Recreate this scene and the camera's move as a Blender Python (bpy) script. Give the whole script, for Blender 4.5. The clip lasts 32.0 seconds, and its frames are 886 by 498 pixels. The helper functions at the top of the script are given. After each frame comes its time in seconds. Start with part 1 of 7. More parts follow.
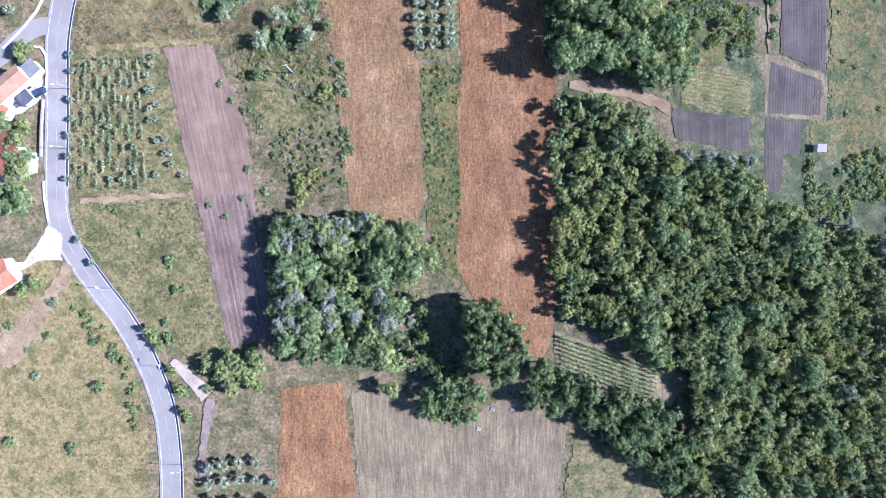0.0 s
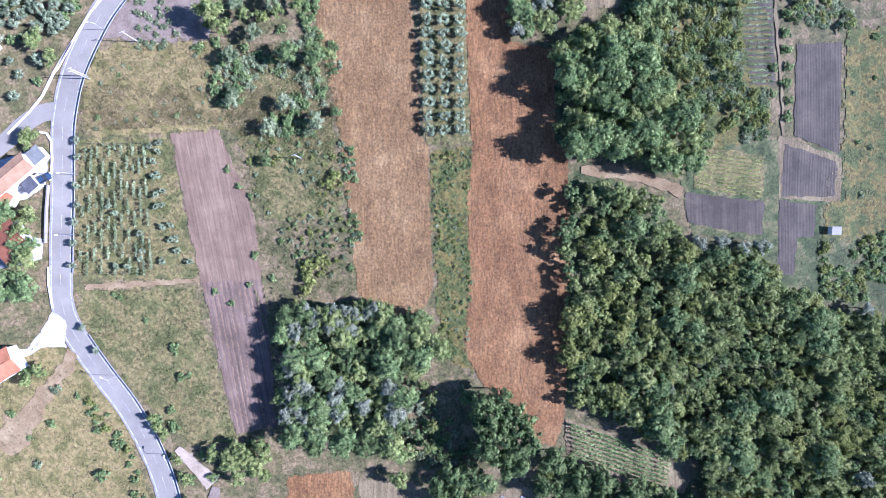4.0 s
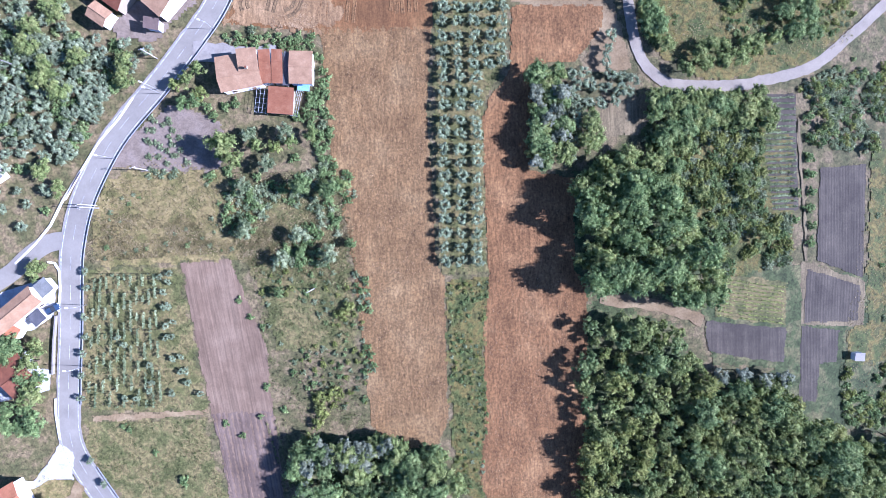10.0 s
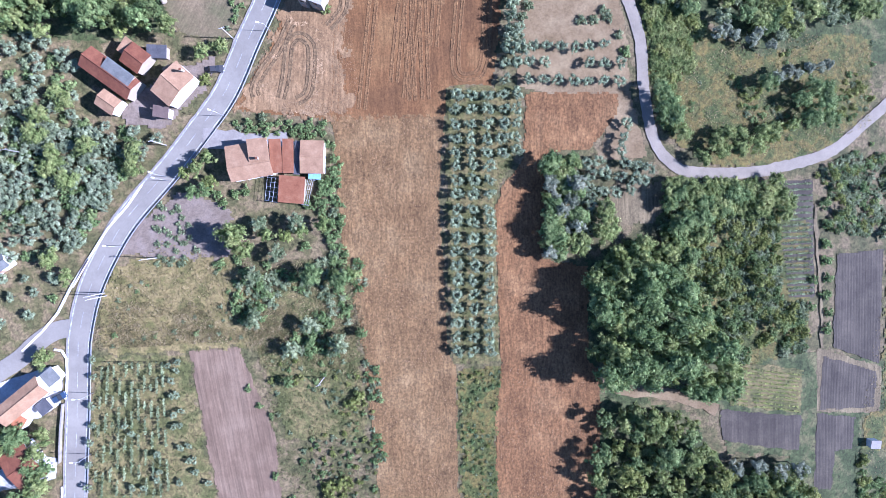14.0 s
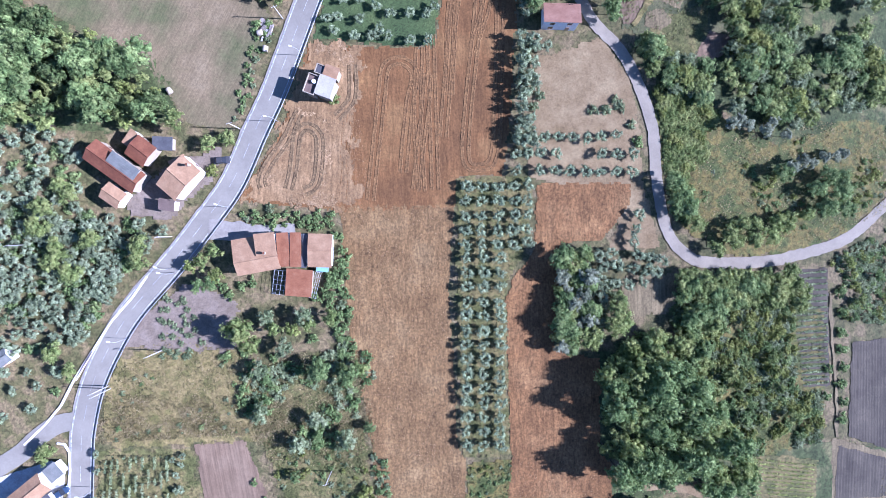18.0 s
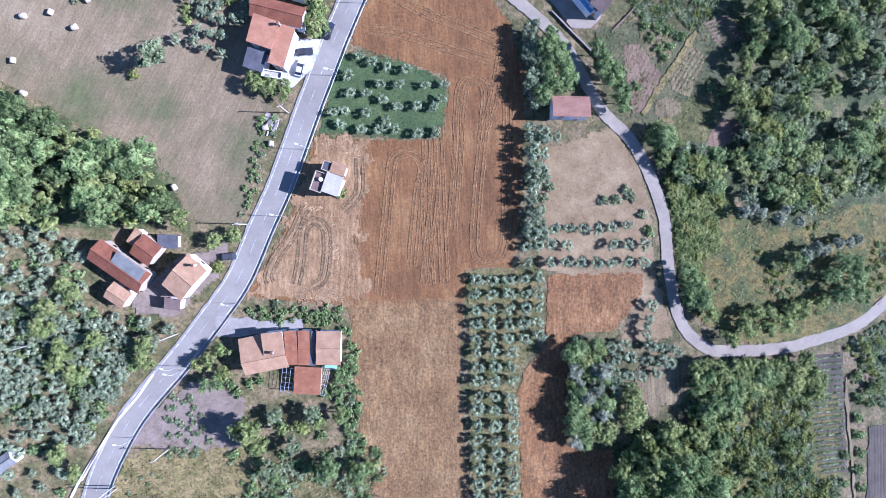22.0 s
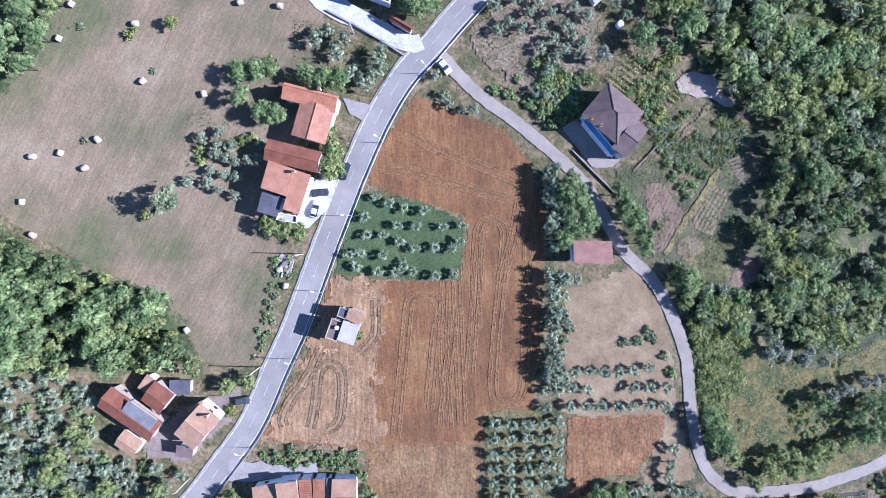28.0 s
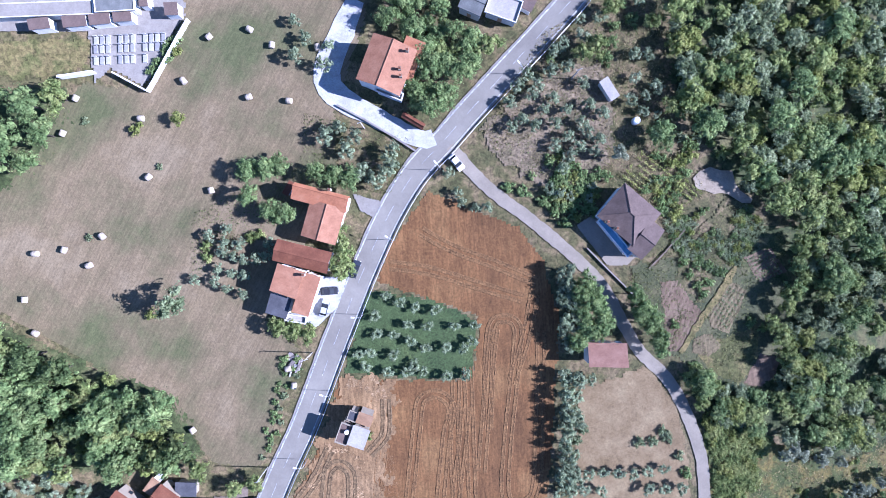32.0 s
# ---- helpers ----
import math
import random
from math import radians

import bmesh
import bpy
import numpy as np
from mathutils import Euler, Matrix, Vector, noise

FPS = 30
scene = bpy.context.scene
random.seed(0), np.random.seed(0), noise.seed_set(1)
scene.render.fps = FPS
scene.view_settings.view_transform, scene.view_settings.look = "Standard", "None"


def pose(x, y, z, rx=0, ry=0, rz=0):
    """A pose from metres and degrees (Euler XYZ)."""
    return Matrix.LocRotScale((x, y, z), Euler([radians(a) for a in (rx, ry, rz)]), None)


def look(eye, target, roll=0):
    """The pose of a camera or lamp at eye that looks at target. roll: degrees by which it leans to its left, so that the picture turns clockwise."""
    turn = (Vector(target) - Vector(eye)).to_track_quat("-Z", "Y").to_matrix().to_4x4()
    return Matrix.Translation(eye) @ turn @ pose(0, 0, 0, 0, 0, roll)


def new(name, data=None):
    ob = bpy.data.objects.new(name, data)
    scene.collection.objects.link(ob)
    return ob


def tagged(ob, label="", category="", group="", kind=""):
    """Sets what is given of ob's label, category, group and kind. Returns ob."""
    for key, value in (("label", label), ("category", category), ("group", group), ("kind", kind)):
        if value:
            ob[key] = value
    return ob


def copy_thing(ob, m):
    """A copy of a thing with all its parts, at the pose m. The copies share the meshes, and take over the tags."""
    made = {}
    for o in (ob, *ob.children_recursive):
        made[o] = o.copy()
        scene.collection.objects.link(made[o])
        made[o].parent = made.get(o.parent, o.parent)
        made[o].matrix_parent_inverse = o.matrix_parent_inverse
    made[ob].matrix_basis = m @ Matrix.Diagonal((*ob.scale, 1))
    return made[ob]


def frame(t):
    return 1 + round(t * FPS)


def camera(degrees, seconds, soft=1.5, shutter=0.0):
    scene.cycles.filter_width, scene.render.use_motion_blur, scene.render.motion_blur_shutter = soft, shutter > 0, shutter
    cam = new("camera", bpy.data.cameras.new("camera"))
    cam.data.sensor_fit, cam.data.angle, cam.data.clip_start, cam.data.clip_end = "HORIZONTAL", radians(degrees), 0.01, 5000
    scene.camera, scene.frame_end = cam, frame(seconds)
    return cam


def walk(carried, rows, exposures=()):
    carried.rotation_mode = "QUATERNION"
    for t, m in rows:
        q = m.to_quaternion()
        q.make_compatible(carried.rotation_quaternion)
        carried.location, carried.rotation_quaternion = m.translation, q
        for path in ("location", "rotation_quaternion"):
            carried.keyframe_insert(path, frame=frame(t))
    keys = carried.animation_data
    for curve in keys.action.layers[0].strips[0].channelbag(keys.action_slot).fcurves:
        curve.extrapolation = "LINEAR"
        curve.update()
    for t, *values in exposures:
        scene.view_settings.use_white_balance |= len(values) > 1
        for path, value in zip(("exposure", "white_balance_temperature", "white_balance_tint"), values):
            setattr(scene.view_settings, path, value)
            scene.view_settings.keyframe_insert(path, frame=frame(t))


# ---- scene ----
# camera: level flight, looking down
cam = camera(75.0, 32.0, soft=0.9)
PATH = [
    (0.0, -2.87, 5.33, 162.63, -2.852, -0.876, -0.499),
    (0.5, -3.07, 8.08, 162.25, -2.783, -0.857, -0.458),
    (1.0, -3.29, 10.85, 161.88, -2.714, -0.829, -0.414),
    (1.5, -3.52, 13.63, 161.50, -2.615, -0.787, -0.372),
    (2.0, -3.79, 16.44, 161.10, -2.531, -0.759, -0.337),
    (2.5, -4.10, 19.29, 160.66, -2.484, -0.804, -0.346),
    (3.0, -4.43, 22.19, 160.18, -2.443, -0.821, -0.326),
    (3.5, -4.78, 25.13, 159.69, -2.423, -0.806, -0.346),
    (5.5, -6.24, 36.99, 157.97, -2.475, -0.843, -0.489),
    (6.0, -6.54, 39.97, 157.61, -2.495, -0.774, -0.410),
    (6.5, -6.81, 42.94, 157.24, -2.518, -0.762, -0.333),
    (7.0, -7.08, 45.89, 156.82, -2.500, -0.729, -0.265),
    (7.5, -7.39, 48.81, 156.38, -2.480, -0.684, -0.214),
    (8.0, -7.71, 51.72, 155.94, -2.502, -0.694, -0.222),
    (8.5, -8.05, 54.64, 155.50, -2.468, -0.703, -0.162),
    (9.0, -8.38, 57.58, 155.11, -2.457, -0.710, -0.165),
    (9.5, -8.71, 60.52, 154.72, -2.399, -0.738, -0.233),
    (10.0, -9.06, 63.47, 154.32, -2.456, -0.746, -0.178),
    (10.5, -9.42, 66.42, 153.91, -2.453, -0.729, -0.143),
    (11.0, -9.76, 69.36, 153.54, -2.452, -0.710, -0.076),
    (11.5, -10.11, 72.29, 153.19, -2.492, -0.691, -0.084),
    (12.0, -10.47, 75.22, 152.78, -2.506, -0.658, -0.022),
    (12.5, -10.84, 78.17, 152.41, -2.515, -0.658, 0.010),
    (13.0, -11.22, 81.12, 152.06, -2.518, -0.639, 0.056),
    (13.5, -11.59, 84.04, 151.70, -2.512, -0.623, 0.103),
    (14.0, -11.93, 86.93, 151.30, -2.492, -0.638, 0.132),
    (14.5, -12.25, 89.81, 150.93, -2.462, -0.630, 0.188),
    (16.5, -13.54, 101.27, 149.35, -2.377, -0.599, 0.297),
    (17.0, -13.84, 104.12, 148.88, -2.334, -0.574, 0.297),
    (17.5, -14.17, 106.97, 148.40, -2.262, -0.639, 0.276),
    (18.0, -14.50, 109.83, 147.94, -2.208, -0.652, 0.206),
    (18.5, -14.83, 112.69, 147.53, -2.170, -0.725, 0.146),
    (19.0, -15.16, 115.55, 147.16, -2.147, -0.701, 0.035),
    (19.5, -15.47, 118.39, 146.82, -2.119, -0.667, -0.072),
    (20.0, -15.77, 121.17, 146.47, -2.093, -0.651, -0.160),
    (20.5, -16.05, 123.90, 146.12, -2.020, -0.643, -0.286),
    (21.0, -16.33, 126.62, 145.80, -1.927, -0.657, -0.365),
    (21.5, -16.63, 129.39, 145.46, -1.842, -0.715, -0.460),
    (22.0, -16.95, 132.21, 145.12, -1.738, -0.719, -0.487),
    (22.5, -17.30, 135.08, 144.77, -1.687, -0.738, -0.496),
    (23.0, -17.66, 137.97, 144.37, -1.641, -0.728, -0.444),
    (23.5, -18.01, 140.88, 143.94, -1.670, -0.717, -0.451),
    (24.0, -18.36, 143.80, 143.54, -1.670, -0.726, -0.452),
    (24.5, -18.70, 146.72, 143.18, -1.669, -0.704, -0.443),
    (25.0, -19.03, 149.63, 142.85, -1.767, -0.702, -0.502),
    (25.5, -19.36, 152.54, 142.54, -1.754, -0.672, -0.500),
    (27.5, -20.68, 164.19, 141.29, -1.699, -0.702, -0.413),
    (28.0, -21.01, 167.11, 140.97, -1.686, -0.713, -0.430),
    (28.5, -21.35, 170.06, 140.61, -1.645, -0.718, -0.402),
    (29.0, -21.71, 173.01, 140.18, -1.634, -0.760, -0.394),
    (29.5, -22.07, 175.99, 139.72, -1.658, -0.763, -0.304),
    (30.0, -22.44, 178.99, 139.25, -1.680, -0.801, -0.311),
    (30.5, -22.82, 182.01, 138.77, -1.751, -0.788, -0.358),
    (31.0, -23.22, 185.05, 138.31, -1.763, -0.851, -0.364),
    (31.5, -23.65, 188.11, 137.88, -1.812, -0.871, -0.298),
    (32.0, -24.10, 191.17, 137.44, -1.891, -0.883, -0.193),
]
walk(cam, [(t, pose(x, y, z, rx, ry, rz)) for t, x, y, z, rx, ry, rz in PATH],
     exposures=[(0.0, 1.79, 4810, 31), (14.0, 1.69, 4750, 30), (32.0, 1.62, 4770, 29)])

# ---- light: clear morning, low sun from +x ----
SUN_UP, SUN_AROUND = 34.0, 92.0
world = bpy.data.worlds.new("sky")
scene.world = world
world.use_nodes = True
wn = world.node_tree
sky = wn.nodes.new("ShaderNodeTexSky")
sky.sky_type, sky.sun_disc = "NISHITA", False
sky.sun_elevation, sky.sun_rotation = radians(SUN_UP), radians(SUN_AROUND)
sky.air_density, sky.dust_density, sky.ozone_density = 1.2, 0.2, 4.0
wn.links.new(sky.outputs[0], wn.nodes["Background"].inputs[0])
wn.nodes["Background"].inputs[1].default_value = 0.058
sun_data = bpy.data.lights.new("sun", "SUN")
sun_data.energy, sun_data.angle, sun_data.color = 5.0, radians(0.55), (1.0, 0.93, 0.82)
sun = new("sun", sun_data)
_e, _a = radians(SUN_UP), radians(SUN_AROUND)
_s = Vector((math.sin(_a) * math.cos(_e), math.cos(_a) * math.cos(_e), math.sin(_e)))
sun.matrix_world = look(_s * 400, (0, 0, 0))

# ---- materials ----
def material(name, stops, scale=1.0, fine=None, rough=0.9, bump=0.3, bump_scale=None, spread=0.0, island=0.0, metal=0.0, band=None, detail=6.0, grain=0.68):
    """Noise-driven colour over stops [(position, rgb)], a finer grain on top, bump, and variation per object or per island.
    band: (angle, spacing, strength) darkens narrow parallel lines, as seed drills and tines leave them."""
    m = bpy.data.materials.new(name)
    m.use_nodes = True
    t = m.node_tree
    n, l = t.nodes, t.links
    b = n["Principled BSDF"]
    b.inputs["Roughness"].default_value, b.inputs["Metallic"].default_value = rough, metal
    b.inputs["Specular IOR Level"].default_value = 0.25
    b.inputs["Diffuse Roughness"].default_value = 0.4 if rough > 0.7 else 0.0
    at = n.new("ShaderNodeTexCoord")
    where = at.outputs["Object"]
    big = n.new("ShaderNodeTexNoise")
    big.inputs["Scale"].default_value, big.inputs["Detail"].default_value, big.inputs["Roughness"].default_value = scale, detail, 0.62
    l.new(where, big.inputs["Vector"])
    ramp = n.new("ShaderNodeValToRGB")
    el = ramp.color_ramp.elements
    for i, (p, c) in enumerate(stops):
        e = el[i] if i < 2 else el.new(p)
        e.position, e.color = p, (*c, 1)
    l.new(big.outputs["Fac"], ramp.inputs[0])
    col = ramp.outputs[0]

    def times(col, fac_socket, lo, hi, a=0.0, c=1.0):
        r = n.new("ShaderNodeMapRange")
        r.inputs["From Min"].default_value, r.inputs["From Max"].default_value = a, c
        r.inputs["To Min"].default_value, r.inputs["To Max"].default_value = lo, hi
        l.new(fac_socket, r.inputs["Value"])
        x = n.new("ShaderNodeMix")
        x.data_type, x.blend_type = "RGBA", "MULTIPLY"
        x.inputs["Factor"].default_value = 1.0
        l.new(col, x.inputs["A"])
        l.new(r.outputs[0], x.inputs["B"])
        return x.outputs["Result"]

    small = n.new("ShaderNodeTexNoise")
    small.inputs["Scale"].default_value = fine or scale * 9
    small.inputs["Detail"].default_value, small.inputs["Roughness"].default_value, small.inputs["Distortion"].default_value = 4.0, 0.7, 0.7
    l.new(where, small.inputs["Vector"])
    col = times(col, small.outputs["Fac"], 1 - grain, 1 + grain, 0.3, 0.7)
    if band:
        angle, gap, strength, *stretch = band
        stretch = stretch[0] if stretch else 22.0
        mp = n.new("ShaderNodeMapping")
        mp.vector_type = "TEXTURE"
        mp.inputs["Rotation"].default_value = (0, 0, radians(angle))
        l.new(where, mp.inputs["Vector"])
        mp.inputs["Scale"].default_value = (stretch * gap, gap, 5.0)
        w = n.new("ShaderNodeTexNoise")
        w.inputs["Scale"].default_value, w.inputs["Detail"].default_value, w.inputs["Roughness"].default_value, w.inputs["Distortion"].default_value = 1.0, 4.0, 0.6, 0.5
        l.new(mp.outputs[0], w.inputs["Vector"])
        col = times(col, w.outputs["Fac"], 1 - 1.6 * strength, 1 + 1.6 * strength, 0.28, 0.72)
        wide = n.new("ShaderNodeMapping")
        wide.vector_type = "TEXTURE"
        wide.inputs["Rotation"].default_value = (0, 0, radians(angle))
        wide.inputs["Scale"].default_value = (3.4 * stretch * gap, 4.5 * gap, 5.0)
        l.new(where, wide.inputs["Vector"])
        broad = n.new("ShaderNodeTexNoise")
        broad.inputs["Scale"].default_value, broad.inputs["Detail"].default_value, broad.inputs["Roughness"].default_value = 1.0, 3.0, 0.55
        l.new(wide.outputs[0], broad.inputs["Vector"])
        col = times(col, broad.outputs["Fac"], 1 - strength, 1 + strength, 0.28, 0.72)
    if spread:
        info = n.new("ShaderNodeObjectInfo")
        col = times(col, info.outputs["Random"], 1 - spread, 1 + spread)
    if island:
        geo = n.new("ShaderNodeNewGeometry")
        col = times(col, geo.outputs["Random Per Island"], 1 - island, 1 + island)
    l.new(col, b.inputs["Base Color"])
    if bump:
        bp = n.new("ShaderNodeBump")
        bp.inputs["Strength"].default_value, bp.inputs["Distance"].default_value = bump, 0.08
        l.new(small.outputs["Fac"], bp.inputs["Height"])
        l.new(bp.outputs[0], b.inputs["Normal"])
    return m


M_GRASS = material("rough_grass", [(0.376, (0.0638, 0.0631, 0.0243)), (0.488, (0.0967, 0.0843, 0.0352)), (0.574, (0.154, 0.116, 0.0617)), (0.655, (0.112, 0.0933, 0.0441))], 0.2, 1.1, grain=0.62)
M_SCRUB = material("scrub_ground", [(0.383, (0.03705, 0.0492, 0.01584)), (0.5, (0.05937, 0.0725, 0.02493)), (0.604, (0.1083, 0.101, 0.04311))], 0.2, 1.1, grain=0.62)
M_MEADOW = material("green_meadow", [(0.388, (0.07206, 0.07413, 0.02346)), (0.475, (0.1051, 0.0988, 0.03457)), (0.55, (0.1539, 0.1241, 0.05044)), (0.636, (0.1096, 0.09538, 0.03457))], 0.2, 1.1, grain=0.62)
M_DRY = material("dry_grass", [(0.388, (0.09342, 0.0858, 0.02697)), (0.475, (0.147, 0.1223, 0.04495)), (0.55, (0.1923, 0.1485, 0.06097)), (0.624, (0.1334, 0.1126, 0.0385))], 0.2, 1.1, grain=0.5)
M_HAY = material("mown_hay_meadow", [(0.37, (0.07909, 0.08336, 0.03491)), (0.47, (0.1198, 0.099, 0.05218)), (0.54, (0.1537, 0.1168, 0.06562)), (0.62, (0.1788, 0.1396, 0.08302))], 0.035, 1.8, band=(62, 0.45, 0.11, 10.0), grain=0.26, detail=9.0)
M_STUBBLE = material("stubble_soil", [(0.32, (0.1195, 0.06953, 0.0267)), (0.5, (0.1551, 0.0936, 0.03736)), (0.68, (0.1971, 0.1285, 0.05609))], 0.08, 1.5, band=(91, 0.6, 0.2, 4.0), grain=0.5)
M_STUBBLE_RED = material("red_stubble_soil", [(0.32, (0.12, 0.06076, 0.022)), (0.5, (0.1584, 0.08232, 0.031)), (0.68, (0.2016, 0.1147, 0.047))], 0.08, 1.5, band=(91, 0.6, 0.22, 4.0), grain=0.5)
M_TILLED = material("tilled_soil", [(0.3, (0.1006, 0.05037, 0.01871)), (0.5, (0.1404, 0.06938, 0.02451)), (0.72, (0.2028, 0.1156, 0.04351))], 0.06, 1.9, band=(93, 0.55, 0.17, 7.0), grain=0.34)
M_PLOUGH = material("grey_brown_plough", [(0.32, (0.119, 0.08, 0.0508)), (0.5, (0.154, 0.106, 0.0683)), (0.68, (0.189, 0.134, 0.0879))], 0.13, 3.0, band=(100, 0.5, 0.14), grain=0.16)
M_FALLOW = material("fallow_soil", [(0.3, (0.1124, 0.08628, 0.04516)), (0.5, (0.1561, 0.1217, 0.06451)), (0.7, (0.1873, 0.1507, 0.07903))], 0.09, 2.2, band=(91, 0.6, 0.22, 9.0), grain=0.35)
M_DARKSOIL = material("dark_garden_soil", [(0.32, (0.04791, 0.03875, 0.02963)), (0.5, (0.06573, 0.05428, 0.04038)), (0.7, (0.08899, 0.07372, 0.05342))], 0.15, 3.0, band=(92, 0.5, 0.16), grain=0.3)
M_SAND = material("sandy_soil", [(0.32, (0.1427, 0.09974, 0.04758)), (0.5, (0.1935, 0.1393, 0.07307)), (0.68, (0.2477, 0.1885, 0.1019))], 0.16, 2.0, grain=0.28)
M_PALESAND = material("pale_dusty_sand", [(0.32, (0.22, 0.178, 0.125)), (0.5, (0.28, 0.23, 0.165)), (0.68, (0.34, 0.285, 0.21))], 0.3, 2.5, grain=0.2)
M_TRACK = material("gravel_track", [(0.32, (0.121, 0.0942, 0.0677)), (0.5, (0.157, 0.124, 0.0936)), (0.7, (0.2, 0.161, 0.129))], 0.3, 2.5, grain=0.3)
M_ASPHALT = material("worn_asphalt", [(0.32, (0.1565, 0.1423, 0.1208)), (0.5, (0.1891, 0.1738, 0.1458)), (0.7, (0.226, 0.2085, 0.1739))], 0.1, 2.0, rough=0.8, bump=0.1, grain=0.08)
M_LANE = material("light_lane_asphalt", [(0.3, (0.196, 0.168, 0.13)), (0.6, (0.25, 0.216, 0.166)), (0.8, (0.294, 0.257, 0.198))], 0.25, 3.0, rough=0.85, bump=0.05, grain=0.1)
M_CONCRETE = material("pale_concrete", [(0.3, (0.181, 0.163, 0.14)), (0.6, (0.228, 0.209, 0.181)), (0.8, (0.276, 0.255, 0.225))], 0.3, 2.0, bump=0.15, grain=0.16)
M_CLEARING = material("yellow_green_weeds", [(0.388, (0.05391, 0.06697, 0.01786)), (0.475, (0.08237, 0.08768, 0.0247)), (0.55, (0.1382, 0.1069, 0.03087)), (0.636, (0.08237, 0.08174, 0.0247))], 0.2, 1.1, grain=0.62)
M_PAVE = material("white_paving", [(0.3, (0.2941, 0.285, 0.2737)), (0.5, (0.3597, 0.3506, 0.3393)), (0.7, (0.4253, 0.4162, 0.4049))], 0.3, 2.0, bump=0.15, grain=0.2)
M_PALESTUBBLE = material("pale_straw_stubble", [(0.32, (0.155, 0.094, 0.043)), (0.5, (0.195, 0.122, 0.057)), (0.68, (0.24, 0.156, 0.077))], 0.12, 2.2, band=(88, 0.6, 0.17, 5.0), grain=0.42)
M_LINE = material("road_paint", [(0.4, (0.2149, 0.2149, 0.2149)), (0.62, (0.4298, 0.4298, 0.4216))], 1.3, 8.0, rough=0.7, bump=0.05)

# ---- ground ----
def ground_z(x, y):
    """Height of the land: level to the west, falling into a shallow valley towards +x."""
    u = np.clip(x, 0, 120)
    return -0.0007 * u * u - 0.05 * np.maximum(np.asarray(x) - 120, 0) * (np.asarray(x) < 600) - 24.0 * (np.asarray(x) >= 600)


def gz(x, y):
    return float(ground_z(np.array(float(x)), float(y)))


def mesh_from(name, verts, faces, mat, smooth=False):
    me = bpy.data.meshes.new(name)
    me.from_pydata(verts, [], faces)
    for m in (mat if isinstance(mat, (list, tuple)) else [mat]):
        me.materials.append(m)
    if smooth:
        me.shade_smooth()
    return me


def grid_mesh(name, xs, ys, zfun, mat):
    X, Y = np.meshgrid(xs, ys)
    Z = zfun(X, Y)
    nx, ny = len(xs), len(ys)
    v = np.stack([X, Y, Z], -1).reshape(-1, 3)
    i = np.arange((ny - 1) * nx).reshape(ny - 1, nx)[:, :-1].ravel()
    f = np.stack([i, i + 1, i + nx + 1, i + nx], 1)
    return mesh_from(name, v.tolist(), f.tolist(), mat, True)


gx = np.concatenate([np.linspace(-2500, -200, 12)[:-1], np.arange(-200, 200, 4.0), np.linspace(200, 2500, 14)])
gy = np.concatenate([np.linspace(-2300, -120, 10)[:-1], np.arange(-120, 360, 4.0), np.linspace(360, 2600, 10)])
tagged(new("ground", grid_mesh("ground", gx, gy, ground_z, M_GRASS)), "rough grassland with dry yellow patches and weeds", "ground", kind="structure")


def inside(px, py, poly):
    hit = np.zeros(px.shape, bool)
    n = len(poly)
    for i in range(n):
        (x0, y0), (x1, y1) = poly[i], poly[(i + 1) % n]
        if y0 == y1:
            continue
        c = ((y0 > py) != (y1 > py)) & (px < (x1 - x0) * (py - y0) / (y1 - y0) + x0)
        hit ^= c
    return hit


def wobble(x, y, k, s):
    """Cheap smooth unevenness in two dimensions."""
    return (np.sin(x * k + 1.3 * s + 1.7 * np.sin(y * k * 0.61 + s)) + np.sin(y * k * 1.13 + 2.1 * s + 1.3 * np.sin(x * k * 0.77))) * 0.5


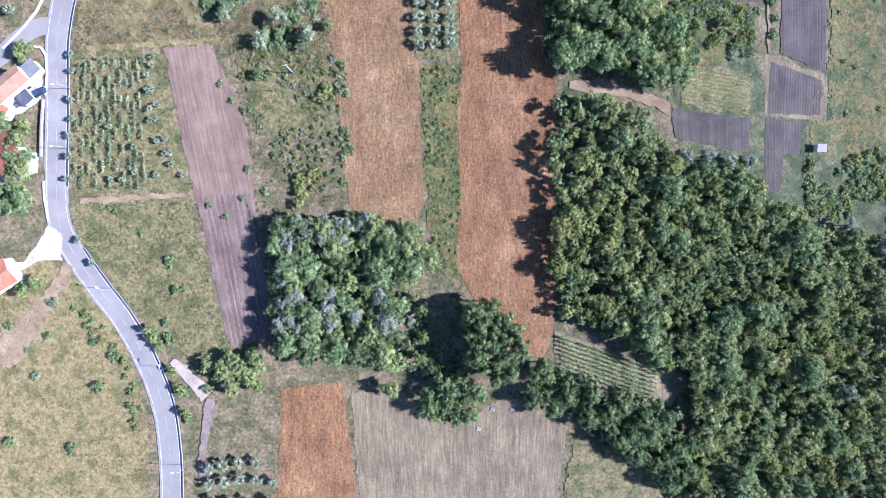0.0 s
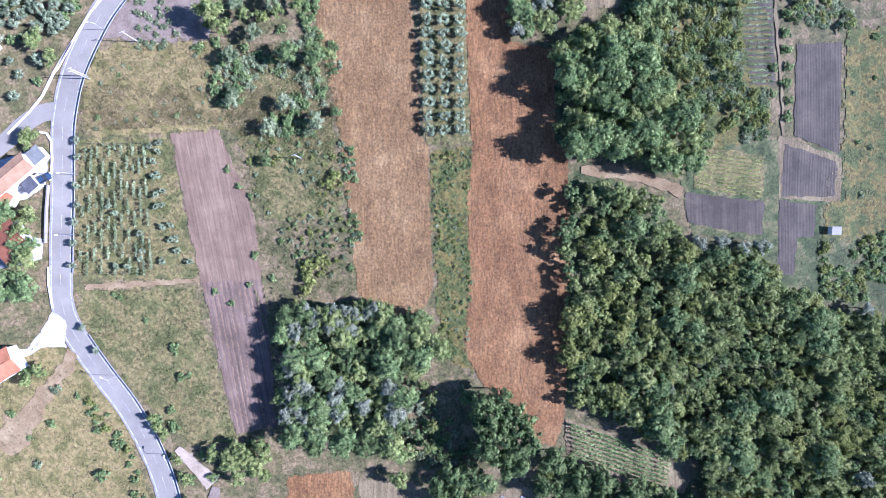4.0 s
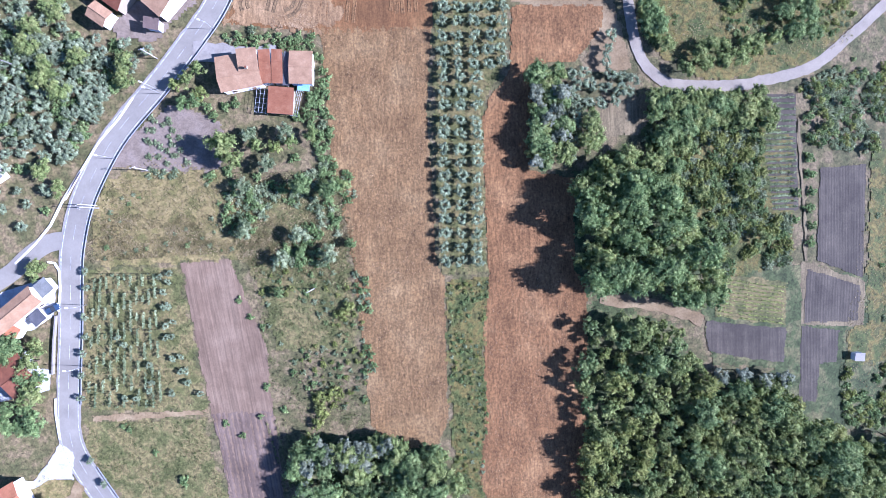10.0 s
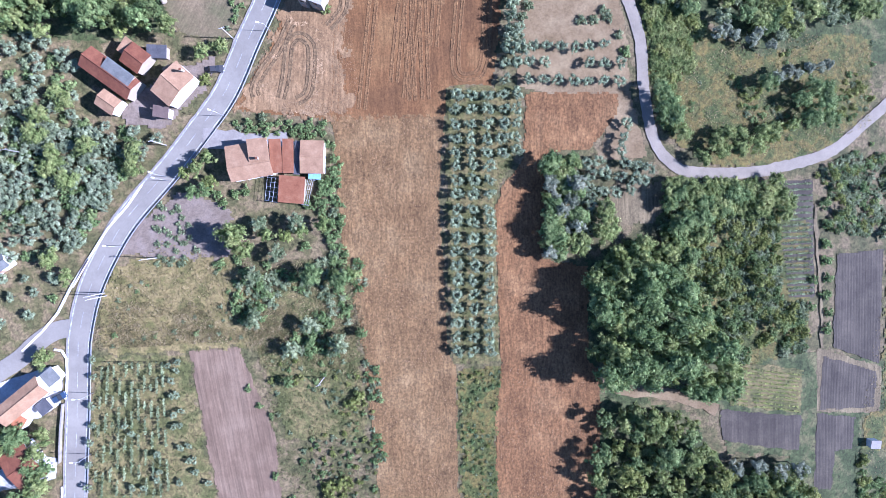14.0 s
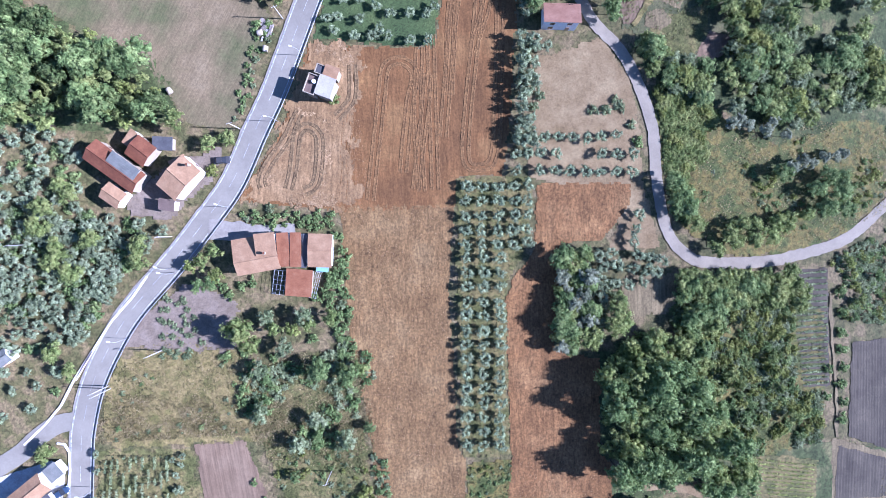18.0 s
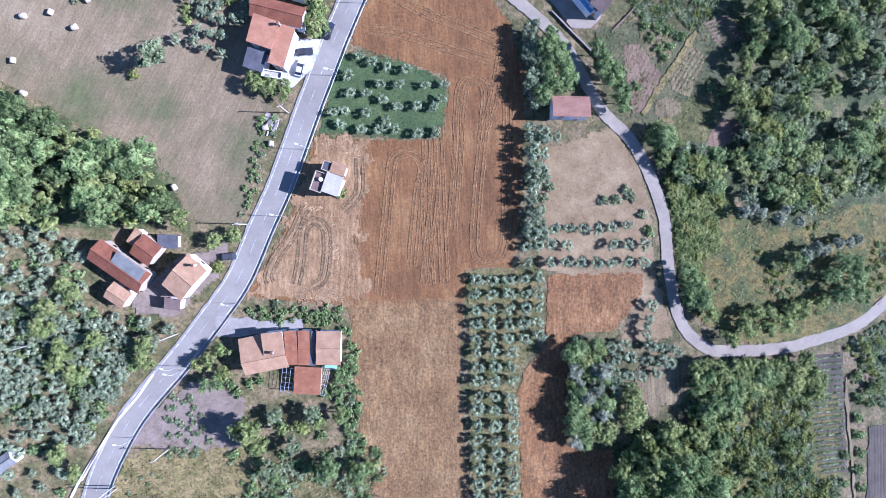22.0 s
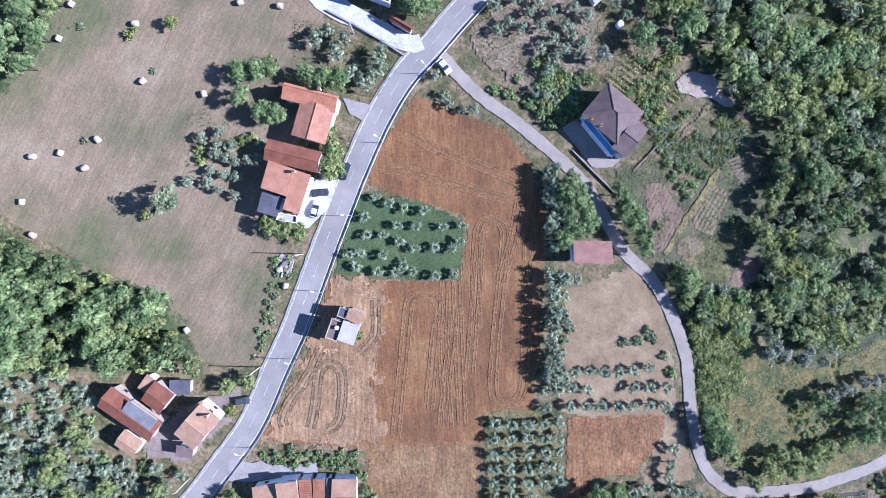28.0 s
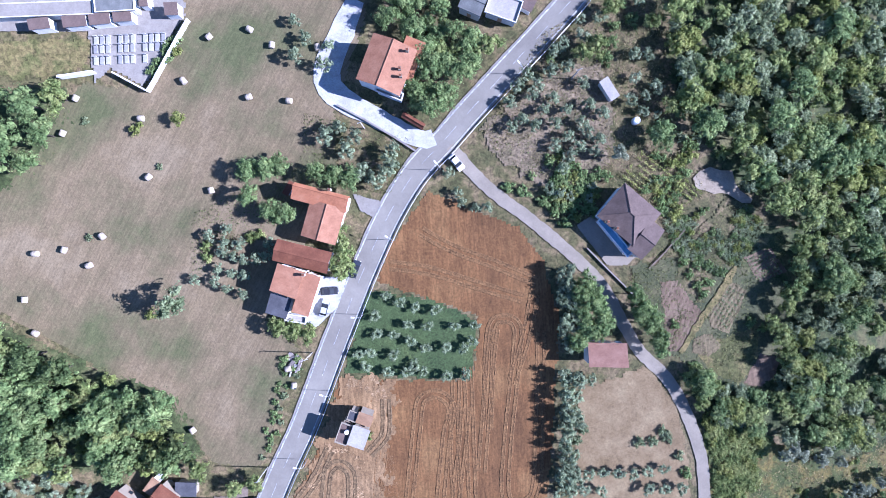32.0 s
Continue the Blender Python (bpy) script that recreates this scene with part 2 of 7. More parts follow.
def field(name, poly, mat, label, lift=0.08, angle=90.0, furrow=None, cell=0.5, ragged=0.3, clods=0.02, category="field", seed=1, holes=None):
    """A patch of worked land on the ground: cells along the furrows, real ridges where it is ploughed, a ragged edge."""
    a = radians(angle)
    ca, sa = math.cos(a), math.sin(a)
    p = np.array(poly)
    u, v = p[:, 0] * ca + p[:, 1] * sa, -p[:, 0] * sa + p[:, 1] * ca
    cv = min(cell, furrow[0] / 4) if furrow else cell
    us, vs = np.arange(u.min() - 1, u.max() + 1, cell), np.arange(v.min() - 1, v.max() + 1, cv)
    U, V = np.meshgrid(us, vs)
    X, Y = U * ca - V * sa, U * sa + V * ca
    rng = np.random.default_rng(seed)
    h = rng.normal(0, clods, X.shape)
    if furrow:
        h += furrow[1] * np.sin(2 * math.pi * (V + 0.3 * wobble(U, V, 0.1, seed)) / furrow[0])
    X = X + rng.normal(0, cell * 0.12, X.shape)
    Y = Y + rng.normal(0, cell * 0.12, Y.shape)
    Z = ground_z(X, Y) + lift + np.clip(h, -0.6 * lift - 0.02, 1)
    cx, cy = X[:-1, :-1], Y[:-1, :-1]
    keep = inside(cx + ragged * wobble(cx, cy, 0.9, seed) + 0.4 * ragged * wobble(cx, cy, 3.1, seed), cy + ragged * wobble(cx, cy, 1.1, seed + 5), poly)
    if holes is not None:
        keep &= wobble(cx, cy, 0.8, seed) + 0.8 * wobble(cx, cy, 2.3, seed + 2) + 0.6 * wobble(cy, cx, 5.3, seed + 4) > holes
    n = X.shape[1]
    i = (np.arange(X.shape[0] - 1)[:, None] * n + np.arange(n - 1)[None])[keep]
    f = np.stack([i, i + 1, i + n + 1, i + n], 1)
    used, inv = np.unique(f, return_inverse=True)
    verts = np.stack([X, Y, Z], -1).reshape(-1, 3)[used]
    ob = new(name, mesh_from(name, verts.tolist(), inv.reshape(-1, 4).tolist(), mat, True))
    return tagged(ob, label, category, kind="structure")


def ribbon(name, line, width, mat, label, lift=0.1, category="road", step=2.0, edge=0.0, offset=0.0, dash=None, seed=3):
    """A strip that follows a smoothed line over the ground. offset: to the left of the line's way. dash: (length, gap)."""
    c, s = smooth_line(line, step)
    rng = np.random.default_rng(seed)
    verts, faces = [], []
    w = np.full(len(c), width) if np.isscalar(width) else np.interp(np.linspace(0, 1, len(c)), np.linspace(0, 1, len(width)), width)
    for i in range(len(c)):
        d = c[min(i + 1, len(c) - 1)] - c[max(i - 1, 0)]
        d /= np.hypot(*d)
        nrm = np.array((-d[1], d[0]))
        for q in np.linspace(-0.5, 0.5, 5):
            e = c[i] + nrm * (q * w[i] + offset + (rng.normal(0, edge) if abs(q) == 0.5 else 0))
            verts.append((e[0], e[1], gz(*e) + 0.13 + lift + 0.05 * (0.25 - q * q)))
    for i in range(len(c) - 1):
        if dash and (i * step) % sum(dash) >= dash[0]:
            continue
        for k in range(4):
            a = i * 5 + k
            faces.append((a, a + 5, a + 6, a + 1))
    return tagged(new(name, mesh_from(name, verts, faces, mat, True)), label, category, kind="structure")


def smooth_line(line, step):
    """Catmull-Rom through the points, then resampled at even steps."""
    p = [np.array(q, float) for q in line]
    p = [2 * p[0] - p[1]] + p + [2 * p[-1] - p[-2]]
    out = []
    for i in range(1, len(p) - 2):
        for u in np.linspace(0, 1, 12, endpoint=False):
            out.append(0.5 * (2 * p[i] + (p[i + 1] - p[i - 1]) * u + (2 * p[i - 1] - 5 * p[i] + 4 * p[i + 1] - p[i + 2]) * u * u + (3 * p[i] - p[i - 1] - 3 * p[i + 1] + p[i + 2]) * u ** 3))
    out.append(p[-2])
    out = np.array(out)
    s = np.concatenate([[0], np.cumsum(np.hypot(*np.diff(out, axis=0).T))])
    k = np.arange(0, s[-1], step)
    return np.stack([np.interp(k, s, out[:, 0]), np.interp(k, s, out[:, 1])], 1), s[-1]


ROAD = [(-78.3, -93.1), (-78.6, -83.1), (-78.6, -73.4), (-78.7, -59.9), (-80.2, -46.6), (-84.6, -33.5), (-90.5, -22.1), (-98.3, -11.0), (-105.0, -0.1), (-107.5, 7.8), (-107.4, 20.3), (-106.5, 35.8), (-105.9, 51.2), (-105.4, 57.4), (-103.0, 67.9), (-98.5, 78.1), (-92.3, 88.3), (-81.9, 100.3), (-73.8, 110.6), (-66.5, 120.8), (-60.6, 133.8), (-55.3, 145.2), (-48.3, 163.4), (-43.3, 175.9), (-40.6, 182.4), (-35.0, 194.5), (-28.7, 204.7), (-21.7, 212.3), (-15.8, 219.0), (-7.8, 227.6), (1.5, 237.6), (9.4, 246.3), (16.1, 255.0), (24.1, 267.1)]
LANE = [(-20.4, 210.9), (-11.7, 201.5), (-1, 193.4), (8.6, 185.3), (15.4, 178.5), (20.3, 170.3), (25.2, 162), (32.2, 155), (37, 146.5), (41, 135.3), (42.4, 122), (45.4, 108.9), (51.4, 102.2), (57.8, 100.7), (72.8, 101), (82.6, 102.9), (92.6, 105.6), (99.3, 109.3), (106.1, 115), (113.8, 121.4), (126, 133)]
SIDE = [(-105.6, 59.7), (-111.6, 58.7), (-116.9, 55.2), (-122.3, 50.4), (-133.7, 44), (-145.8, 39.5)]
field("hay_meadow", [(-82.2, 252.8), (-38.2, 253), (-40.9, 237.3), (-47.7, 218.8), (-46.6, 201.6), (-64.3, 169.4), (-56.3, 162.6), (-59.8, 151.7), (-65.5, 134), (-76.9, 134.8), (-84.8, 146.5), (-90, 153.3), (-100.6, 156.1), (-113.7, 164.3), (-134.5, 176.5), (-134, 192.5), (-117.9, 207), (-111, 220.2), (-105.6, 225.4), (-91.2, 223.5), (-85.8, 234.6)], M_HAY, "mown hay meadow, dry with faint green stripes", angle=62, cell=0.6, clods=0.006, seed=2)
field("field_north", [(-25.2, 200.2), (-34.6, 186.8), (-37.4, 178.7), (-13.8, 170.5), (-13.1, 166.4), (-14.8, 154.8), (-47, 155.1), (-48.4, 146.2), (-55.4, 129.8), (-64.6, 116), (-36.4, 113.6), (-9.5, 114.7), (-8.7, 122.6), (2.7, 122.5), (4.1, 133.8), (4.9, 145.1), (5.2, 159.2), (5.9, 159.5), (5.9, 170.4), (2.4, 183.3), (-3.7, 191.4), (-14.4, 195.5)], M_TILLED, "tilled red-brown field with tractor tracks", angle=93, furrow=(2.2, 0.018), cell=0.6, seed=3)
field("field_middle", [(-38.8, 114.6), (-9.7, 115.2), (-11.1, 93.8), (-9.4, 68.7), (-8.6, 52.3), (-6.5, 48.6), (-5.6, 9.9), (-8.4, 3.4), (-19.3, 2.2), (-26.2, 8.6), (-29.6, 39.6), (-31.7, 59.5), (-36.6, 82.1)], M_STUBBLE, "reddish stubble strip with straw rows", angle=92, furrow=(1.5, 0.008), seed=4)
field("field_east", [(11.4, 120.8), (35.7, 121.1), (35.8, 116), (28.5, 106.4), (17.4, 105.6), (16.3, 77.6), (28.3, 75.4), (28.7, 50.6), (31.8, 47.7), (32.6, 3.4), (31, -27.3), (28.6, -34.6), (22.9, -33.6), (18, -23.8), (8.4, -17.2), (2.9, -7.5), (4.6, 14.8), (4, 35.2), (5.7, 50.7), (5.2, 50.8), (4.3, 71.7), (3.6, 90.9), (5.8, 96.8), (10.8, 102.7)], M_STUBBLE_RED, "reddish stubble strip beside the wood", angle=91, furrow=(1.5, 0.008), lift=0.13, seed=5)
field("plough_strip", [(-76.5, 53.4), (-63.7, 54.1), (-60, 44.8), (-54.2, 30.9), (-53.7, 19.9), (-52.3, 10.5), (-50.4, -8.5), (-49.3, -27.8), (-60.5, -30.1), (-64, -14.8), (-66.7, 1.2), (-69.5, 13.8), (-72.9, 31)], M_PLOUGH, "grey-brown ploughed strip with fine furrows", angle=100, furrow=(1.3, 0.022), seed=6)
field("plough_strip_low", [(-69.3, 12.6), (-52.9, 13.2), (-50.4, -8.5), (-49.3, -27.8), (-60.5, -30.1), (-64, -14.8), (-66.7, 1.2)], material("damp_plough", [(0.32, (0.088, 0.062, 0.046)), (0.5, (0.118, 0.084, 0.062)), (0.68, (0.15, 0.11, 0.082))], 0.13, 3.0, band=(100, 0.7, 0.2), grain=0.2), "darker grey-brown ploughed strip with clear furrows", angle=100, furrow=(1.5, 0.05), lift=0.11, seed=66)
field("south_field", [(-46.4, -42.4), (-28.8, -41), (-24.7, -87.4), (-49.1, -86.9)], M_STUBBLE_RED, "orange-brown stubble field", angle=92, furrow=(1.5, 0.008), seed=7)
field("fallow_field", [(-26.9, -43.5), (-11.1, -44.5), (1.7, -54.5), (18, -45), (35.2, -54.5), (30.3, -88.7), (-23.9, -87.4)], M_FALLOW, "grey-brown fallow field with faint rows", angle=85, furrow=(1.8, 0.02), seed=8)
field("sandy_garden", [(11.4, 152.5), (28, 157.8), (35.1, 148), (37.9, 134.9), (38.7, 122), (43.9, 104.6), (30.7, 103.4), (33.6, 116.3), (9.1, 122.4), (11.3, 153.5)], M_SAND, "bare sandy garden with dry patches", cell=0.5, clods=0.015, seed=9)
field("straw_corner", [(-48.8, 147), (-55, 131), (-64, 116.3), (-36.6, 114.2), (-33.5, 118), (-36, 127), (-35.2, 140), (-33.8, 153), (-36, 155.5), (-46.5, 155.4)], M_PALESTUBBLE, "pale straw-covered corner of the tilled field", angle=88, furrow=(1.4, 0.035), lift=0.17, cell=0.4, ragged=1.8, clods=0.03, seed=31)
ribbon("road_shoulder", ROAD, 6.5, M_CONCRETE, "pale concrete road edge", lift=0.07, edge=0.07)
ribbon("road", ROAD, 5.6, M_ASPHALT, "worn grey asphalt road", lift=0.10)
ribbon("lane", LANE, 3.0, M_LANE, "narrow pale asphalt lane with crumbling edges", lift=0.10, edge=0.08, step=1.0)
ribbon("side_road", SIDE, 4.8, M_ASPHALT, "short asphalt side road", lift=0.09)

# ---- more land: scrub under the woods, gardens, tracks, meadows ----
PATCHES = []


def patch(name, poly, mat, label, **k):
    k.setdefault("cell", 0.6)
    k.setdefault("ragged", 0.8)
    k.setdefault("clods", 0.004)
    k["lift"] = k.get("lift", 0.07) + 0.003 * len(PATCHES)
    PATCHES.append(name)
    return field(name, poly, mat, label, **k)


WOODS = {
    "wood_main": [(30.7, 41.8), (42.4, 40.4), (56.8, 35.1), (62.6, 25.1), (65.2, 18.9), (87, 21.3), (90.8, 7.7), (103.3, 5.2), (114.4, 2.7), (128.9, -0.8), (137.9, -5.9), (140.6, -86.7), (73.2, -81.7), (70.1, -45.1), (57.5, -31.7), (49.2, -26.7), (31.6, -21.5), (30.8, 3.5), (29.9, 26.6)],
    "wood_upper": [(28.1, 77), (35, 80), (42.3, 77.7), (53.2, 66), (60.5, 56), (67.7, 45), (58.2, 41.5), (42.7, 45), (28.3, 49.5)],
    "copse_west": [(-46.4, 3.4), (-40.2, 6.4), (-19.5, 6.3), (-8, 2.3), (-3.5, -7), (-13.6, -14.7), (-15.4, -33.4), (-27.9, -34.9), (-44.9, -30.7), (-47.6, -14.3)],
    "copse_south": [(22.2, -35.8), (35, -34.5), (44.8, -44.5), (68, -43.7), (72.9, -83.8), (66.7, -73.4), (51.5, -61), (43.2, -57.4), (35.1, -50.6), (23.8, -45.5)],
    "wood_west": [(-129.7, 168.8), (-113.8, 162), (-104.5, 155.2), (-95.2, 151), (-85.8, 146.9), (-81.9, 141.4), (-77.9, 135.9), (-88.8, 136), (-98.3, 134.7), (-103.6, 140.2), (-114.5, 136.2), (-130.6, 139.1)],
    "wood_northwest": [(-129.1, 224.2), (-110.2, 224.2), (-107.9, 217.8), (-114.5, 206.4), (-129.9, 197.6)],
    "wood_meadow_edge": [(-131.5, 171.8), (-116.3, 163.8), (-101, 157.2), (-86.8, 153.1), (-81.7, 145.1), (-80.6, 137.1), (-92.4, 133.3), (-102.8, 133.4), (-132.6, 135)],
    "wood_northeast": [(32, 241.1), (37.2, 254), (100.3, 257.1), (102.4, 186.2), (71.6, 190.5), (60, 195.8), (48.7, 201.1), (40.3, 214.1), (32.1, 227)],
    "wood_east": [(60.1, 187.9), (102.4, 186.2), (102.9, 169.5), (84.1, 167.2), (72.2, 162), (66.6, 151.3), (60.7, 154.2), (57.7, 165.1), (60.4, 175.8)],
    "wood_valley": [(34.8, 155.9), (44.7, 154.4), (56.3, 150), (66.5, 162.4), (77, 160.9), (97.4, 164.9), (107.8, 144.5), (91.4, 140.7), (78.9, 136.8), (59.3, 140.2), (43.3, 146.1)],
}
for _n, _p in WOODS.items():
    patch("scrub_" + _n, _p, M_SCRUB, "shaded leafy undergrowth below the trees", lift=0.06, category="undergrowth", cell=0.7, seed=len(_n))
patch("green_meadow", [(-102.4, 10.6), (-71.1, 11.1), (-69.8, 4.3), (-60.8, -30.9), (-71.7, -34), (-85.6, -20.9), (-95.3, -8.1), (-103.5, 3.1)], M_MEADOW, "green meadow with dry tufts", seed=11)
patch("vine_plot_ground", [(-101.3, 51.2), (-77.2, 52.1), (-70.3, 13), (-103.8, 13.8)], M_MEADOW, "grassy ground of the vine garden", seed=12)
patch("garden_path", [(-100.8, 12.2), (-70.3, 13.5), (-70.3, 12.4), (-100.9, 10.6)], M_SAND, "trodden bare path", cell=0.4, ragged=0.3, lift=0.12, seed=13, category="path")
patch("dry_slope", [(-138, -33.1), (-114.7, -3.1), (-106.9, -4), (-98, -16), (-89.8, -28.9), (-86.3, -41.9), (-84.8, -53.3), (-85.1, -81.3), (-140.4, -80.4)], M_DRY, "dry yellow grass slope", seed=14)
patch("dry_scrub", [(-97.3, 72.9), (-82.6, 81.7), (-65.2, 77.4), (-56.5, 65.6), (-56.6, 53.7), (-63.9, 54.4), (-97.7, 52.1), (-100.4, 59.5)], M_DRY, "dry weedy waste ground", seed=15)
patch("dry_scrub_east", [(-62.4, 59.6), (-44.7, 77.5), (-35.9, 71.6), (-31.5, 47.7), (-30.1, 29.3), (-50.8, 29.3), (-56.6, 47.7)], M_MEADOW, "weedy grassland with shrubs", seed=16)
patch("yard_soil", [(-91.3, 84.6), (-78.1, 94.9), (-65, 90.6), (-65.2, 77.4), (-87, 77.3), (-95, 79.5)], M_TRACK, "bare pale grey garden soil beside the road", cell=0.6, seed=17)
patch("green_orchard_ground", [(-40.7, 176.7), (-25.3, 174.6), (-13.8, 169.1), (-14.8, 155.2), (-28.7, 155.6), (-45.4, 156.8), (-42.8, 166.6)], material("lush_grass", [(0.3, (0.0349, 0.0563, 0.0192)), (0.55, (0.0524, 0.0763, 0.0256)), (0.75, (0.0768, 0.0995, 0.032))], 0.15, 2.5), "short lush green orchard grass", cell=0.7, ragged=0.4, seed=18)
patch("olive_strip_ground", [(-9.3, 122.1), (9.9, 122.7), (10.4, 115.8), (8.6, 103.4), (3.6, 95.3), (5.2, 50), (-7.1, 49.6), (-8.7, 71.7)], M_MEADOW, "green grass below the olive strip", cell=0.7, ragged=0.4, seed=19)
patch("weedy_strip", [(-5.7, 47.9), (5.5, 49.3), (3.9, 28.5), (4.9, 12.9), (3.2, -5.9), (5.5, -13.9), (-3.8, -7.4), (-4.5, 9.9), (-5.4, 28.6)], M_CLEARING, "weedy strip between two fields", seed=20)
def garden_plot(poly, mat, label, angle, furrow):
    patch("garden_plot", poly, mat, label, angle=angle, furrow=furrow, cell=0.35, ragged=0.22, lift=0.11, seed=int(abs(poly[0][0])) + 3)


patch("plot_border", [(93.6, 52.6), (100, 51), (114.2, 46.6), (114.2, 33), (109, 33.9), (94.2, 34.8)], M_FALLOW, "pale trodden soil round a garden plot", cell=0.3, ragged=0.25, lift=0.06, category="path", seed=29)
garden_plot([(98.8, 78.7), (113.3, 80), (113.3, 47.6), (98.5, 52.9)], M_DARKSOIL, "dark freshly tilled garden plot", 92, (0.9, 0.03))
garden_plot([(95.4, 50.4), (112.6, 45.4), (112, 35.3), (94.9, 35.4)], M_DARKSOIL, "dark tilled plot with rows", 88, (0.9, 0.03))
garden_plot([(94.1, 34.2), (106.2, 32.7), (105.5, 23.9), (100.1, 23.2), (99.4, 12.5), (94, 12.7)], M_DARKSOIL, "grey garden plot with rows", 91, (1.0, 0.03))
garden_plot([(65.3, 36.5), (89.2, 33.9), (88.5, 24.2), (75.5, 26.1), (65.9, 28.1)], M_DARKSOIL, "grey-brown tilled garden plot", 2, (1.0, 0.03))
garden_plot([(80.8, 98.5), (90.3, 99), (92, 66.8), (84.3, 67), (82, 80.6)], M_DARKSOIL, "narrow dark plot with planted rows across", 1, (1.6, 0.05))
garden_plot([(30.3, 178.4), (34.8, 178.4), (40.6, 170.8), (36.9, 161.8), (32.9, 161.3), (31.7, 168.7)], M_PLOUGH, "bare grey-brown garden plot", 65, (1.1, 0.03))
garden_plot([(50.8, 184.5), (57.9, 186.4), (62.2, 180.5), (55, 177.8)], M_PLOUGH, "small plot with planted dots", 30, (1.1, 0.08))
garden_plot([(42.5, 171.1), (47.6, 178.2), (52, 176.1), (47.6, 165.5), (43.2, 166.9)], M_FALLOW, "green plot with planted dots", 60, (1.1, 0.08))
garden_plot([(51.4, 153.4), (55.8, 160.5), (61.1, 159.1), (59.6, 154.8), (55.9, 152)], M_PLOUGH, "small tilled plot with rows", 25, (1.1, 0.06))
patch("lawn", [(39.6, 161.2), (46.2, 164.5), (55, 167.4), (55.8, 160.5), (50.7, 152.7), (43.3, 156.3)], M_MEADOW, "green mown lawn between garden beds", cell=0.4, ragged=0.4, seed=59)
garden_plot([(38.9, 164.8), (43.2, 165.4), (45.5, 162.5), (42.5, 160), (38.3, 161.2)], M_FALLOW, "small round bare garden bed", 40, (1.1, 0.03))
garden_plot([(31.4, -26.6), (70.5, -40.4), (66.2, -49.6), (49.3, -45.9), (31.6, -38.4)], M_FALLOW, "grey soil of a small vineyard", 163, None)
patch("vegetable_garden", [(69.3, 49.9), (88.9, 46.7), (88.7, 34.7), (67.8, 37.6)], M_MEADOW, "green vegetable garden with rows", angle=0, furrow=(1.2, 0.1), cell=0.6, ragged=0.3, lift=0.12, seed=32)
patch("grove_scrub", [(-134, 133.5), (-113.1, 135.5), (-104.9, 129.1), (-105.2, 117.8), (-99.9, 105), (-86.7, 102.7), (-97.5, 87.9), (-106.2, 79.4), (-118.9, 76.7), (-135.8, 75.5)], M_GRASS, "weedy ground below the olive grove", seed=63)
patch("grove_scrub", [(-131.1, 113.6), (-100.3, 113.7), (-85, 106.4), (-87.4, 99.1), (-99.5, 88.7), (-107.1, 81.3), (-115.8, 87.3), (-131.9, 91.7)], M_GRASS, "weedy ground below the olive grove", seed=64)
patch("plot_surround", [(89.7, 51.5), (117, 48.4), (116.5, 31.9), (108.3, 22.1), (107.9, 2.3), (92.4, 4.5), (86.8, 22.6), (68, 24.6), (64.5, 38.9), (69.3, 51.5)], M_SCRUB, "rank weeds round the garden plots", lift=0.0, seed=65)
patch("shaded_bare_soil", [(34.7, 97.6), (49.1, 98.1), (49.3, 88), (37.9, 85.8), (34, 91)], M_FALLOW, "bare brown soil beside the trees", seed=66)
patch("valley_grass", [(46.7, 182.1), (53.2, 190.5), (116.7, 197.3), (118.2, 131.7), (76.5, 130.5), (59.6, 139.7), (36.1, 151.4), (46.2, 154.1), (62.4, 163.8)], M_SCRUB, "rank green grass between valley trees", seed=67, lift=0.0)
patch("yellow_clearing", [(41.4, 145.3), (58.1, 139.7), (75, 130.6), (95.7, 138.6), (107.5, 138.1), (107.9, 120.2), (97.9, 108.8), (81.6, 102.5), (63, 102.1), (49.4, 109.9), (43.4, 127.8)], M_CLEARING, "yellow-green clearing in the valley", seed=33)
patch("garden_terrace", [(23.2, 182.1), (33.1, 183.5), (48.9, 182.1), (62.2, 177.9), (63.9, 162.4), (52.1, 151.2), (46.2, 149.9), (36, 158.4), (31.7, 162.7)], material("garden_lawn", [(0.32, (0.05, 0.058, 0.025)), (0.5, (0.078, 0.08, 0.036)), (0.7, (0.115, 0.104, 0.05))], 0.2, 2.0, grain=0.4), "green garden terraces with beds", seed=62, lift=0.0)
patch("dark_bed", [(33.7, 178.1), (36.2, 184.4), (41.6, 192.8), (47.5, 198.5), (50.4, 193), (46.1, 183.1), (41, 172.5)], M_GRASS, "overgrown dark garden bed", seed=61)
patch("weed_field", [(47, 89.5), (76.7, 95.5), (90.3, 86.3), (91.4, 55.2), (71.7, 46.6), (65, 56), (52.2, 63.9)], M_CLEARING, "overgrown weedy field", seed=35)
patch("grove_ground", [(-13.1, 214.8), (1.7, 226.8), (15.1, 230.8), (19.3, 218.9), (18, 206.8), (8.5, 200.1), (1.7, 201.5), (-7.7, 206.8)], material("dry_grove_ground", [(0.32, (0.1, 0.085, 0.048)), (0.48, (0.15, 0.117, 0.07)), (0.6, (0.195, 0.15, 0.095)), (0.72, (0.115, 0.1, 0.052))], 0.2, 1.4), "dry orange-brown ground below an olive grove", seed=37)
patch("cemetery_lawn", [(-135.3, 234.5), (-104.1, 235.9), (-104, 228.7), (-114.7, 226.7), (-135.6, 226.7)], M_MEADOW, "unmown green grass by the wall", seed=39)
patch("right_slope", [(115.1, 84.1), (150, 84.4), (150, 22), (108, 22), (109.5, 33), (115.5, 34), (114.6, 46.7)], M_CLEARING, "dry grassy slope", seed=40)
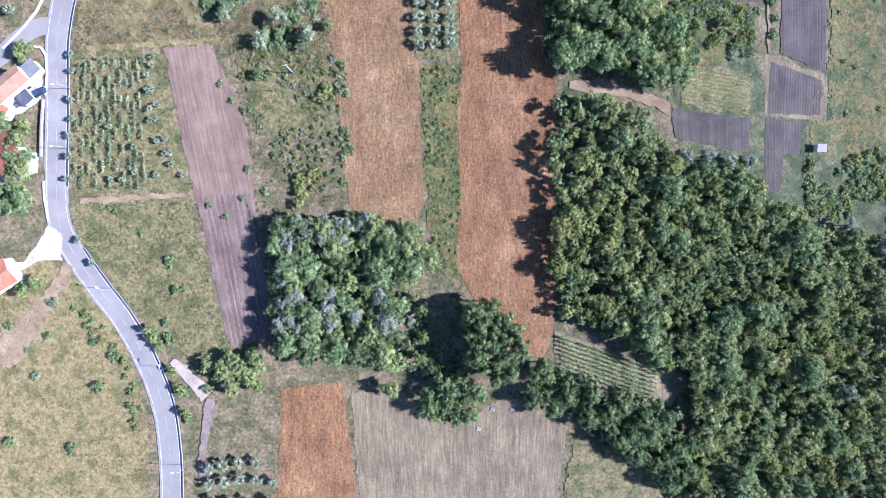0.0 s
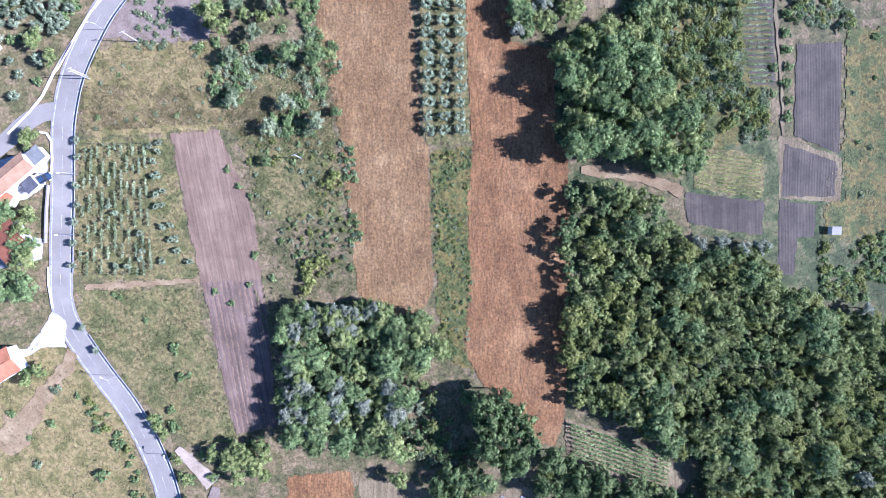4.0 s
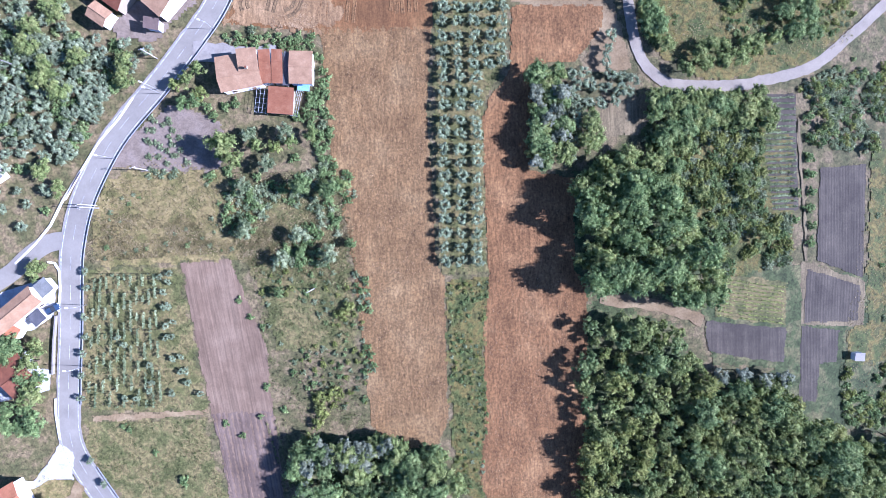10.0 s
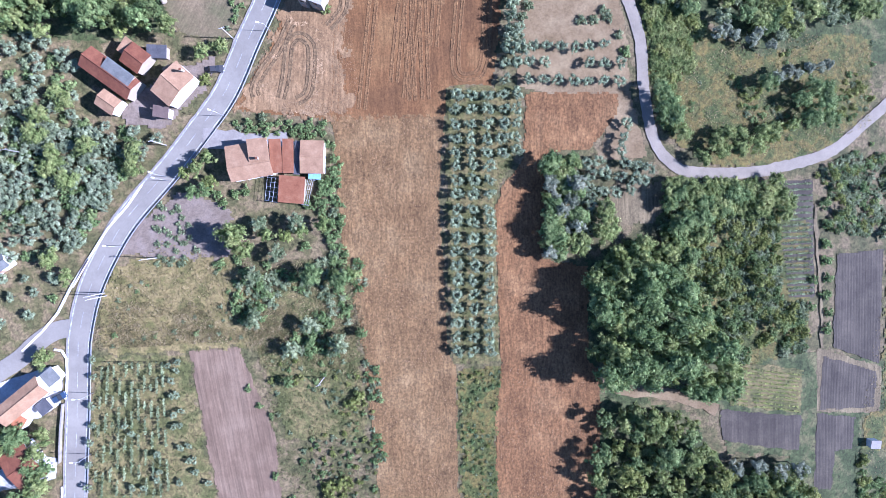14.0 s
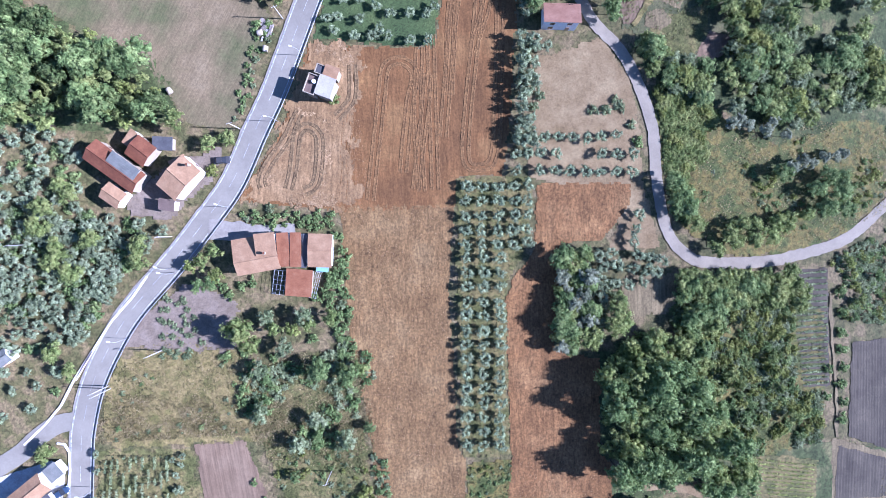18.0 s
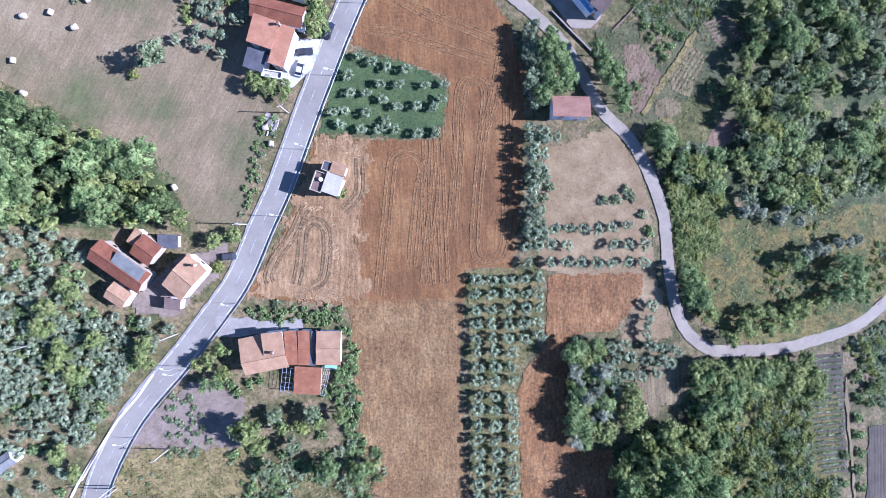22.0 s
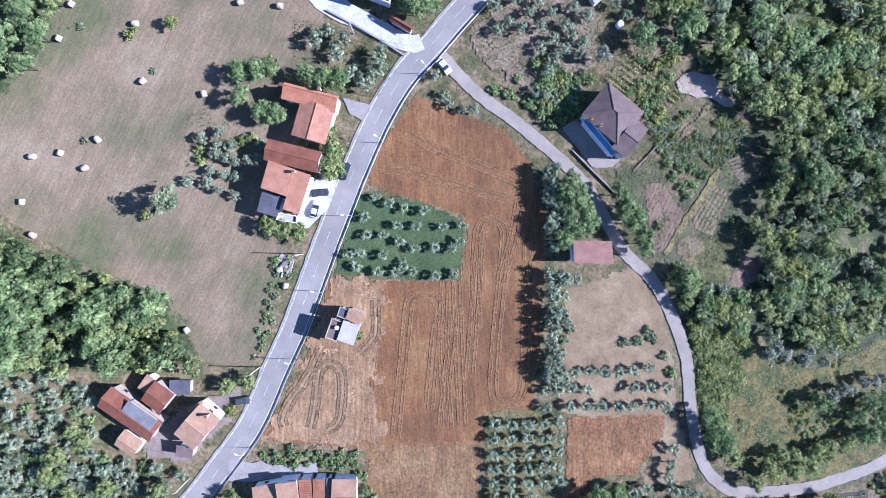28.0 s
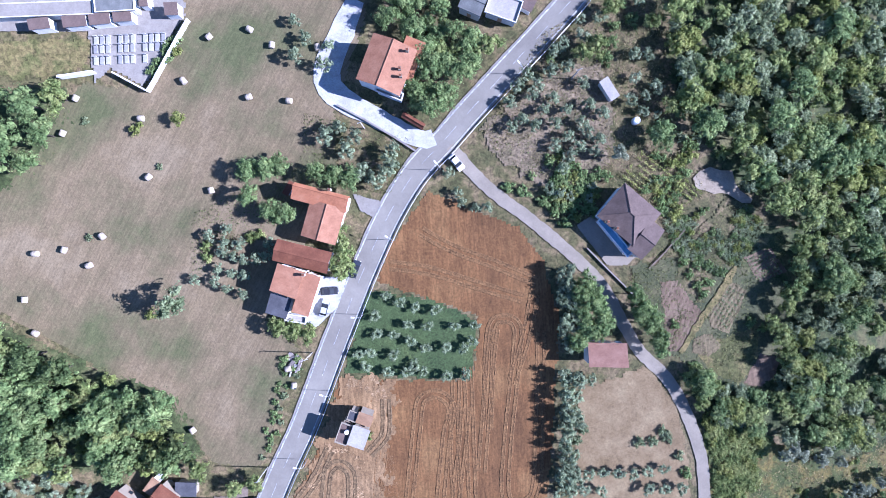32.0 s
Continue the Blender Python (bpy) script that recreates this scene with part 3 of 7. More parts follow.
patch("right_green", [(106.5, 22.2), (138.9, 25), (139.8, -2.1), (108.8, 3.9)], M_SCRUB, "green rank grass", seed=41)
patch("south_clearing", [(37.7, -60.4), (54.6, -62.8), (70.2, -73.8), (75.8, -91.4), (32.8, -88.8), (35.2, -67)], M_MEADOW, "grassy clearing at the wood's edge", seed=42)

ribbon("sandy_track", [(35.4, 43), (46.2, 42.2), (54.6, 40.2), (66.2, 36)], 3.2, M_SAND, "sandy track between the woods", lift=0.13, edge=0.3, category="path")
ribbon("sandy_path_upper", [(38.5, 202.2), (42.2, 203.2), (46, 202.2), (49.5, 199.6), (53.8, 197.4)], [4.5, 6, 4.5, 2.5, 1.5], M_PALESAND, "bare sandy spot and path", lift=0.13, edge=0.4, category="path")
ribbon("farm_drive", [(-77.2, -33.6), (-73.9, -37.0), (-69.6, -41.6), (-67.0, -44.3)], [2.4, 3.0, 3.6, 5.2], M_PALESAND, "short sandy farm drive", lift=0.11, edge=0.15, step=1.0)
ribbon("farm_track", [(-66.7, -44.7), (-67.5, -49.3), (-68.8, -55.4), (-69.7, -61.5), (-69.9, -67.7)], [3.0, 2.4, 1.8, 1.6], M_TRACK, "rutted gravel track", lift=0.12, edge=0.2, category="path", step=1.0)
ribbon("drive_house", [(-42.2, 245.1), (-45.6, 237.3), (-49.2, 228.1), (-46.4, 222.5), (-35.8, 216.8), (-27.1, 212.5), (-23.1, 213.5)], [4.5, 5.5, 6.5, 6, 4.6, 4.4, 4.0], M_PAVE, "pale concrete drive with a low wall", lift=0.12, edge=0.1, category="driveway")
ribbon("drive_house_low", [(-72.5, 109), (-64.7, 108.6), (-56.3, 108.8), (-49.9, 109.4)], [6.0, 4.0, 3.0, 2.5], M_CONCRETE, "pale concrete drive", lift=0.14, edge=0.2, category="driveway")
ribbon("gully", [(-125.4, -33.3), (-118.8, -25.4), (-112.2, -17.4), (-107.2, -11.1), (-104.7, -6.4)], [9, 7, 5, 4, 3], M_SAND, "bare eroded earth track", lift=0.12, edge=0.7, category="path")
ribbon("grass_path", [(91.5, 92.7), (92.7, 78.6), (94.4, 62.7), (95, 51.9)], 0.8, M_FALLOW, "narrow trodden path", lift=0.12, edge=0.2, category="path")
patch("forecourt_south", [(-134.1, 33.3), (-116.1, 35.5), (-110.7, 39.3), (-109.7, 46.9), (-113.4, 49.2), (-133.8, 42.4)], M_PAVE, "pale concrete yard", cell=0.2, ragged=0.08, lift=0.12, category="yard", seed=51)
patch("forecourt_low", [(-110.6, 4.9), (-106.8, 2.8), (-106.7, -5.2), (-111.5, -4.6), (-117.4, -7.9), (-120.7, -7), (-113.9, -1.8)], M_PAVE, "white dusty yard entrance", cell=0.2, ragged=0.5, lift=0.11, category="yard", seed=52)
patch("forecourt_west", [(-117.3, 25.6), (-111.8, 24.8), (-112.3, 19.5), (-116.8, 18), (-131.9, 15), (-131.8, 19.6)], M_PAVE, "pale tiled terrace", cell=0.2, ragged=0.08, lift=0.12, category="yard", seed=53)
patch("forecourt_north", [(-52.8, 180.2), (-44.7, 179.9), (-47.1, 172.7), (-52.2, 168), (-54.9, 168.7)], M_PAVE, "white paved forecourt", cell=0.2, ragged=0.08, lift=0.13, category="yard", seed=54)
patch("forecourt_entry", [(-43.2, 199.6), (-35.9, 197.8), (-38.6, 194.2), (-41.3, 195.6)], M_CONCRETE, "pale concrete entrance", cell=0.2, ragged=0.08, lift=0.12, category="yard", seed=55)
patch("villa_yard", [(9.9, 192), (15.3, 195.4), (25, 185.2), (22.3, 182.5), (17.4, 182.5)], M_LANE, "grey paved villa yard", cell=0.2, ragged=0.08, lift=0.11, category="yard", seed=56)
patch("cemetery_pavement", [(-135.3, 237.1), (-104, 237.2), (-103, 225.4), (-99, 228.7), (-91.9, 224.8), (-90.1, 226.7), (-85.8, 234.6), (-81.7, 241.1), (-81.5, 252.8), (-134.8, 252.6)], M_CONCRETE, "pale cemetery paving", cell=0.6, ragged=0.12, lift=0.10, category="pavement", seed=57)
patch("yard_west_houses", [(-93.6, 115.1), (-83.4, 123.8), (-76.2, 126.7), (-67.5, 129.6), (-71.2, 121), (-82.2, 110.8), (-90.8, 112.2)], M_TRACK, "gravel yard between farmhouses", cell=0.8, ragged=0.4, lift=0.1, category="yard", seed=58)
ribbon("garden_path_villa", [(49.2, 182.1), (45.3, 175.8), (41.7, 171), (38.2, 165.4), (34.9, 160.5)], [1.4, 1.6, 1.6, 1.4, 1.2], M_DRY, "grassy yellow garden path", lift=0.220, edge=0.15, category="path", step=1.0)
ribbon("centre_line", ROAD, 0.1, M_LINE, "dashed white centre line", lift=0.13, step=1.0, dash=(4, 4), category="road marking")
ribbon("edge_line_west", ROAD, 0.32, M_LINE, "white edge line", lift=0.118, step=1.5, offset=2.6, category="road marking")
ribbon("edge_line_east", ROAD, 0.22, M_LINE, "white edge line", lift=0.118, step=1.5, offset=-2.6, category="road marking")


# ---- things: helpers ----
def thing(name, x, y, label, category, group="", z=None):
    ob = new(name)
    ob.empty_display_size = 0.2
    ob.location = (x, y, gz(x, y) if z is None else z)
    return tagged(ob, label, category, group)


def part(name, verts, faces, mat, parent, label="", smooth=False):
    """One mesh under a thing, its points given relative to the thing."""
    ob = new(name, mesh_from(name, [tuple(v) for v in verts], [tuple(f) for f in faces], mat, smooth))
    ob.parent = parent
    return tagged(ob, label)


def box(x0, y0, z0, x1, y1, z1, bevel=0.0):
    v = [(x, y, z) for z in (z0, z1) for y in (y0, y1) for x in (x0, x1)]
    f = [(0, 2, 3, 1), (4, 5, 7, 6), (0, 1, 5, 4), (1, 3, 7, 5), (3, 2, 6, 7), (2, 0, 4, 6)]
    if bevel:
        bm = bmesh.new()
        bv = [bm.verts.new(q) for q in v]
        for q in f:
            bm.faces.new([bv[i] for i in q])
        bmesh.ops.bevel(bm, geom=bm.edges[:], offset=bevel, segments=1, affect="EDGES")
        bm.verts.index_update()
        v, f = [tuple(q.co) for q in bm.verts], [tuple(w.index for w in q.verts) for q in bm.faces]
        bm.free()
    return v, f


def tube(points, radii, sides=7):
    """A tapered tube through points."""
    v, f = [], []
    for i, p in enumerate(points):
        a = Vector(points[min(i + 1, len(points) - 1)]) - Vector(points[max(i - 1, 0)])
        m = a.to_track_quat("Z", "Y").to_matrix()
        for k in range(sides):
            t = 2 * math.pi * k / sides
            v.append(tuple(Vector(p) + m @ Vector((math.cos(t), math.sin(t), 0)) * radii[i]))
    for i in range(len(points) - 1):
        for k in range(sides):
            a, b = i * sides + k, i * sides + (k + 1) % sides
            f.append((a, b, b + sides, a + sides))
    f.append(tuple(range(sides))[::-1])
    f.append(tuple(range((len(points) - 1) * sides, len(points) * sides)))
    return v, f


def joined(*shapes):
    v, f = [], []
    for sv, sf in shapes:
        n = len(v)
        v += list(sv)
        f += [tuple(i + n for i in q) for q in sf]
    return v, f


# ---- foliage ----
def leaf_material(name, dark, mid, light, spread=0.13):
    """Leaves: half of the light that meets them passes through."""
    m = material(name, [(0.38, dark), (0.5, mid), (0.62, light)], 0.35, 1.25, rough=0.65, bump=0.0, spread=spread, island=0.12, detail=3.0, grain=0.55)
    n, l = m.node_tree.nodes, m.node_tree.links
    b = n["Principled BSDF"]
    b.inputs["Specular IOR Level"].default_value = 0.1
    glow, mix = n.new("ShaderNodeBsdfTranslucent"), n.new("ShaderNodeMixShader")
    mix.inputs[0].default_value = 0.36
    l.new(b.inputs["Base Color"].links[0].from_socket, glow.inputs["Color"])
    l.new(b.outputs[0], mix.inputs[1])
    l.new(glow.outputs[0], mix.inputs[2])
    l.new(mix.outputs[0], n["Material Output"].inputs["Surface"])
    return m


L_DARK = leaf_material("dark_leaves", (0.104, 0.152, 0.0534), (0.161, 0.218, 0.0787), (0.246, 0.298, 0.114))
# Darkened copy of dark_leaves, with deep woodland shade put into the colour.
L_DARK_SHADED = leaf_material("dark_leaves_shaded", (0.07, 0.102, 0.036), (0.112, 0.153, 0.054), (0.18, 0.22, 0.083))
L_MID = leaf_material("green_leaves", (0.128, 0.166, 0.0514), (0.203, 0.242, 0.0789), (0.292, 0.315, 0.112))
L_SILVER = leaf_material("silver_leaves", (0.15, 0.168, 0.105), (0.225, 0.245, 0.162), (0.32, 0.335, 0.24))
L_OLIVE = leaf_material("olive_leaves", (0.163, 0.197, 0.11), (0.238, 0.28, 0.161), (0.327, 0.368, 0.227))
L_LIGHT = leaf_material("yellow_green_leaves", (0.143, 0.167, 0.0415), (0.208, 0.23, 0.0632), (0.277, 0.285, 0.0902))
L_FRESH = leaf_material("fresh_green_leaves", (0.154, 0.186, 0.0522), (0.231, 0.262, 0.076), (0.318, 0.34, 0.109))
L_GREY = leaf_material("grey_green_leaves", (0.126, 0.16, 0.0762), (0.198, 0.234, 0.118), (0.298, 0.332, 0.185))
L_DRYTUFT = leaf_material("dry_grass_tufts", (0.119, 0.103, 0.0437), (0.189, 0.151, 0.0728), (0.27, 0.216, 0.114))
L_GREENTUFT = leaf_material("green_grass_tufts", (0.0732, 0.0878, 0.0276), (0.112, 0.124, 0.0423), (0.171, 0.166, 0.0662))
M_BARK = material("bark", [(0.3, (0.0365, 0.0282, 0.0204)), (0.7, (0.073, 0.0584, 0.0438))], 3.0, 14.0, bump=0.6)

_bm = bmesh.new()
bmesh.ops.create_icosphere(_bm, subdivisions=1, radius=1.0)
_bm.verts.index_update()
ICO_V = np.array([v.co[:] for v in _bm.verts])
ICO_F = [tuple(v.index for v in f.verts) for f in _bm.faces]
_bm.free()


def leaf_quads(rng, pos, nrm, size, corners=4):
    """Small bent leaf clumps at pos, facing about nrm."""
    n = len(pos)
    nrm = nrm + rng.normal(0, 0.25, (n, 3))
    nrm /= np.linalg.norm(nrm, axis=1, keepdims=True)
    t = np.cross(nrm, rng.normal(0, 1, (n, 3)))
    t /= np.linalg.norm(t, axis=1, keepdims=True) + 1e-9
    b = np.cross(nrm, t)
    s = (size * rng.uniform(0.55, 1.35, n))[:, None]
    k = rng.uniform(0.5, 0.95, n)[:, None]
    lift = nrm * s * 0.25
    v = np.stack([pos - t * s, pos - b * s * k + lift, pos + t * s, pos + b * s * k + lift], 1).reshape(-1, 3)
    if corners == 3:
        v = v.reshape(n, 4, 3)[:, :3].reshape(-1, 3)
    i = np.arange(n)[:, None] * corners
    return v, i + np.arange(corners)[None]


def crown_shape(seed, R, low, top, lobes, leaves, size, hollow=0.0):
    """Lobes of an uneven crown, each a knobbly core under sprays of leaves with gaps between the sprays."""
    rng = np.random.default_rng(seed)
    mid, half = (low + top) / 2, (top - low) / 2
    lean, long = rng.uniform(0, 3.14), rng.uniform(0.08, 0.24)
    c, r = [], []
    for k in range(lobes):
        a, d = 2.4 * k + rng.uniform(-0.7, 0.7), R * 0.8 * math.sqrt((k + 0.4) / lobes) * rng.uniform(0.86, 1.12) if not hollow else R * rng.uniform(hollow, 0.78)
        r.append((rng.uniform(0.2, 0.36) if not hollow else rng.uniform(0.26, 0.36)) * R)
        z = low + (top - low) * (0.76 - 0.46 * (d / R) ** 2 + rng.uniform(-0.13, 0.13)) - 0.25 * r[-1] if not hollow else mid + half * rng.uniform(-0.2, 0.3)
        d *= 1 + long * math.cos(2 * (a - lean))
        c.append((math.cos(a) * d, math.sin(a) * d, z))
    c, r = np.array(c), np.array(r)
    vs, fs, n = [], [], 0
    for k in range(lobes):
        v = ICO_V * (r[k] * 0.74 * rng.uniform(0.75, 1.15, (len(ICO_V), 1))) * (1, 1, 0.85) + c[k]
        vs.append(v)
        fs += [tuple(i + n for i in f) for f in ICO_F]
        n += len(v)
    sprays = 6
    out = rng.normal(0, 1, (lobes, sprays, 3))
    out[:, :, 2] = np.abs(out[:, :, 2]) * 1.1 - 0.3
    out /= np.linalg.norm(out, axis=2, keepdims=True)
    pick, which = rng.choice(lobes, leaves, p=r ** 2 / (r ** 2).sum()), rng.integers(0, sprays, leaves)
    d = out[pick, which]
    e = rng.normal(0, 1, (leaves, 3))
    e /= np.linalg.norm(e, axis=1, keepdims=True)
    rr = r[pick][:, None]
    pos = c[pick] + d * rr * 0.84 * (1, 1, 0.9) + (e + 0.4 * d) * rr * 0.48 * rng.uniform(0.5, 1.1, (leaves, 1))
    pos[:, 2] = np.maximum(pos[:, 2], 0.05)
    nrm = 0.4 * e + 1.0 * d + (0, 0, 0.35)
    nrm /= np.linalg.norm(nrm, axis=1, keepdims=True) + 1e-9
    v, f = leaf_quads(rng, pos, nrm, size, 3)
    vs.append(v)
    fs += [tuple(q) for q in (f + n).tolist()]
    return np.concatenate(vs), fs, c


def tree_template(name, label, category, seed, R, low, top, lobes, leaves, size, leaf, trunk_r, hollow=0.0):
    t = thing(name, 0, 0, label, category, z=-300.0)
    v, f, c = crown_shape(seed, R, low, top, lobes, leaves, size, hollow)
    rng = np.random.default_rng(seed + 99)
    shapes = [tube([(0, 0, -0.3), (0.05, 0, low * 0.5), (0.0, 0.08, low + 0.35 * (top - low)), (0, 0.1, low + 0.7 * (top - low))], [trunk_r, trunk_r * 0.75, trunk_r * 0.5, trunk_r * 0.15])]
    for q in c[: min(6, lobes)]:
        shapes.append(tube([(0, 0.03, low * 0.7), (q[0] * 0.5, q[1] * 0.5, (low + q[2]) * 0.5), tuple(q)], [trunk_r * 0.5, trunk_r * 0.32, trunk_r * 0.1], 5))
    part("trunk", *joined(*shapes), M_BARK, t, smooth=True)
    part("crown", v, f, leaf, t)
    return t


T_DARK = [tree_template("deciduous_tree", "dark green deciduous tree with a dense lobed crown", "tree", s, 3.9, 2.2, 8.4, 22, 1500, 0.31, L_DARK, 0.2) for s in (1, 2, 3)]
# Deciduous tree in leaves that have shade put into their colour.
T_SHADED = [tree_template("oak_tree", "deciduous tree with shade-darkened green leaves and a broad lobed crown", "tree", s, 3.5, 1.8, 7.6, 21, 1250, 0.3, L_DARK_SHADED, 0.2) for s in (61, 62, 63)]
T_MID = [tree_template("deciduous_tree", "mid-green leafy tree with an open uneven crown", "tree", s, 3.4, 1.6, 7.0, 20, 1350, 0.29, L_MID, 0.17) for s in (4, 5, 6)]
T_SILVER = [tree_template("poplar_tree", "silver-grey poplar with shimmering pale leaves", "tree", s, 3.0, 2.0, 9.0, 15, 1100, 0.31, L_SILVER, 0.18) for s in (7, 8)]
T_OLIVE = [tree_template("olive_tree", "grey-green olive tree pruned to an open bowl", "olive tree", s, 1.75, 0.9, 3.2, 13, 820, 0.16, L_OLIVE, 0.14, hollow=0.44) for s in (9, 10, 11)]
T_OLD = [tree_template("olive_tree", "old grey-green olive tree with a full rounded crown", "olive tree", s, 1.9, 0.9, 3.6, 12, 700, 0.19, L_OLIVE, 0.17) for s in (21, 22)]
T_LIGHT = [tree_template("shrub", "yellow-green bushy shrub in rough grass", "shrub", s, 2.0, 0.0, 2.0, 14, 400, 0.24, L_LIGHT, 0.07) for s in (12, 13)]
T_BUSH = [tree_template("shrub", "dense green bush in rough grass", "shrub", s, 2.0, 0.0, 1.6, 15, 400, 0.23, L_DARK, 0.06) for s in (14, 15, 19)]
T_CREEPER = [tree_template("shrub", "bright green creeper-covered bush", "shrub", s, 2.0, 0.0, 1.2, 16, 520, 0.24, L_MID, 0.06) for s in (51, 52)]
T_YELLOW = [tree_template("deciduous_tree", "yellow-green tree with a rounded crown", "tree", s, 2.9, 1.2, 6.0, 18, 1000, 0.3, L_LIGHT, 0.14) for s in (18,)]
T_GREYBUSH = [tree_template("shrub", "grey-green shrub in dry weeds", "shrub", s, 1.8, 0.0, 1.3, 15, 380, 0.21, L_GREY, 0.06) for s in (16, 17)]
T_GREY = [tree_template("deciduous_tree", "grey-green leafy tree with a feathery crown", "tree", s, 2.7, 1.0, 5.8, 16, 800, 0.27, L_GREY, 0.12) for s in (41, 42)]
T_SMALL = [tree_template("deciduous_tree", "small mid-green tree with an uneven crown", "tree", s, 2.3, 1.0, 5.2, 14, 640, 0.27, L_MID, 0.1) for s in (31, 32)] + [tree_template("deciduous_tree", "small dark green tree with an uneven crown", "tree", 33, 2.4, 1.0, 5.6, 14, 640, 0.28, L_DARK, 0.1)] + [tree_template("deciduous_tree", "small yellow-green tree with an uneven crown", "tree", 34, 2.1, 0.9, 4.8, 13, 560, 0.27, L_FRESH, 0.1)]
RNG = np.random.default_rng(7)
PLANTED = set()


def plant(kind, x, y, s=1.0, group="", tall=1.0):
    src = kind[int(RNG.integers(len(kind)))]
    w = s * RNG.uniform(0.93, 1.07)
    m = Matrix.LocRotScale((x, y, gz(x, y)), Euler((0, 0, RNG.uniform(0, 6.28))), (w, w * RNG.uniform(0.82, 1.15), s * tall * RNG.uniform(0.9, 1.1)))
    ob = copy_thing(src, m) if src in PLANTED else src
    PLANTED.add(src)
    ob.matrix_basis = m
    if group:
        ob["group"] = group
    return ob


_free = [(ROAD, 3.9), (LANE, 2.2), (SIDE, 3.5), ([(31.9, -31.8), (49.3, -37.9), (67.3, -43.9)], 3.8), ([(35.4, 42.5), (46.2, 41.9), (54.6, 39.9), (66.2, 36)], 2.4), ([(-81.9, -29), (-75, -35.6), (-70.4, -42.1), (-67, -45.1)], 2.0), ([(-51.7, 223.5), (-45, 222.1), (-35.8, 216.8), (-27.1, 212.5), (-23.1, 213.5)], 2.5)]
FREE_LINES = [(smooth_line(l, 2.0)[0], w) for l, w in _free]
FREE_SPOTS = [(*p, r) for p, r in zip([(-34.4, 230.1), (-37.7, 225.4), (-50.6, 197.6), (-52, 191.6), (-56.1, 184.9), (-57.5, 176.1), (22.9, 193.3), (25.7, 188.6), (17.7, 162.5), (-79.9, 121.7), (-95.6, 125.9), (-90.5, 129.5), (-97.2, 117.7), (-61.3, 103), (-53.3, 103), (-45.3, 103.1), (-50.5, 95.8), (-120.4, 41.6), (-123.3, 21.8), (-125.2, -10.6), (-42.5, 145.5), (-9, 243.9), (44, 202), (46, 170), (56, 182), (47, 160)], (6.5, 5, 5, 5, 6, 7, 7, 5, 5, 5, 6, 4, 4, 6, 5, 5, 5, 6, 5, 4, 6, 7, 5, 4, 4, 5))]


def blocked(x, y, s):
    """Whether a crown of that size would hang over a road or a roof."""
    reach = 2.3 * s
    for c, w in FREE_LINES:
        if ((c[:, 0] - x) ** 2 + (c[:, 1] - y) ** 2).min() < (w + reach) ** 2:
            return True
    return any((x - a) ** 2 + (y - b) ** 2 < (r + reach * 0.8) ** 2 for a, b, r in FREE_SPOTS)


def scatter(poly, gap, mix, size=(0.8, 1.2), group="", n=4000, most=400):
    """Plants of a weighted mix [(kind, weight)], no two nearer than gap, inside a polygon."""
    p = np.array(poly)
    lo, hi = p.min(0), p.max(0)
    xs = RNG.uniform(lo, hi, (n, 2))
    xs = xs[inside(xs[:, 0], xs[:, 1], poly)]
    kept = []
    w = np.array([q[1] for q in mix], float)
    for q in xs:
        if all((q[0] - k[0]) ** 2 + (q[1] - k[1]) ** 2 > (gap * k[2]) ** 2 for k in kept):
            s = RNG.uniform(*size)
            if blocked(q[0], q[1], s):
                continue
            kept.append((q[0], q[1], s))
            plant(mix[int(RNG.choice(len(mix), p=w / w.sum()))][0], q[0], q[1], s, group)
            if len(kept) >= most:
                break
    return kept


def each(kind, points, size=1.0, group="", jitter=0.15, tall=1.0):
    for x, y in points:
        if blocked(x, y, 0.1):
            continue
        plant(kind, x + RNG.normal(0, jitter), y + RNG.normal(0, jitter), size, group, tall)


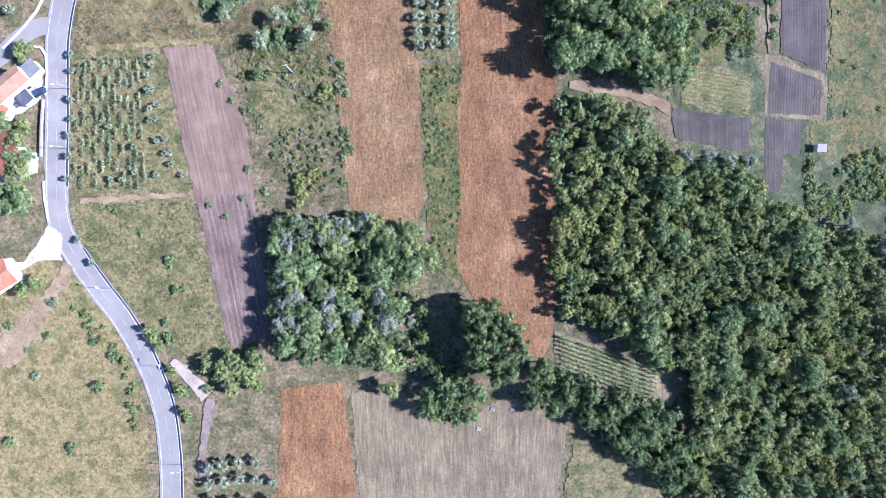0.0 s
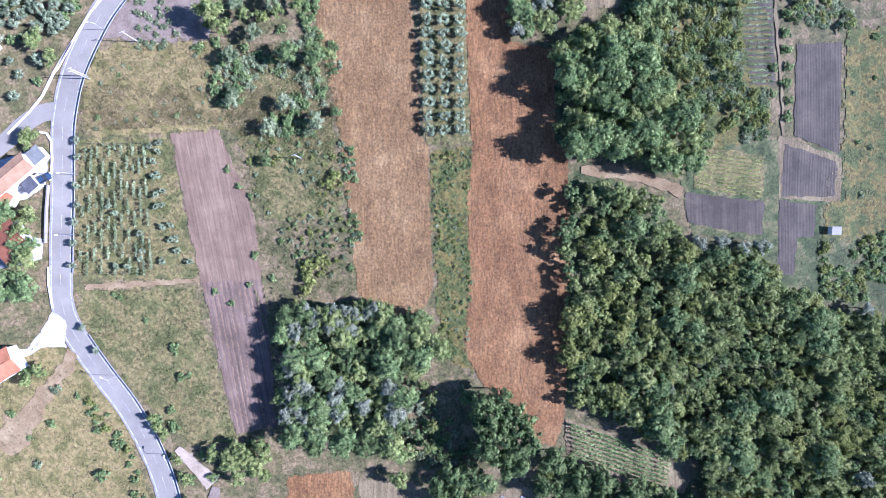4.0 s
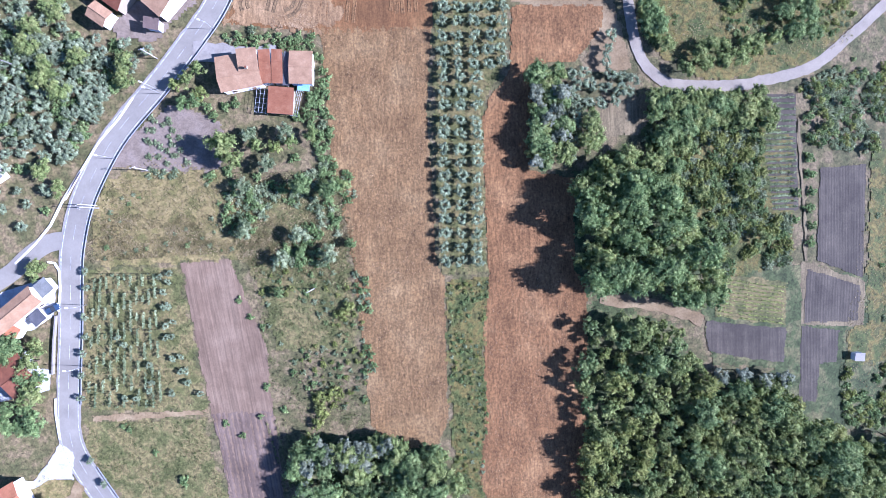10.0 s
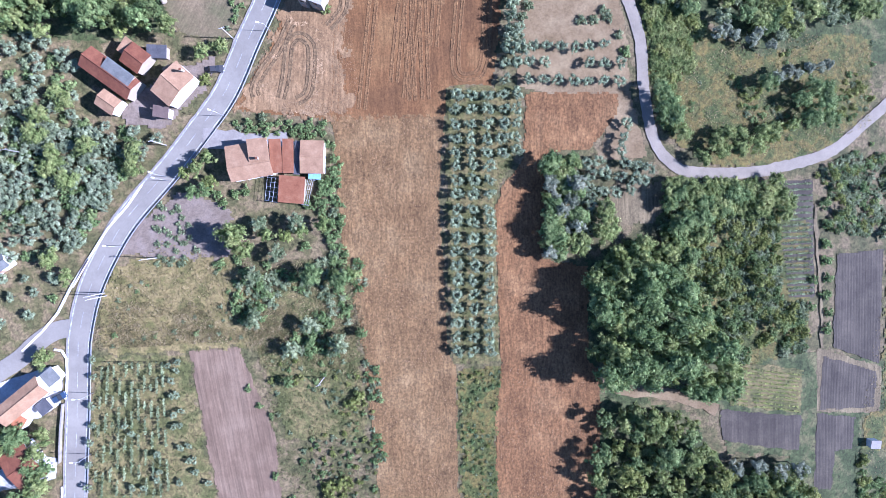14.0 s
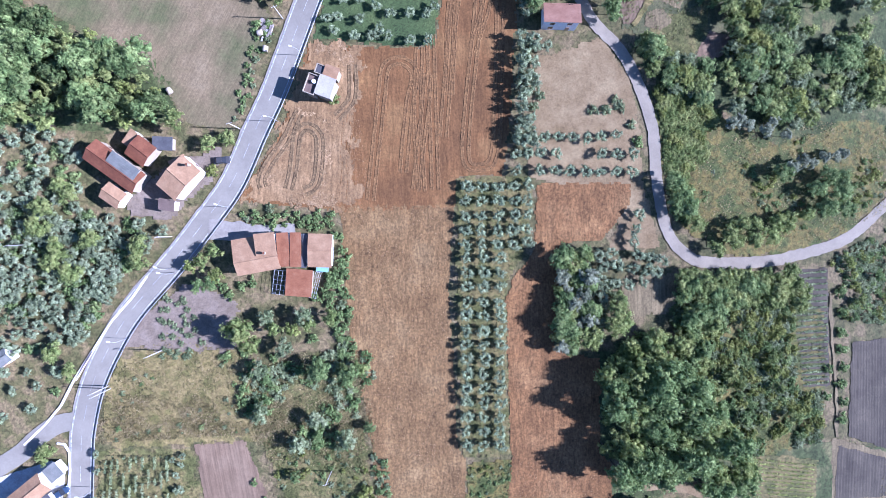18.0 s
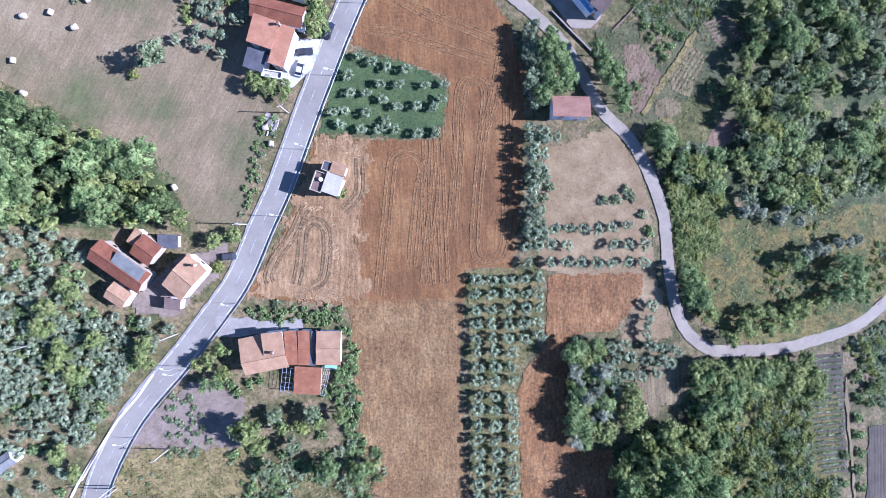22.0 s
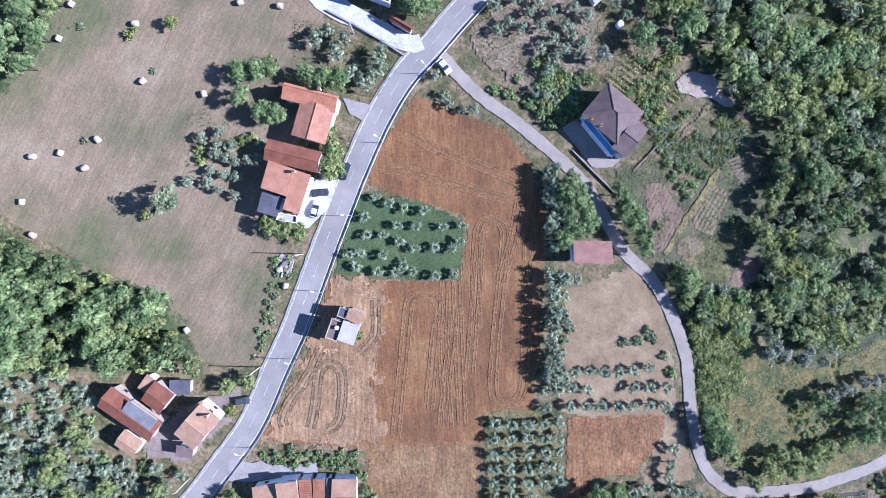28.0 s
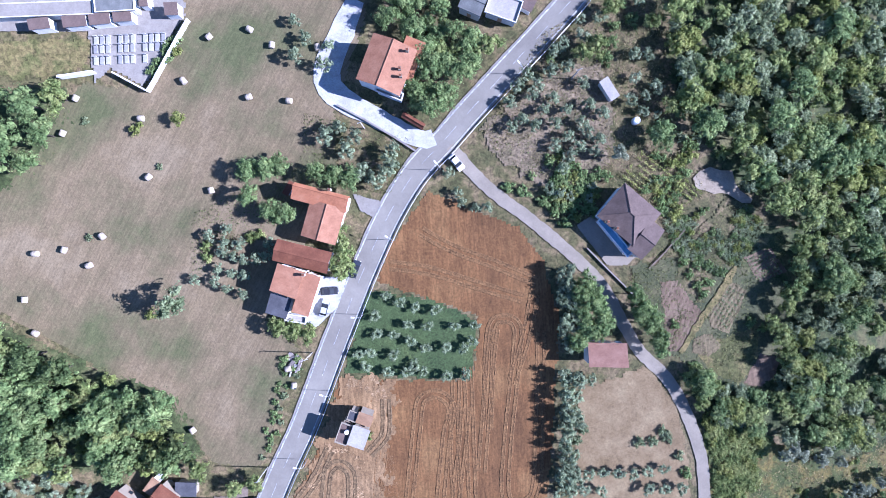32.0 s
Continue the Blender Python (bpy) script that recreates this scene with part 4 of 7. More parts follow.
def woodland(name, poly, gap, mix, size, label, n=4000, patchy=None, tall_by=1.0):
    """A wood that nobody could count: crowns and trunks of many trees in one mesh, one material slot a kind."""
    p = np.array(poly)
    xs = RNG.uniform(p.min(0), p.max(0), (n, 2))
    xs = xs[inside(xs[:, 0], xs[:, 1], poly)]
    if patchy is None:
        patchy = 0.25 if "thicket" in name else -2.0
    xs = xs[wobble(xs[:, 0], xs[:, 1], 0.23, len(name)) + 0.6 * wobble(xs[:, 0], xs[:, 1], 0.71, 3 + len(name)) > patchy]
    kept, V, F, MI, total = [], [], [], [], 0
    mats = []
    w = np.array([q[1] for q in mix], float)
    for q in xs:
        if any((q[0] - k[0]) ** 2 + (q[1] - k[1]) ** 2 < (gap * k[2]) ** 2 for k in kept):
            continue
        s = RNG.uniform(*size)
        if blocked(q[0], q[1], s if size[1] < 1.4 and "thicket" not in name else 0.5 * s):
            continue
        kept.append((q[0], q[1], s))
        kind = mix[int(RNG.choice(len(mix), p=w / w.sum()))][0]
        src = kind[int(RNG.integers(len(kind)))]
        a = RNG.uniform(0, 6.28)
        ca, sa, tall = math.cos(a), math.sin(a), (0.55 * s + 0.42) * RNG.uniform(0.93, 1.07) if size[1] > 1.0 else s
        tall *= tall_by
        for ch in src.children:
            me = ch.data
            co = np.empty(len(me.vertices) * 3)
            me.vertices.foreach_get("co", co)
            co = co.reshape(-1, 3)
            x = np.stack([(co[:, 0] * ca - co[:, 1] * sa) * s + q[0], (co[:, 0] * sa + co[:, 1] * ca) * s + q[1], co[:, 2] * tall + gz(*q)], 1)
            if me.materials[0] not in mats:
                mats.append(me.materials[0])
            V.append(x)
            li, lt = np.empty(len(me.loops), np.int32), np.empty(len(me.polygons), np.int32)
            me.loops.foreach_get("vertex_index", li)
            me.polygons.foreach_get("loop_total", lt)
            F.append((li + total, lt))
            MI.append(np.full(len(lt), mats.index(me.materials[0]), np.int32))
            total += len(x)
    V, L, T, MI = np.concatenate(V), np.concatenate([f[0] for f in F]), np.concatenate([f[1] for f in F]), np.concatenate(MI)
    me = bpy.data.meshes.new(name)
    me.vertices.add(len(V))
    me.vertices.foreach_set("co", V.ravel())
    me.loops.add(len(L))
    me.loops.foreach_set("vertex_index", L)
    me.polygons.add(len(T))
    me.polygons.foreach_set("loop_start", np.concatenate([[0], np.cumsum(T)[:-1]]))
    me.polygons.foreach_set("material_index", MI)
    for m in mats:
        me.materials.append(m)
    me.update(calc_edges=True)
    return tagged(new(name, me), label, "woodland", kind="stuff")


WILD = [(T_DARK, 5), (T_MID, 5), (T_YELLOW, 0.5)]
woodland("wood_by_field", WOODS["wood_main"], 2.75, [(T_SMALL, 10), (T_MID, 2.2), (T_DARK, 0.7), (T_SILVER, 0.15), (T_YELLOW, 1.4)], (0.6, 1.25), "dense green deciduous wood beside the field", n=9000, tall_by=1.28)
woodland("valley_wood", WOODS["wood_northeast"], 3.0, [(T_SMALL, 6), (T_GREY, 5), (T_DARK, 1), (T_MID, 2), (T_CREEPER, 3.5), (T_YELLOW, 1.6)], (0.6, 1.2), "dense uneven deciduous wood in the valley", n=6000, patchy=-0.7, tall_by=1.05)
woodland("upper_wood", WOODS["wood_upper"], 3.4, [(T_DARK, 5), (T_MID, 3), (T_SMALL, 4)], (0.8, 1.25), "tall dark deciduous wood beside the field", tall_by=1.6)
scatter(WOODS["copse_west"], 4.2, [(T_SHADED, 4), (T_DARK, 2), (T_MID, 3), (T_SILVER, 0.5)], (0.75, 1.15), "trees of the copse")
woodland("copse_by_field", [(5.5, -17.5), (12.5, -17.5), (15.5, -21.5), (20, -26), (20.4, -30.6), (16.5, -38.5), (12.8, -38.5), (7.3, -32.6)], 3.6, [(T_SHADED, 1)], (0.75, 1.05), "dark rounded copse between the fields", tall_by=1.75)
woodland("copse_low_end", [(-5, -39.5), (2.1, -37.9), (9.5, -41.6), (9.5, -46), (4.3, -51), (-3, -50.5), (-5.5, -46.5)], 3.4, [(T_SMALL, 3), (T_SHADED, 4)], (0.6, 0.95), "mid-green end of the copse above the fallow field", tall_by=1.1)
woodland("copse_by_fallow", WOODS["copse_south"], 3.6, [(T_SHADED, 7), (T_SMALL, 3)], (0.5, 0.95), "dark copse beside the fallow field", patchy=-0.55, tall_by=1.2)
woodland("wood_west_of_road", WOODS["wood_west"], 3.3, [(T_DARK, 1.5), (T_SHADED, 1.5), (T_MID, 2), (T_SMALL, 8)], (0.55, 1.1), "mixed green wood beside the hay meadow", patchy=-0.55, tall_by=1.4)
woodland("wood_meadow_corner", WOODS["wood_northwest"], 5.5, WILD, (0.7, 1.1), "dense green wood at the meadow's corner", patchy=-0.6, tall_by=1.25)
woodland("wood_meadow_border", WOODS["wood_meadow_edge"], 5.0, [(T_DARK, 3), (T_SMALL, 5)], (0.65, 1.1), "mixed green wood along the mown meadow", patchy=-0.2, tall_by=1.3)
woodland("wood_lower_valley", WOODS["wood_east"], 3.8, [(T_DARK, 2), (T_MID, 3), (T_GREY, 5), (T_YELLOW, 0.5)], (0.6, 1.0), "open deciduous wood in the valley", patchy=-0.35, tall_by=1.2)

# ---- single trees and groves ----
each(T_SILVER, [(-41.1, -23.7), (-38.3, -27.3), (-32.4, -17.9), (-30.9, -15.0), (-40.6, -14.2), (-18.0, -15.9), (-42.5, -20.7), (-31.8, -23.0), (-45.4, -22.9), (-36.8, -21.5), (-43.3, -6.3), (-43.9, -11.2), (-44.5, -17.2), (-42.8, -1), (-24.5, -20)], 0.95, "silver poplars of the copse")
each(T_SILVER, [(-40.3, 5.1), (-36.7, 4.0), (-29.5, 5.0), (-23.0, 4.6), (-33.9, -0.0), (-20.8, 5.7), (-33.1, 5.0), (-26.6, 3.9), (-38.2, 1.5), (-43.1, 1.6), (-27.5, 0.3), (-31.2, 2.2)], 0.75, "pale cane clumps at the copse edge", 0.3, 1.1)
each(T_MID, [(-56.9, -34.8), (-61.6, -36.3), (-52.2, -34), (-54.6, -37.9), (-8.1, 2.3), (-10.5, -10.1), (-15.6, -41.6)], 0.85, "trees of the copse")
each(T_SHADED, [(39.9, -50), (63.1, -52.5), (58.1, -56.4), (51.4, -56.1)], 0.9, "trees of the copse")
woodland("copse_gap_thicket", [(-13.9, -15.2), (3.4, -15.4), (4.6, -36), (-7.1, -42.6), (-15.8, -36)], 2.6, [(T_BUSH, 4), (T_GREYBUSH, 3), (T_SMALL, 0.7)], (0.6, 1.0), "low shaded shrubs between two copses", patchy=-0.3)
each(T_SILVER, [(67.6, 22), (73.4, 22.8), (80.2, 20.5), (85.3, 21.3), (119.1, 2.6)], 0.9, "silver poplars at the wood")
each(T_LIGHT, [(42.5, -22.6), (46.7, -25.1), (50.9, -22.8), (56, -26.2), (39.2, -20.1), (64.5, -31.4), (69.7, -34.9), (59.4, -29.6), (54.3, -31.1)], 1.5, "yellow-green shrubs")
woodland("plot_wood", [(15.9, 103.4), (23.1, 104.1), (25.6, 81.2), (17, 78.9)], 2.8, [(T_DARK, 3), (T_MID, 3), (T_SILVER, 1)], (0.5, 0.85), "mixed green trees behind an olive plot")
woodland("plot_middle_thicket", [(23.9, 101.3), (31.4, 95.4), (32.2, 91), (27.2, 80.7), (25.5, 94)], 2.3, [(T_OLIVE, 3), (T_GREYBUSH, 3)], (0.7, 1.0), "grey-green shrubs behind the olive plot", patchy=-1.0)
each(T_MID, [(31.3, 88.4), (32.9, 85.5), (29.9, 84.8), (32, 91.3)], 0.8, "round tree behind the olive plot")
woodland("lane_wood", [(47.4, 97.8), (67.9, 97.8), (74.3, 94.2), (69.7, 89.8), (58.1, 89.8), (54, 73.7), (35.3, 71.7), (32.3, 77.5), (40.9, 86.2), (48.3, 91.3)], 2.9, [(T_DARK, 3), (T_MID, 5), (T_LIGHT, 1)], (0.45, 0.8), "mixed green trees below the lane", patchy=-0.45)
woodland("field_thicket", [(46.7, 87.3), (58, 92), (76, 93), (80.4, 87.8), (81.7, 66.2), (89.4, 64.7), (89.8, 52.5), (69.7, 48.6), (61.4, 55.4), (51.6, 69.2)], 1.75, [(T_GREYBUSH, 5), (T_LIGHT, 4), (T_BUSH, 4), (T_SMALL, 0.5)], (0.5, 1.05), "dense mixed brush on an overgrown field", n=6000, patchy=-0.5)
woodland("plot_thicket", [(91.6, 101.6), (108, 109.3), (120.9, 107.9), (121.9, 83), (97.3, 84.9), (92.5, 90)], 2.0, [(T_SMALL, 0.6), (T_GREYBUSH, 6), (T_BUSH, 2), (T_LIGHT, 1)], (0.35, 0.75), "mixed thicket of shrubs beside garden plots", patchy=-0.3)
each(T_BUSH, [(94.5, 92.8), (95.1, 87.3), (94.9, 81.8), (95.3, 77.1), (95.8, 72.3), (95.4, 67.5), (96.2, 62.8), (95.8, 58), (91.1, 72.2), (90.9, 64.3)], 0.9, "hedge shrubs between the plots")
woodland("low_thicket", [(106.5, 21.4), (113.9, 23.7), (138.9, 25), (139.8, -2.1), (125.5, 3.3), (108.8, 5.6)], 2.6, [(T_BUSH, 4), (T_LIGHT, 2)], (0.5, 0.9), "rank green shrubs below garden plots", patchy=-0.2)
scatter([(115.1, 82.5), (137.1, 84.4), (138.6, 35), (119.3, 33.5)], 6.0, [(T_BUSH, 2), (T_GREYBUSH, 3)], (0.3, 0.7), "shrubs of the dry slope", most=14)
# west side
woodland("olive_grove", [(-132.4, 133.6), (-111.8, 135.5), (-103.7, 129.2), (-104, 118.1), (-98.8, 105.4), (-85.7, 103.2), (-96.4, 88.6), (-105, 80.2), (-117.5, 77.5), (-134.1, 76.3)], 2.9, [(T_OLIVE, 8), (T_GREYBUSH, 2), (T_BUSH, 2)], (0.75, 1.15), "dense old grey-green olive grove")
woodland("olive_grove_low", [(-129.5, 112.9), (-99.1, 113), (-84, 105.8), (-86.4, 98.5), (-98.3, 88.3), (-105.9, 81), (-114.5, 86.9), (-130.3, 91.3)], 2.9, [(T_OLIVE, 8), (T_GREYBUSH, 2), (T_BUSH, 2)], (0.75, 1.15), "dense old grey-green olive grove")
scatter([(-64.1, 115.1), (-39.9, 113.1), (-40.6, 108.8), (-64.2, 110.8)], 2.6, [(T_BUSH, 3), (T_GREYBUSH, 1)], (0.45, 0.8), "hedge behind the farmhouse", most=24)
scatter([(-40.6, 108.1), (-38.4, 108.1), (-35.6, 77.8), (-38.5, 74.9), (-41.4, 89.4)], 2.6, [(T_BUSH, 3), (T_GREYBUSH, 1)], (0.6, 1.0), "hedge beside the stubble strip", most=24)
woodland("waste_thicket", [(-63.4, 71.7), (-38.7, 77.6), (-34.3, 65.9), (-35.8, 52.5), (-56.3, 54), (-65, 62.8)], 2.3, [(T_BUSH, 5), (T_GREYBUSH, 6), (T_GREY, 0.7)], (0.45, 1.0), "mixed shrubs on dry waste ground", patchy=-0.1)
woodland("weed_thicket", [(-96.8, 70.1), (-64.8, 76.1), (-62.1, 56.9), (-97.1, 53.9)], 6.0, [(T_GREYBUSH, 4), (T_BUSH, 1)], (0.25, 0.5), "low grey shrubs in dry weeds")
each(T_SMALL + T_GREY, [(-76.4, 99.4), (-73.4, 100.9), (-69.6, 98), (-70.3, 104), (-71.4, 96.1), (-74.6, 95.4), (-65, 84.9), (-64.4, 81.6), (-57, 86.9), (-55.5, 84.5), (-51.1, 84), (-48.2, 87.4), (-46, 85.9), (-41.6, 86.7), (-52.7, 79.4), (-58.7, 73.5), (-37.3, 73.2), (-34.4, 74.2)], 0.95, "garden trees beside the farmhouse", 0.4)
each(T_BUSH, [(-69.7, 93.9), (-67.5, 92.4), (-64.5, 94.6), (-62.2, 95.4), (-64.1, 77.6), (-62.6, 75.3), (-56.6, 76.8), (-45.9, 91.7), (-42.9, 92.4), (-41.4, 90.2), (-42.1, 94.6), (-42.1, 97.6), (-53.4, 92.4), (-69.3, 76.1), (-57.4, 70.8), (-46.1, 80.5)], 0.8, "garden bushes beside the farmhouse", 0.4)
each(T_GREYBUSH, [(x + 2.1 * i, y - 2.6 * k) for k in range(7) for i in range(5 - abs(3 - k) // 2) for x, y in [(-84.3, 91.4)]], 0.55, "young plants in bare grey soil", 0.85)
plant(T_MID, -63.3, 84.0, 0.95, "garden trees beside the farmhouse", 1.5)
plant(T_MID, -60.7, 80.2, 0.8, "garden trees beside the farmhouse", 1.35)
plant(T_CREEPER, -40.3, 141.9, 0.75, "bush beside the unfinished house", 1.4)
each(T_LIGHT, [(-71, 123.5), (-71.7, 124.2)], 0.7, "bright yellow-green bush by a parked car")
each(T_DARK, [(-37.2, 72.6), (-44.1, 73.6)], 0.8, "single trees in the scrub")
each(T_DARK, [(-31.4, 58.5), (-50.5, 45.8), (-44.6, 56.2)], 0.4, "single bushes in the scrub")
each(T_MID, [(-66.4, 131.9), (-71.4, 130.4), (-108.8, 120.3), (-98.9, 121.8), (-106, 117.6), (-91, 90.7), (-111.2, 77.7), (-107, 73.4)], 0.7, "trees round the farmhouses")
scatter([(-115.2, 114.8), (-88.4, 110.7), (-81.3, 107.9), (-95.9, 89.2), (-109.9, 97.7)], 4.2, [(T_OLIVE, 4), (T_MID, 3), (T_BUSH, 2)], (0.7, 1.1), "trees round the farmhouses", most=40)
scatter([(-131.7, 33.8), (-108.9, 33.7), (-109.5, 14.2), (-114.9, 9.7), (-132.6, 9.8)], 4.6, [(T_MID, 3), (T_DARK, 2)], (0.6, 1.0), "garden trees of the roadside houses", most=22)
each(T_MID, [(-119.3, 30.6), (-112.6, 53), (-114.2, 51.5), (-122.1, -9), (-113.2, -10.6), (-116.3, -13.6)], 0.6, "garden trees of the roadside houses")
scatter([(-130.8, 79.6), (-113.2, 81), (-109.1, 72.2), (-113.8, 61.9), (-131.8, 53.1)], 5.5, [(T_OLIVE, 3), (T_BUSH, 2)], (0.7, 1.0), "trees at the junction", most=24)
scatter([(-138, -33.1), (-114.8, -6.3), (-87.9, -41.9), (-86, -81.3), (-140.4, -80.4)], 9.0, [(T_BUSH, 4), (T_GREYBUSH, 2)], (0.5, 1.3), "bushes on the dry slope", most=16)
scatter([(-104.4, -18.3), (-98.2, -20.8), (-89.1, -32.1), (-85.8, -50), (-88.3, -53.3), (-90.8, -35.4), (-98.4, -27.2)], 2.8, [(T_BUSH, 3), (T_LIGHT, 1)], (0.4, 0.8), "roadside bushes", most=24)
each(T_BUSH, [(-81.8, -25.8), (-77.9, -27.4), (-73.6, -42.1), (-76.9, -46.9), (-73, -50.2), (-70.2, -35.6), (-80.5, -35.5), (-74.2, -35.6), (-77.1, -5.1), (-75.4, -13.4), (-78.2, -22.6), (-67.2, -42.1), (-82.5, -25)], 0.8, "roadside bushes")
scatter([(-67, -33.5), (-61.4, -30.4), (-48.8, -32.2), (-50.6, -40.2), (-58.5, -41.7), (-64.8, -40)], 3.0, [(T_MID, 4), (T_BUSH, 2)], (0.55, 0.85), "trees beside the farm drive", most=14)
each(T_OLIVE, [(-67, -64.2), (-63, -63.5), (-59, -62.7), (-54.1, -62.8), (-67.1, -68.4), (-62.8, -68.1), (-58.3, -67.8), (-53.8, -67.7), (-49.4, -68.6), (-66.5, -73.3), (-61.7, -73.7), (-56.8, -73.5), (-50.4, -73.9), (-64.2, -78.3), (-58.6, -78.4), (-52.1, -78.9)], 0.95, "young olive trees in a plot")
each(T_LIGHT, [(-40, 17.4), (-39.6, 13.5), (-43.7, 5.8), (-41, 10.5)], 1.1, "light green bushes")
woodland("strip_thicket", [(-56.7, 50.4), (-38.3, 62.4), (-29.3, 50.3), (-26.8, 15), (-39.1, 12), (-48.1, 24.4), (-53.9, 36.7)], 4.4, [(T_BUSH, 2), (T_GREYBUSH, 4), (T_LIGHT, 3)], (0.2, 0.55), "small bushes in a weedy strip", patchy=-0.1)
each(T_LIGHT, [(-36.9, 18), (-32.7, 41.9), (-34.2, 39.6)], 1.0, "light green bushes")
each(T_BUSH, [(-91.6, 8.5), (-84.8, 2.1), (-77.2, -5.9), (-73.5, -13.1), (-93.1, 9.3), (-54.4, 20), (-56.2, 12.1), (-41.9, 20.6), (-49.9, 13.6), (-65.7, 9.8), (-61.6, 43.3), (-58.6, 38.7), (-55.6, 36.3), (-61.1, 6.6)], 0.55, "single small bushes")
woodland("verge_thicket", [(-5.7, 47.1), (5, 48.5), (3.3, 28.6), (4.8, 13.1), (3.9, -7.2), (-2.3, -10.3), (-4.5, 10.1)], 4.2, [(T_BUSH, 2), (T_GREYBUSH, 2), (T_LIGHT, 2)], (0.2, 0.42), "small shrubs between two stubble fields", patchy=-0.2)
woodland("edge_thicket", [(-34.2, 77.4), (-31.2, 77.4), (-26.4, 39.6), (-24.5, 8.7), (-26.9, 8.8), (-29.5, 39.6)], 2.6, [(T_BUSH, 4), (T_GREYBUSH, 3)], (0.35, 0.7), "low shrubs along a field edge")
for x, y in [(-101.9, 51.4), (-101.8, 46.9), (-102.3, 39.3), (-102.4, 34), (-102.9, 29.4), (-103.3, 23.7), (-103.8, 17.6), (-102, 0.7), (-98.4, -5.7)]:
    plant(T_OLIVE, x + 0.5, y, 0.62, "thin saplings along the guard rail", 1.3)
for x, y in [(-82.8, -24.3), (-80, -28.9), (-76.3, -35.8), (-74.6, -41.4), (-72.9, -47.9), (-81.6, -27)]:
    plant(T_MID, x, y, 0.5, "roadside trees at the bend")
# olive strip between the stubble fields
for _r in range(5):
    each(T_OLIVE, [(x, y - 3.7 * _r) for x, y in [(-7.1, 120), (-3.2, 120), (1.1, 120.1), (5, 120.1), (8.6, 120.5)] ], 0.95, "olive trees of the strip")
for _r in range(14):
    each(T_OLIVE, [(x + 0.02 * _r, y - 3.72 * _r) for x, y in [(-6.8, 102.1), (-2.5, 102.1), (1.8, 101.9)]], 0.97, "olive trees of the strip")
each(T_OLIVE, [(6.8, 155.1), (10.6, 154.9), (13.1, 155.5), (6.8, 151.5), (10.2, 151.5), (6.6, 147), (9.7, 147.6), (7.2, 143.8), (10.3, 144.5), (6.9, 140), (7, 136.4), (9.4, 136.9), (5.9, 132.3), (9.5, 132.1), (12.8, 132.3), (16.2, 132.7), (19.7, 132.6), (23.5, 132.4), (27.5, 132.9), (31.2, 133.2), (5.9, 128.4), (8.5, 128.4), (11.7, 128.7), (16, 128.2), (26.9, 128.6), (31.3, 128.4), (35.7, 128.4), (5.7, 124.1), (11.7, 124.1), (15.3, 124.2), (19.2, 123.9), (23.3, 124), (26.9, 124), (30.9, 124.1), (35, 124)], 0.88, "olive trees of the sandy garden")
each(T_OLIVE, [(36.9, 103.1), (40.6, 102.2), (32.2, 100.1), (35.5, 99.4), (39.5, 98.7), (43.6, 101.4), (31.1, 95.5), (34.8, 95.5), (38.5, 96.1), (30.2, 103.5), (26.6, 102.7), (28.1, 99.1), (42.2, 98.4), (36.8, 109.3), (37.4, 112.9), (36.1, 106.4)], 1.0, "olive trees below the lane")
each(T_GREYBUSH, [(28.7, 139.8), (32.4, 140.6), (25, 139.7), (35.4, 136.3), (31.6, 142.3), (10.4, 140.2), (11.8, 143.1)], 0.9, "thin fruit trees in sand")
each(T_BUSH, [(39.7, 130.6), (40.1, 128.4), (40.1, 126), (40.6, 123.4), (40.2, 120.7), (41, 118.2), (37, 132)], 0.8, "hedge beside the lane")
# north orchard
each(T_OLIVE, [(-35.5, 175.4), (-32.7, 174), (-28.7, 172.9), (-38.3, 170.7), (-30.2, 168.7), (-25.9, 168.7), (-19.4, 168.3), (-14.7, 168.9), (-37.9, 166.4), (-33.9, 166.1), (-29.6, 165), (-26.2, 163.2), (-42, 161.9), (-39.2, 162.4), (-34, 161.7), (-15.2, 165), (-17.3, 162.9), (-21.6, 163.2), (-28.9, 159.3), (-40.4, 158.8), (-35.1, 157.5), (-30.5, 157.5), (-26.7, 157.5), (-21.2, 156.7), (-16.9, 156.7), (-23.7, 172.6)], 0.8, "olive trees of the green orchard")
each(T_OLIVE, [(6.8, 181.4), (7.2, 178.7), (6.5, 176), (7.5, 173.3), (7.1, 170.7), (6.8, 168), (6.6, 157.2), (7.3, 154.5), (6.9, 151.1), (7.5, 148.4), (6.6, 145.7), (7.2, 143), (6.6, 139.6), (7.3, 136.8), (6.7, 134.1), (6.9, 131.4), (9.5, 155.8), (9.3, 146.3), (9.2, 134.1), (9.4, 131.3)], 1.1, "olive trees along the tilled field", 0.2, 1.6)


each(T_OLD, [(-2.0, 227.3), (3.3, 228.2), (7.3, 229.4), (11.0, 225.7), (-4.4, 224.2), (0.5, 224.8), (-6.6, 220.9), (-3.5, 217.5), (-1.3, 222.7), (3.6, 221.8), (1.4, 219.0), (7.0, 219.0), (-0.4, 215.7), (4.5, 216.0), (10.4, 216.3), (12.3, 220.3), (14.8, 219.0), (-6.0, 215.1), (7.6, 213.2), (12.6, 213.8), (10.1, 211.1), (4.8, 211.1), (14.5, 212.6), (7.9, 208.6), (13.2, 209.5), (6.1, 205.5), (6.1, 199.7), (4.5, 232.7), (22.8, 232.5)], 0.95, "olive trees of the upper grove", 0.25)
each(T_SILVER, [(18.6, 208.6)], 0.75, "pale tree beside the villa")
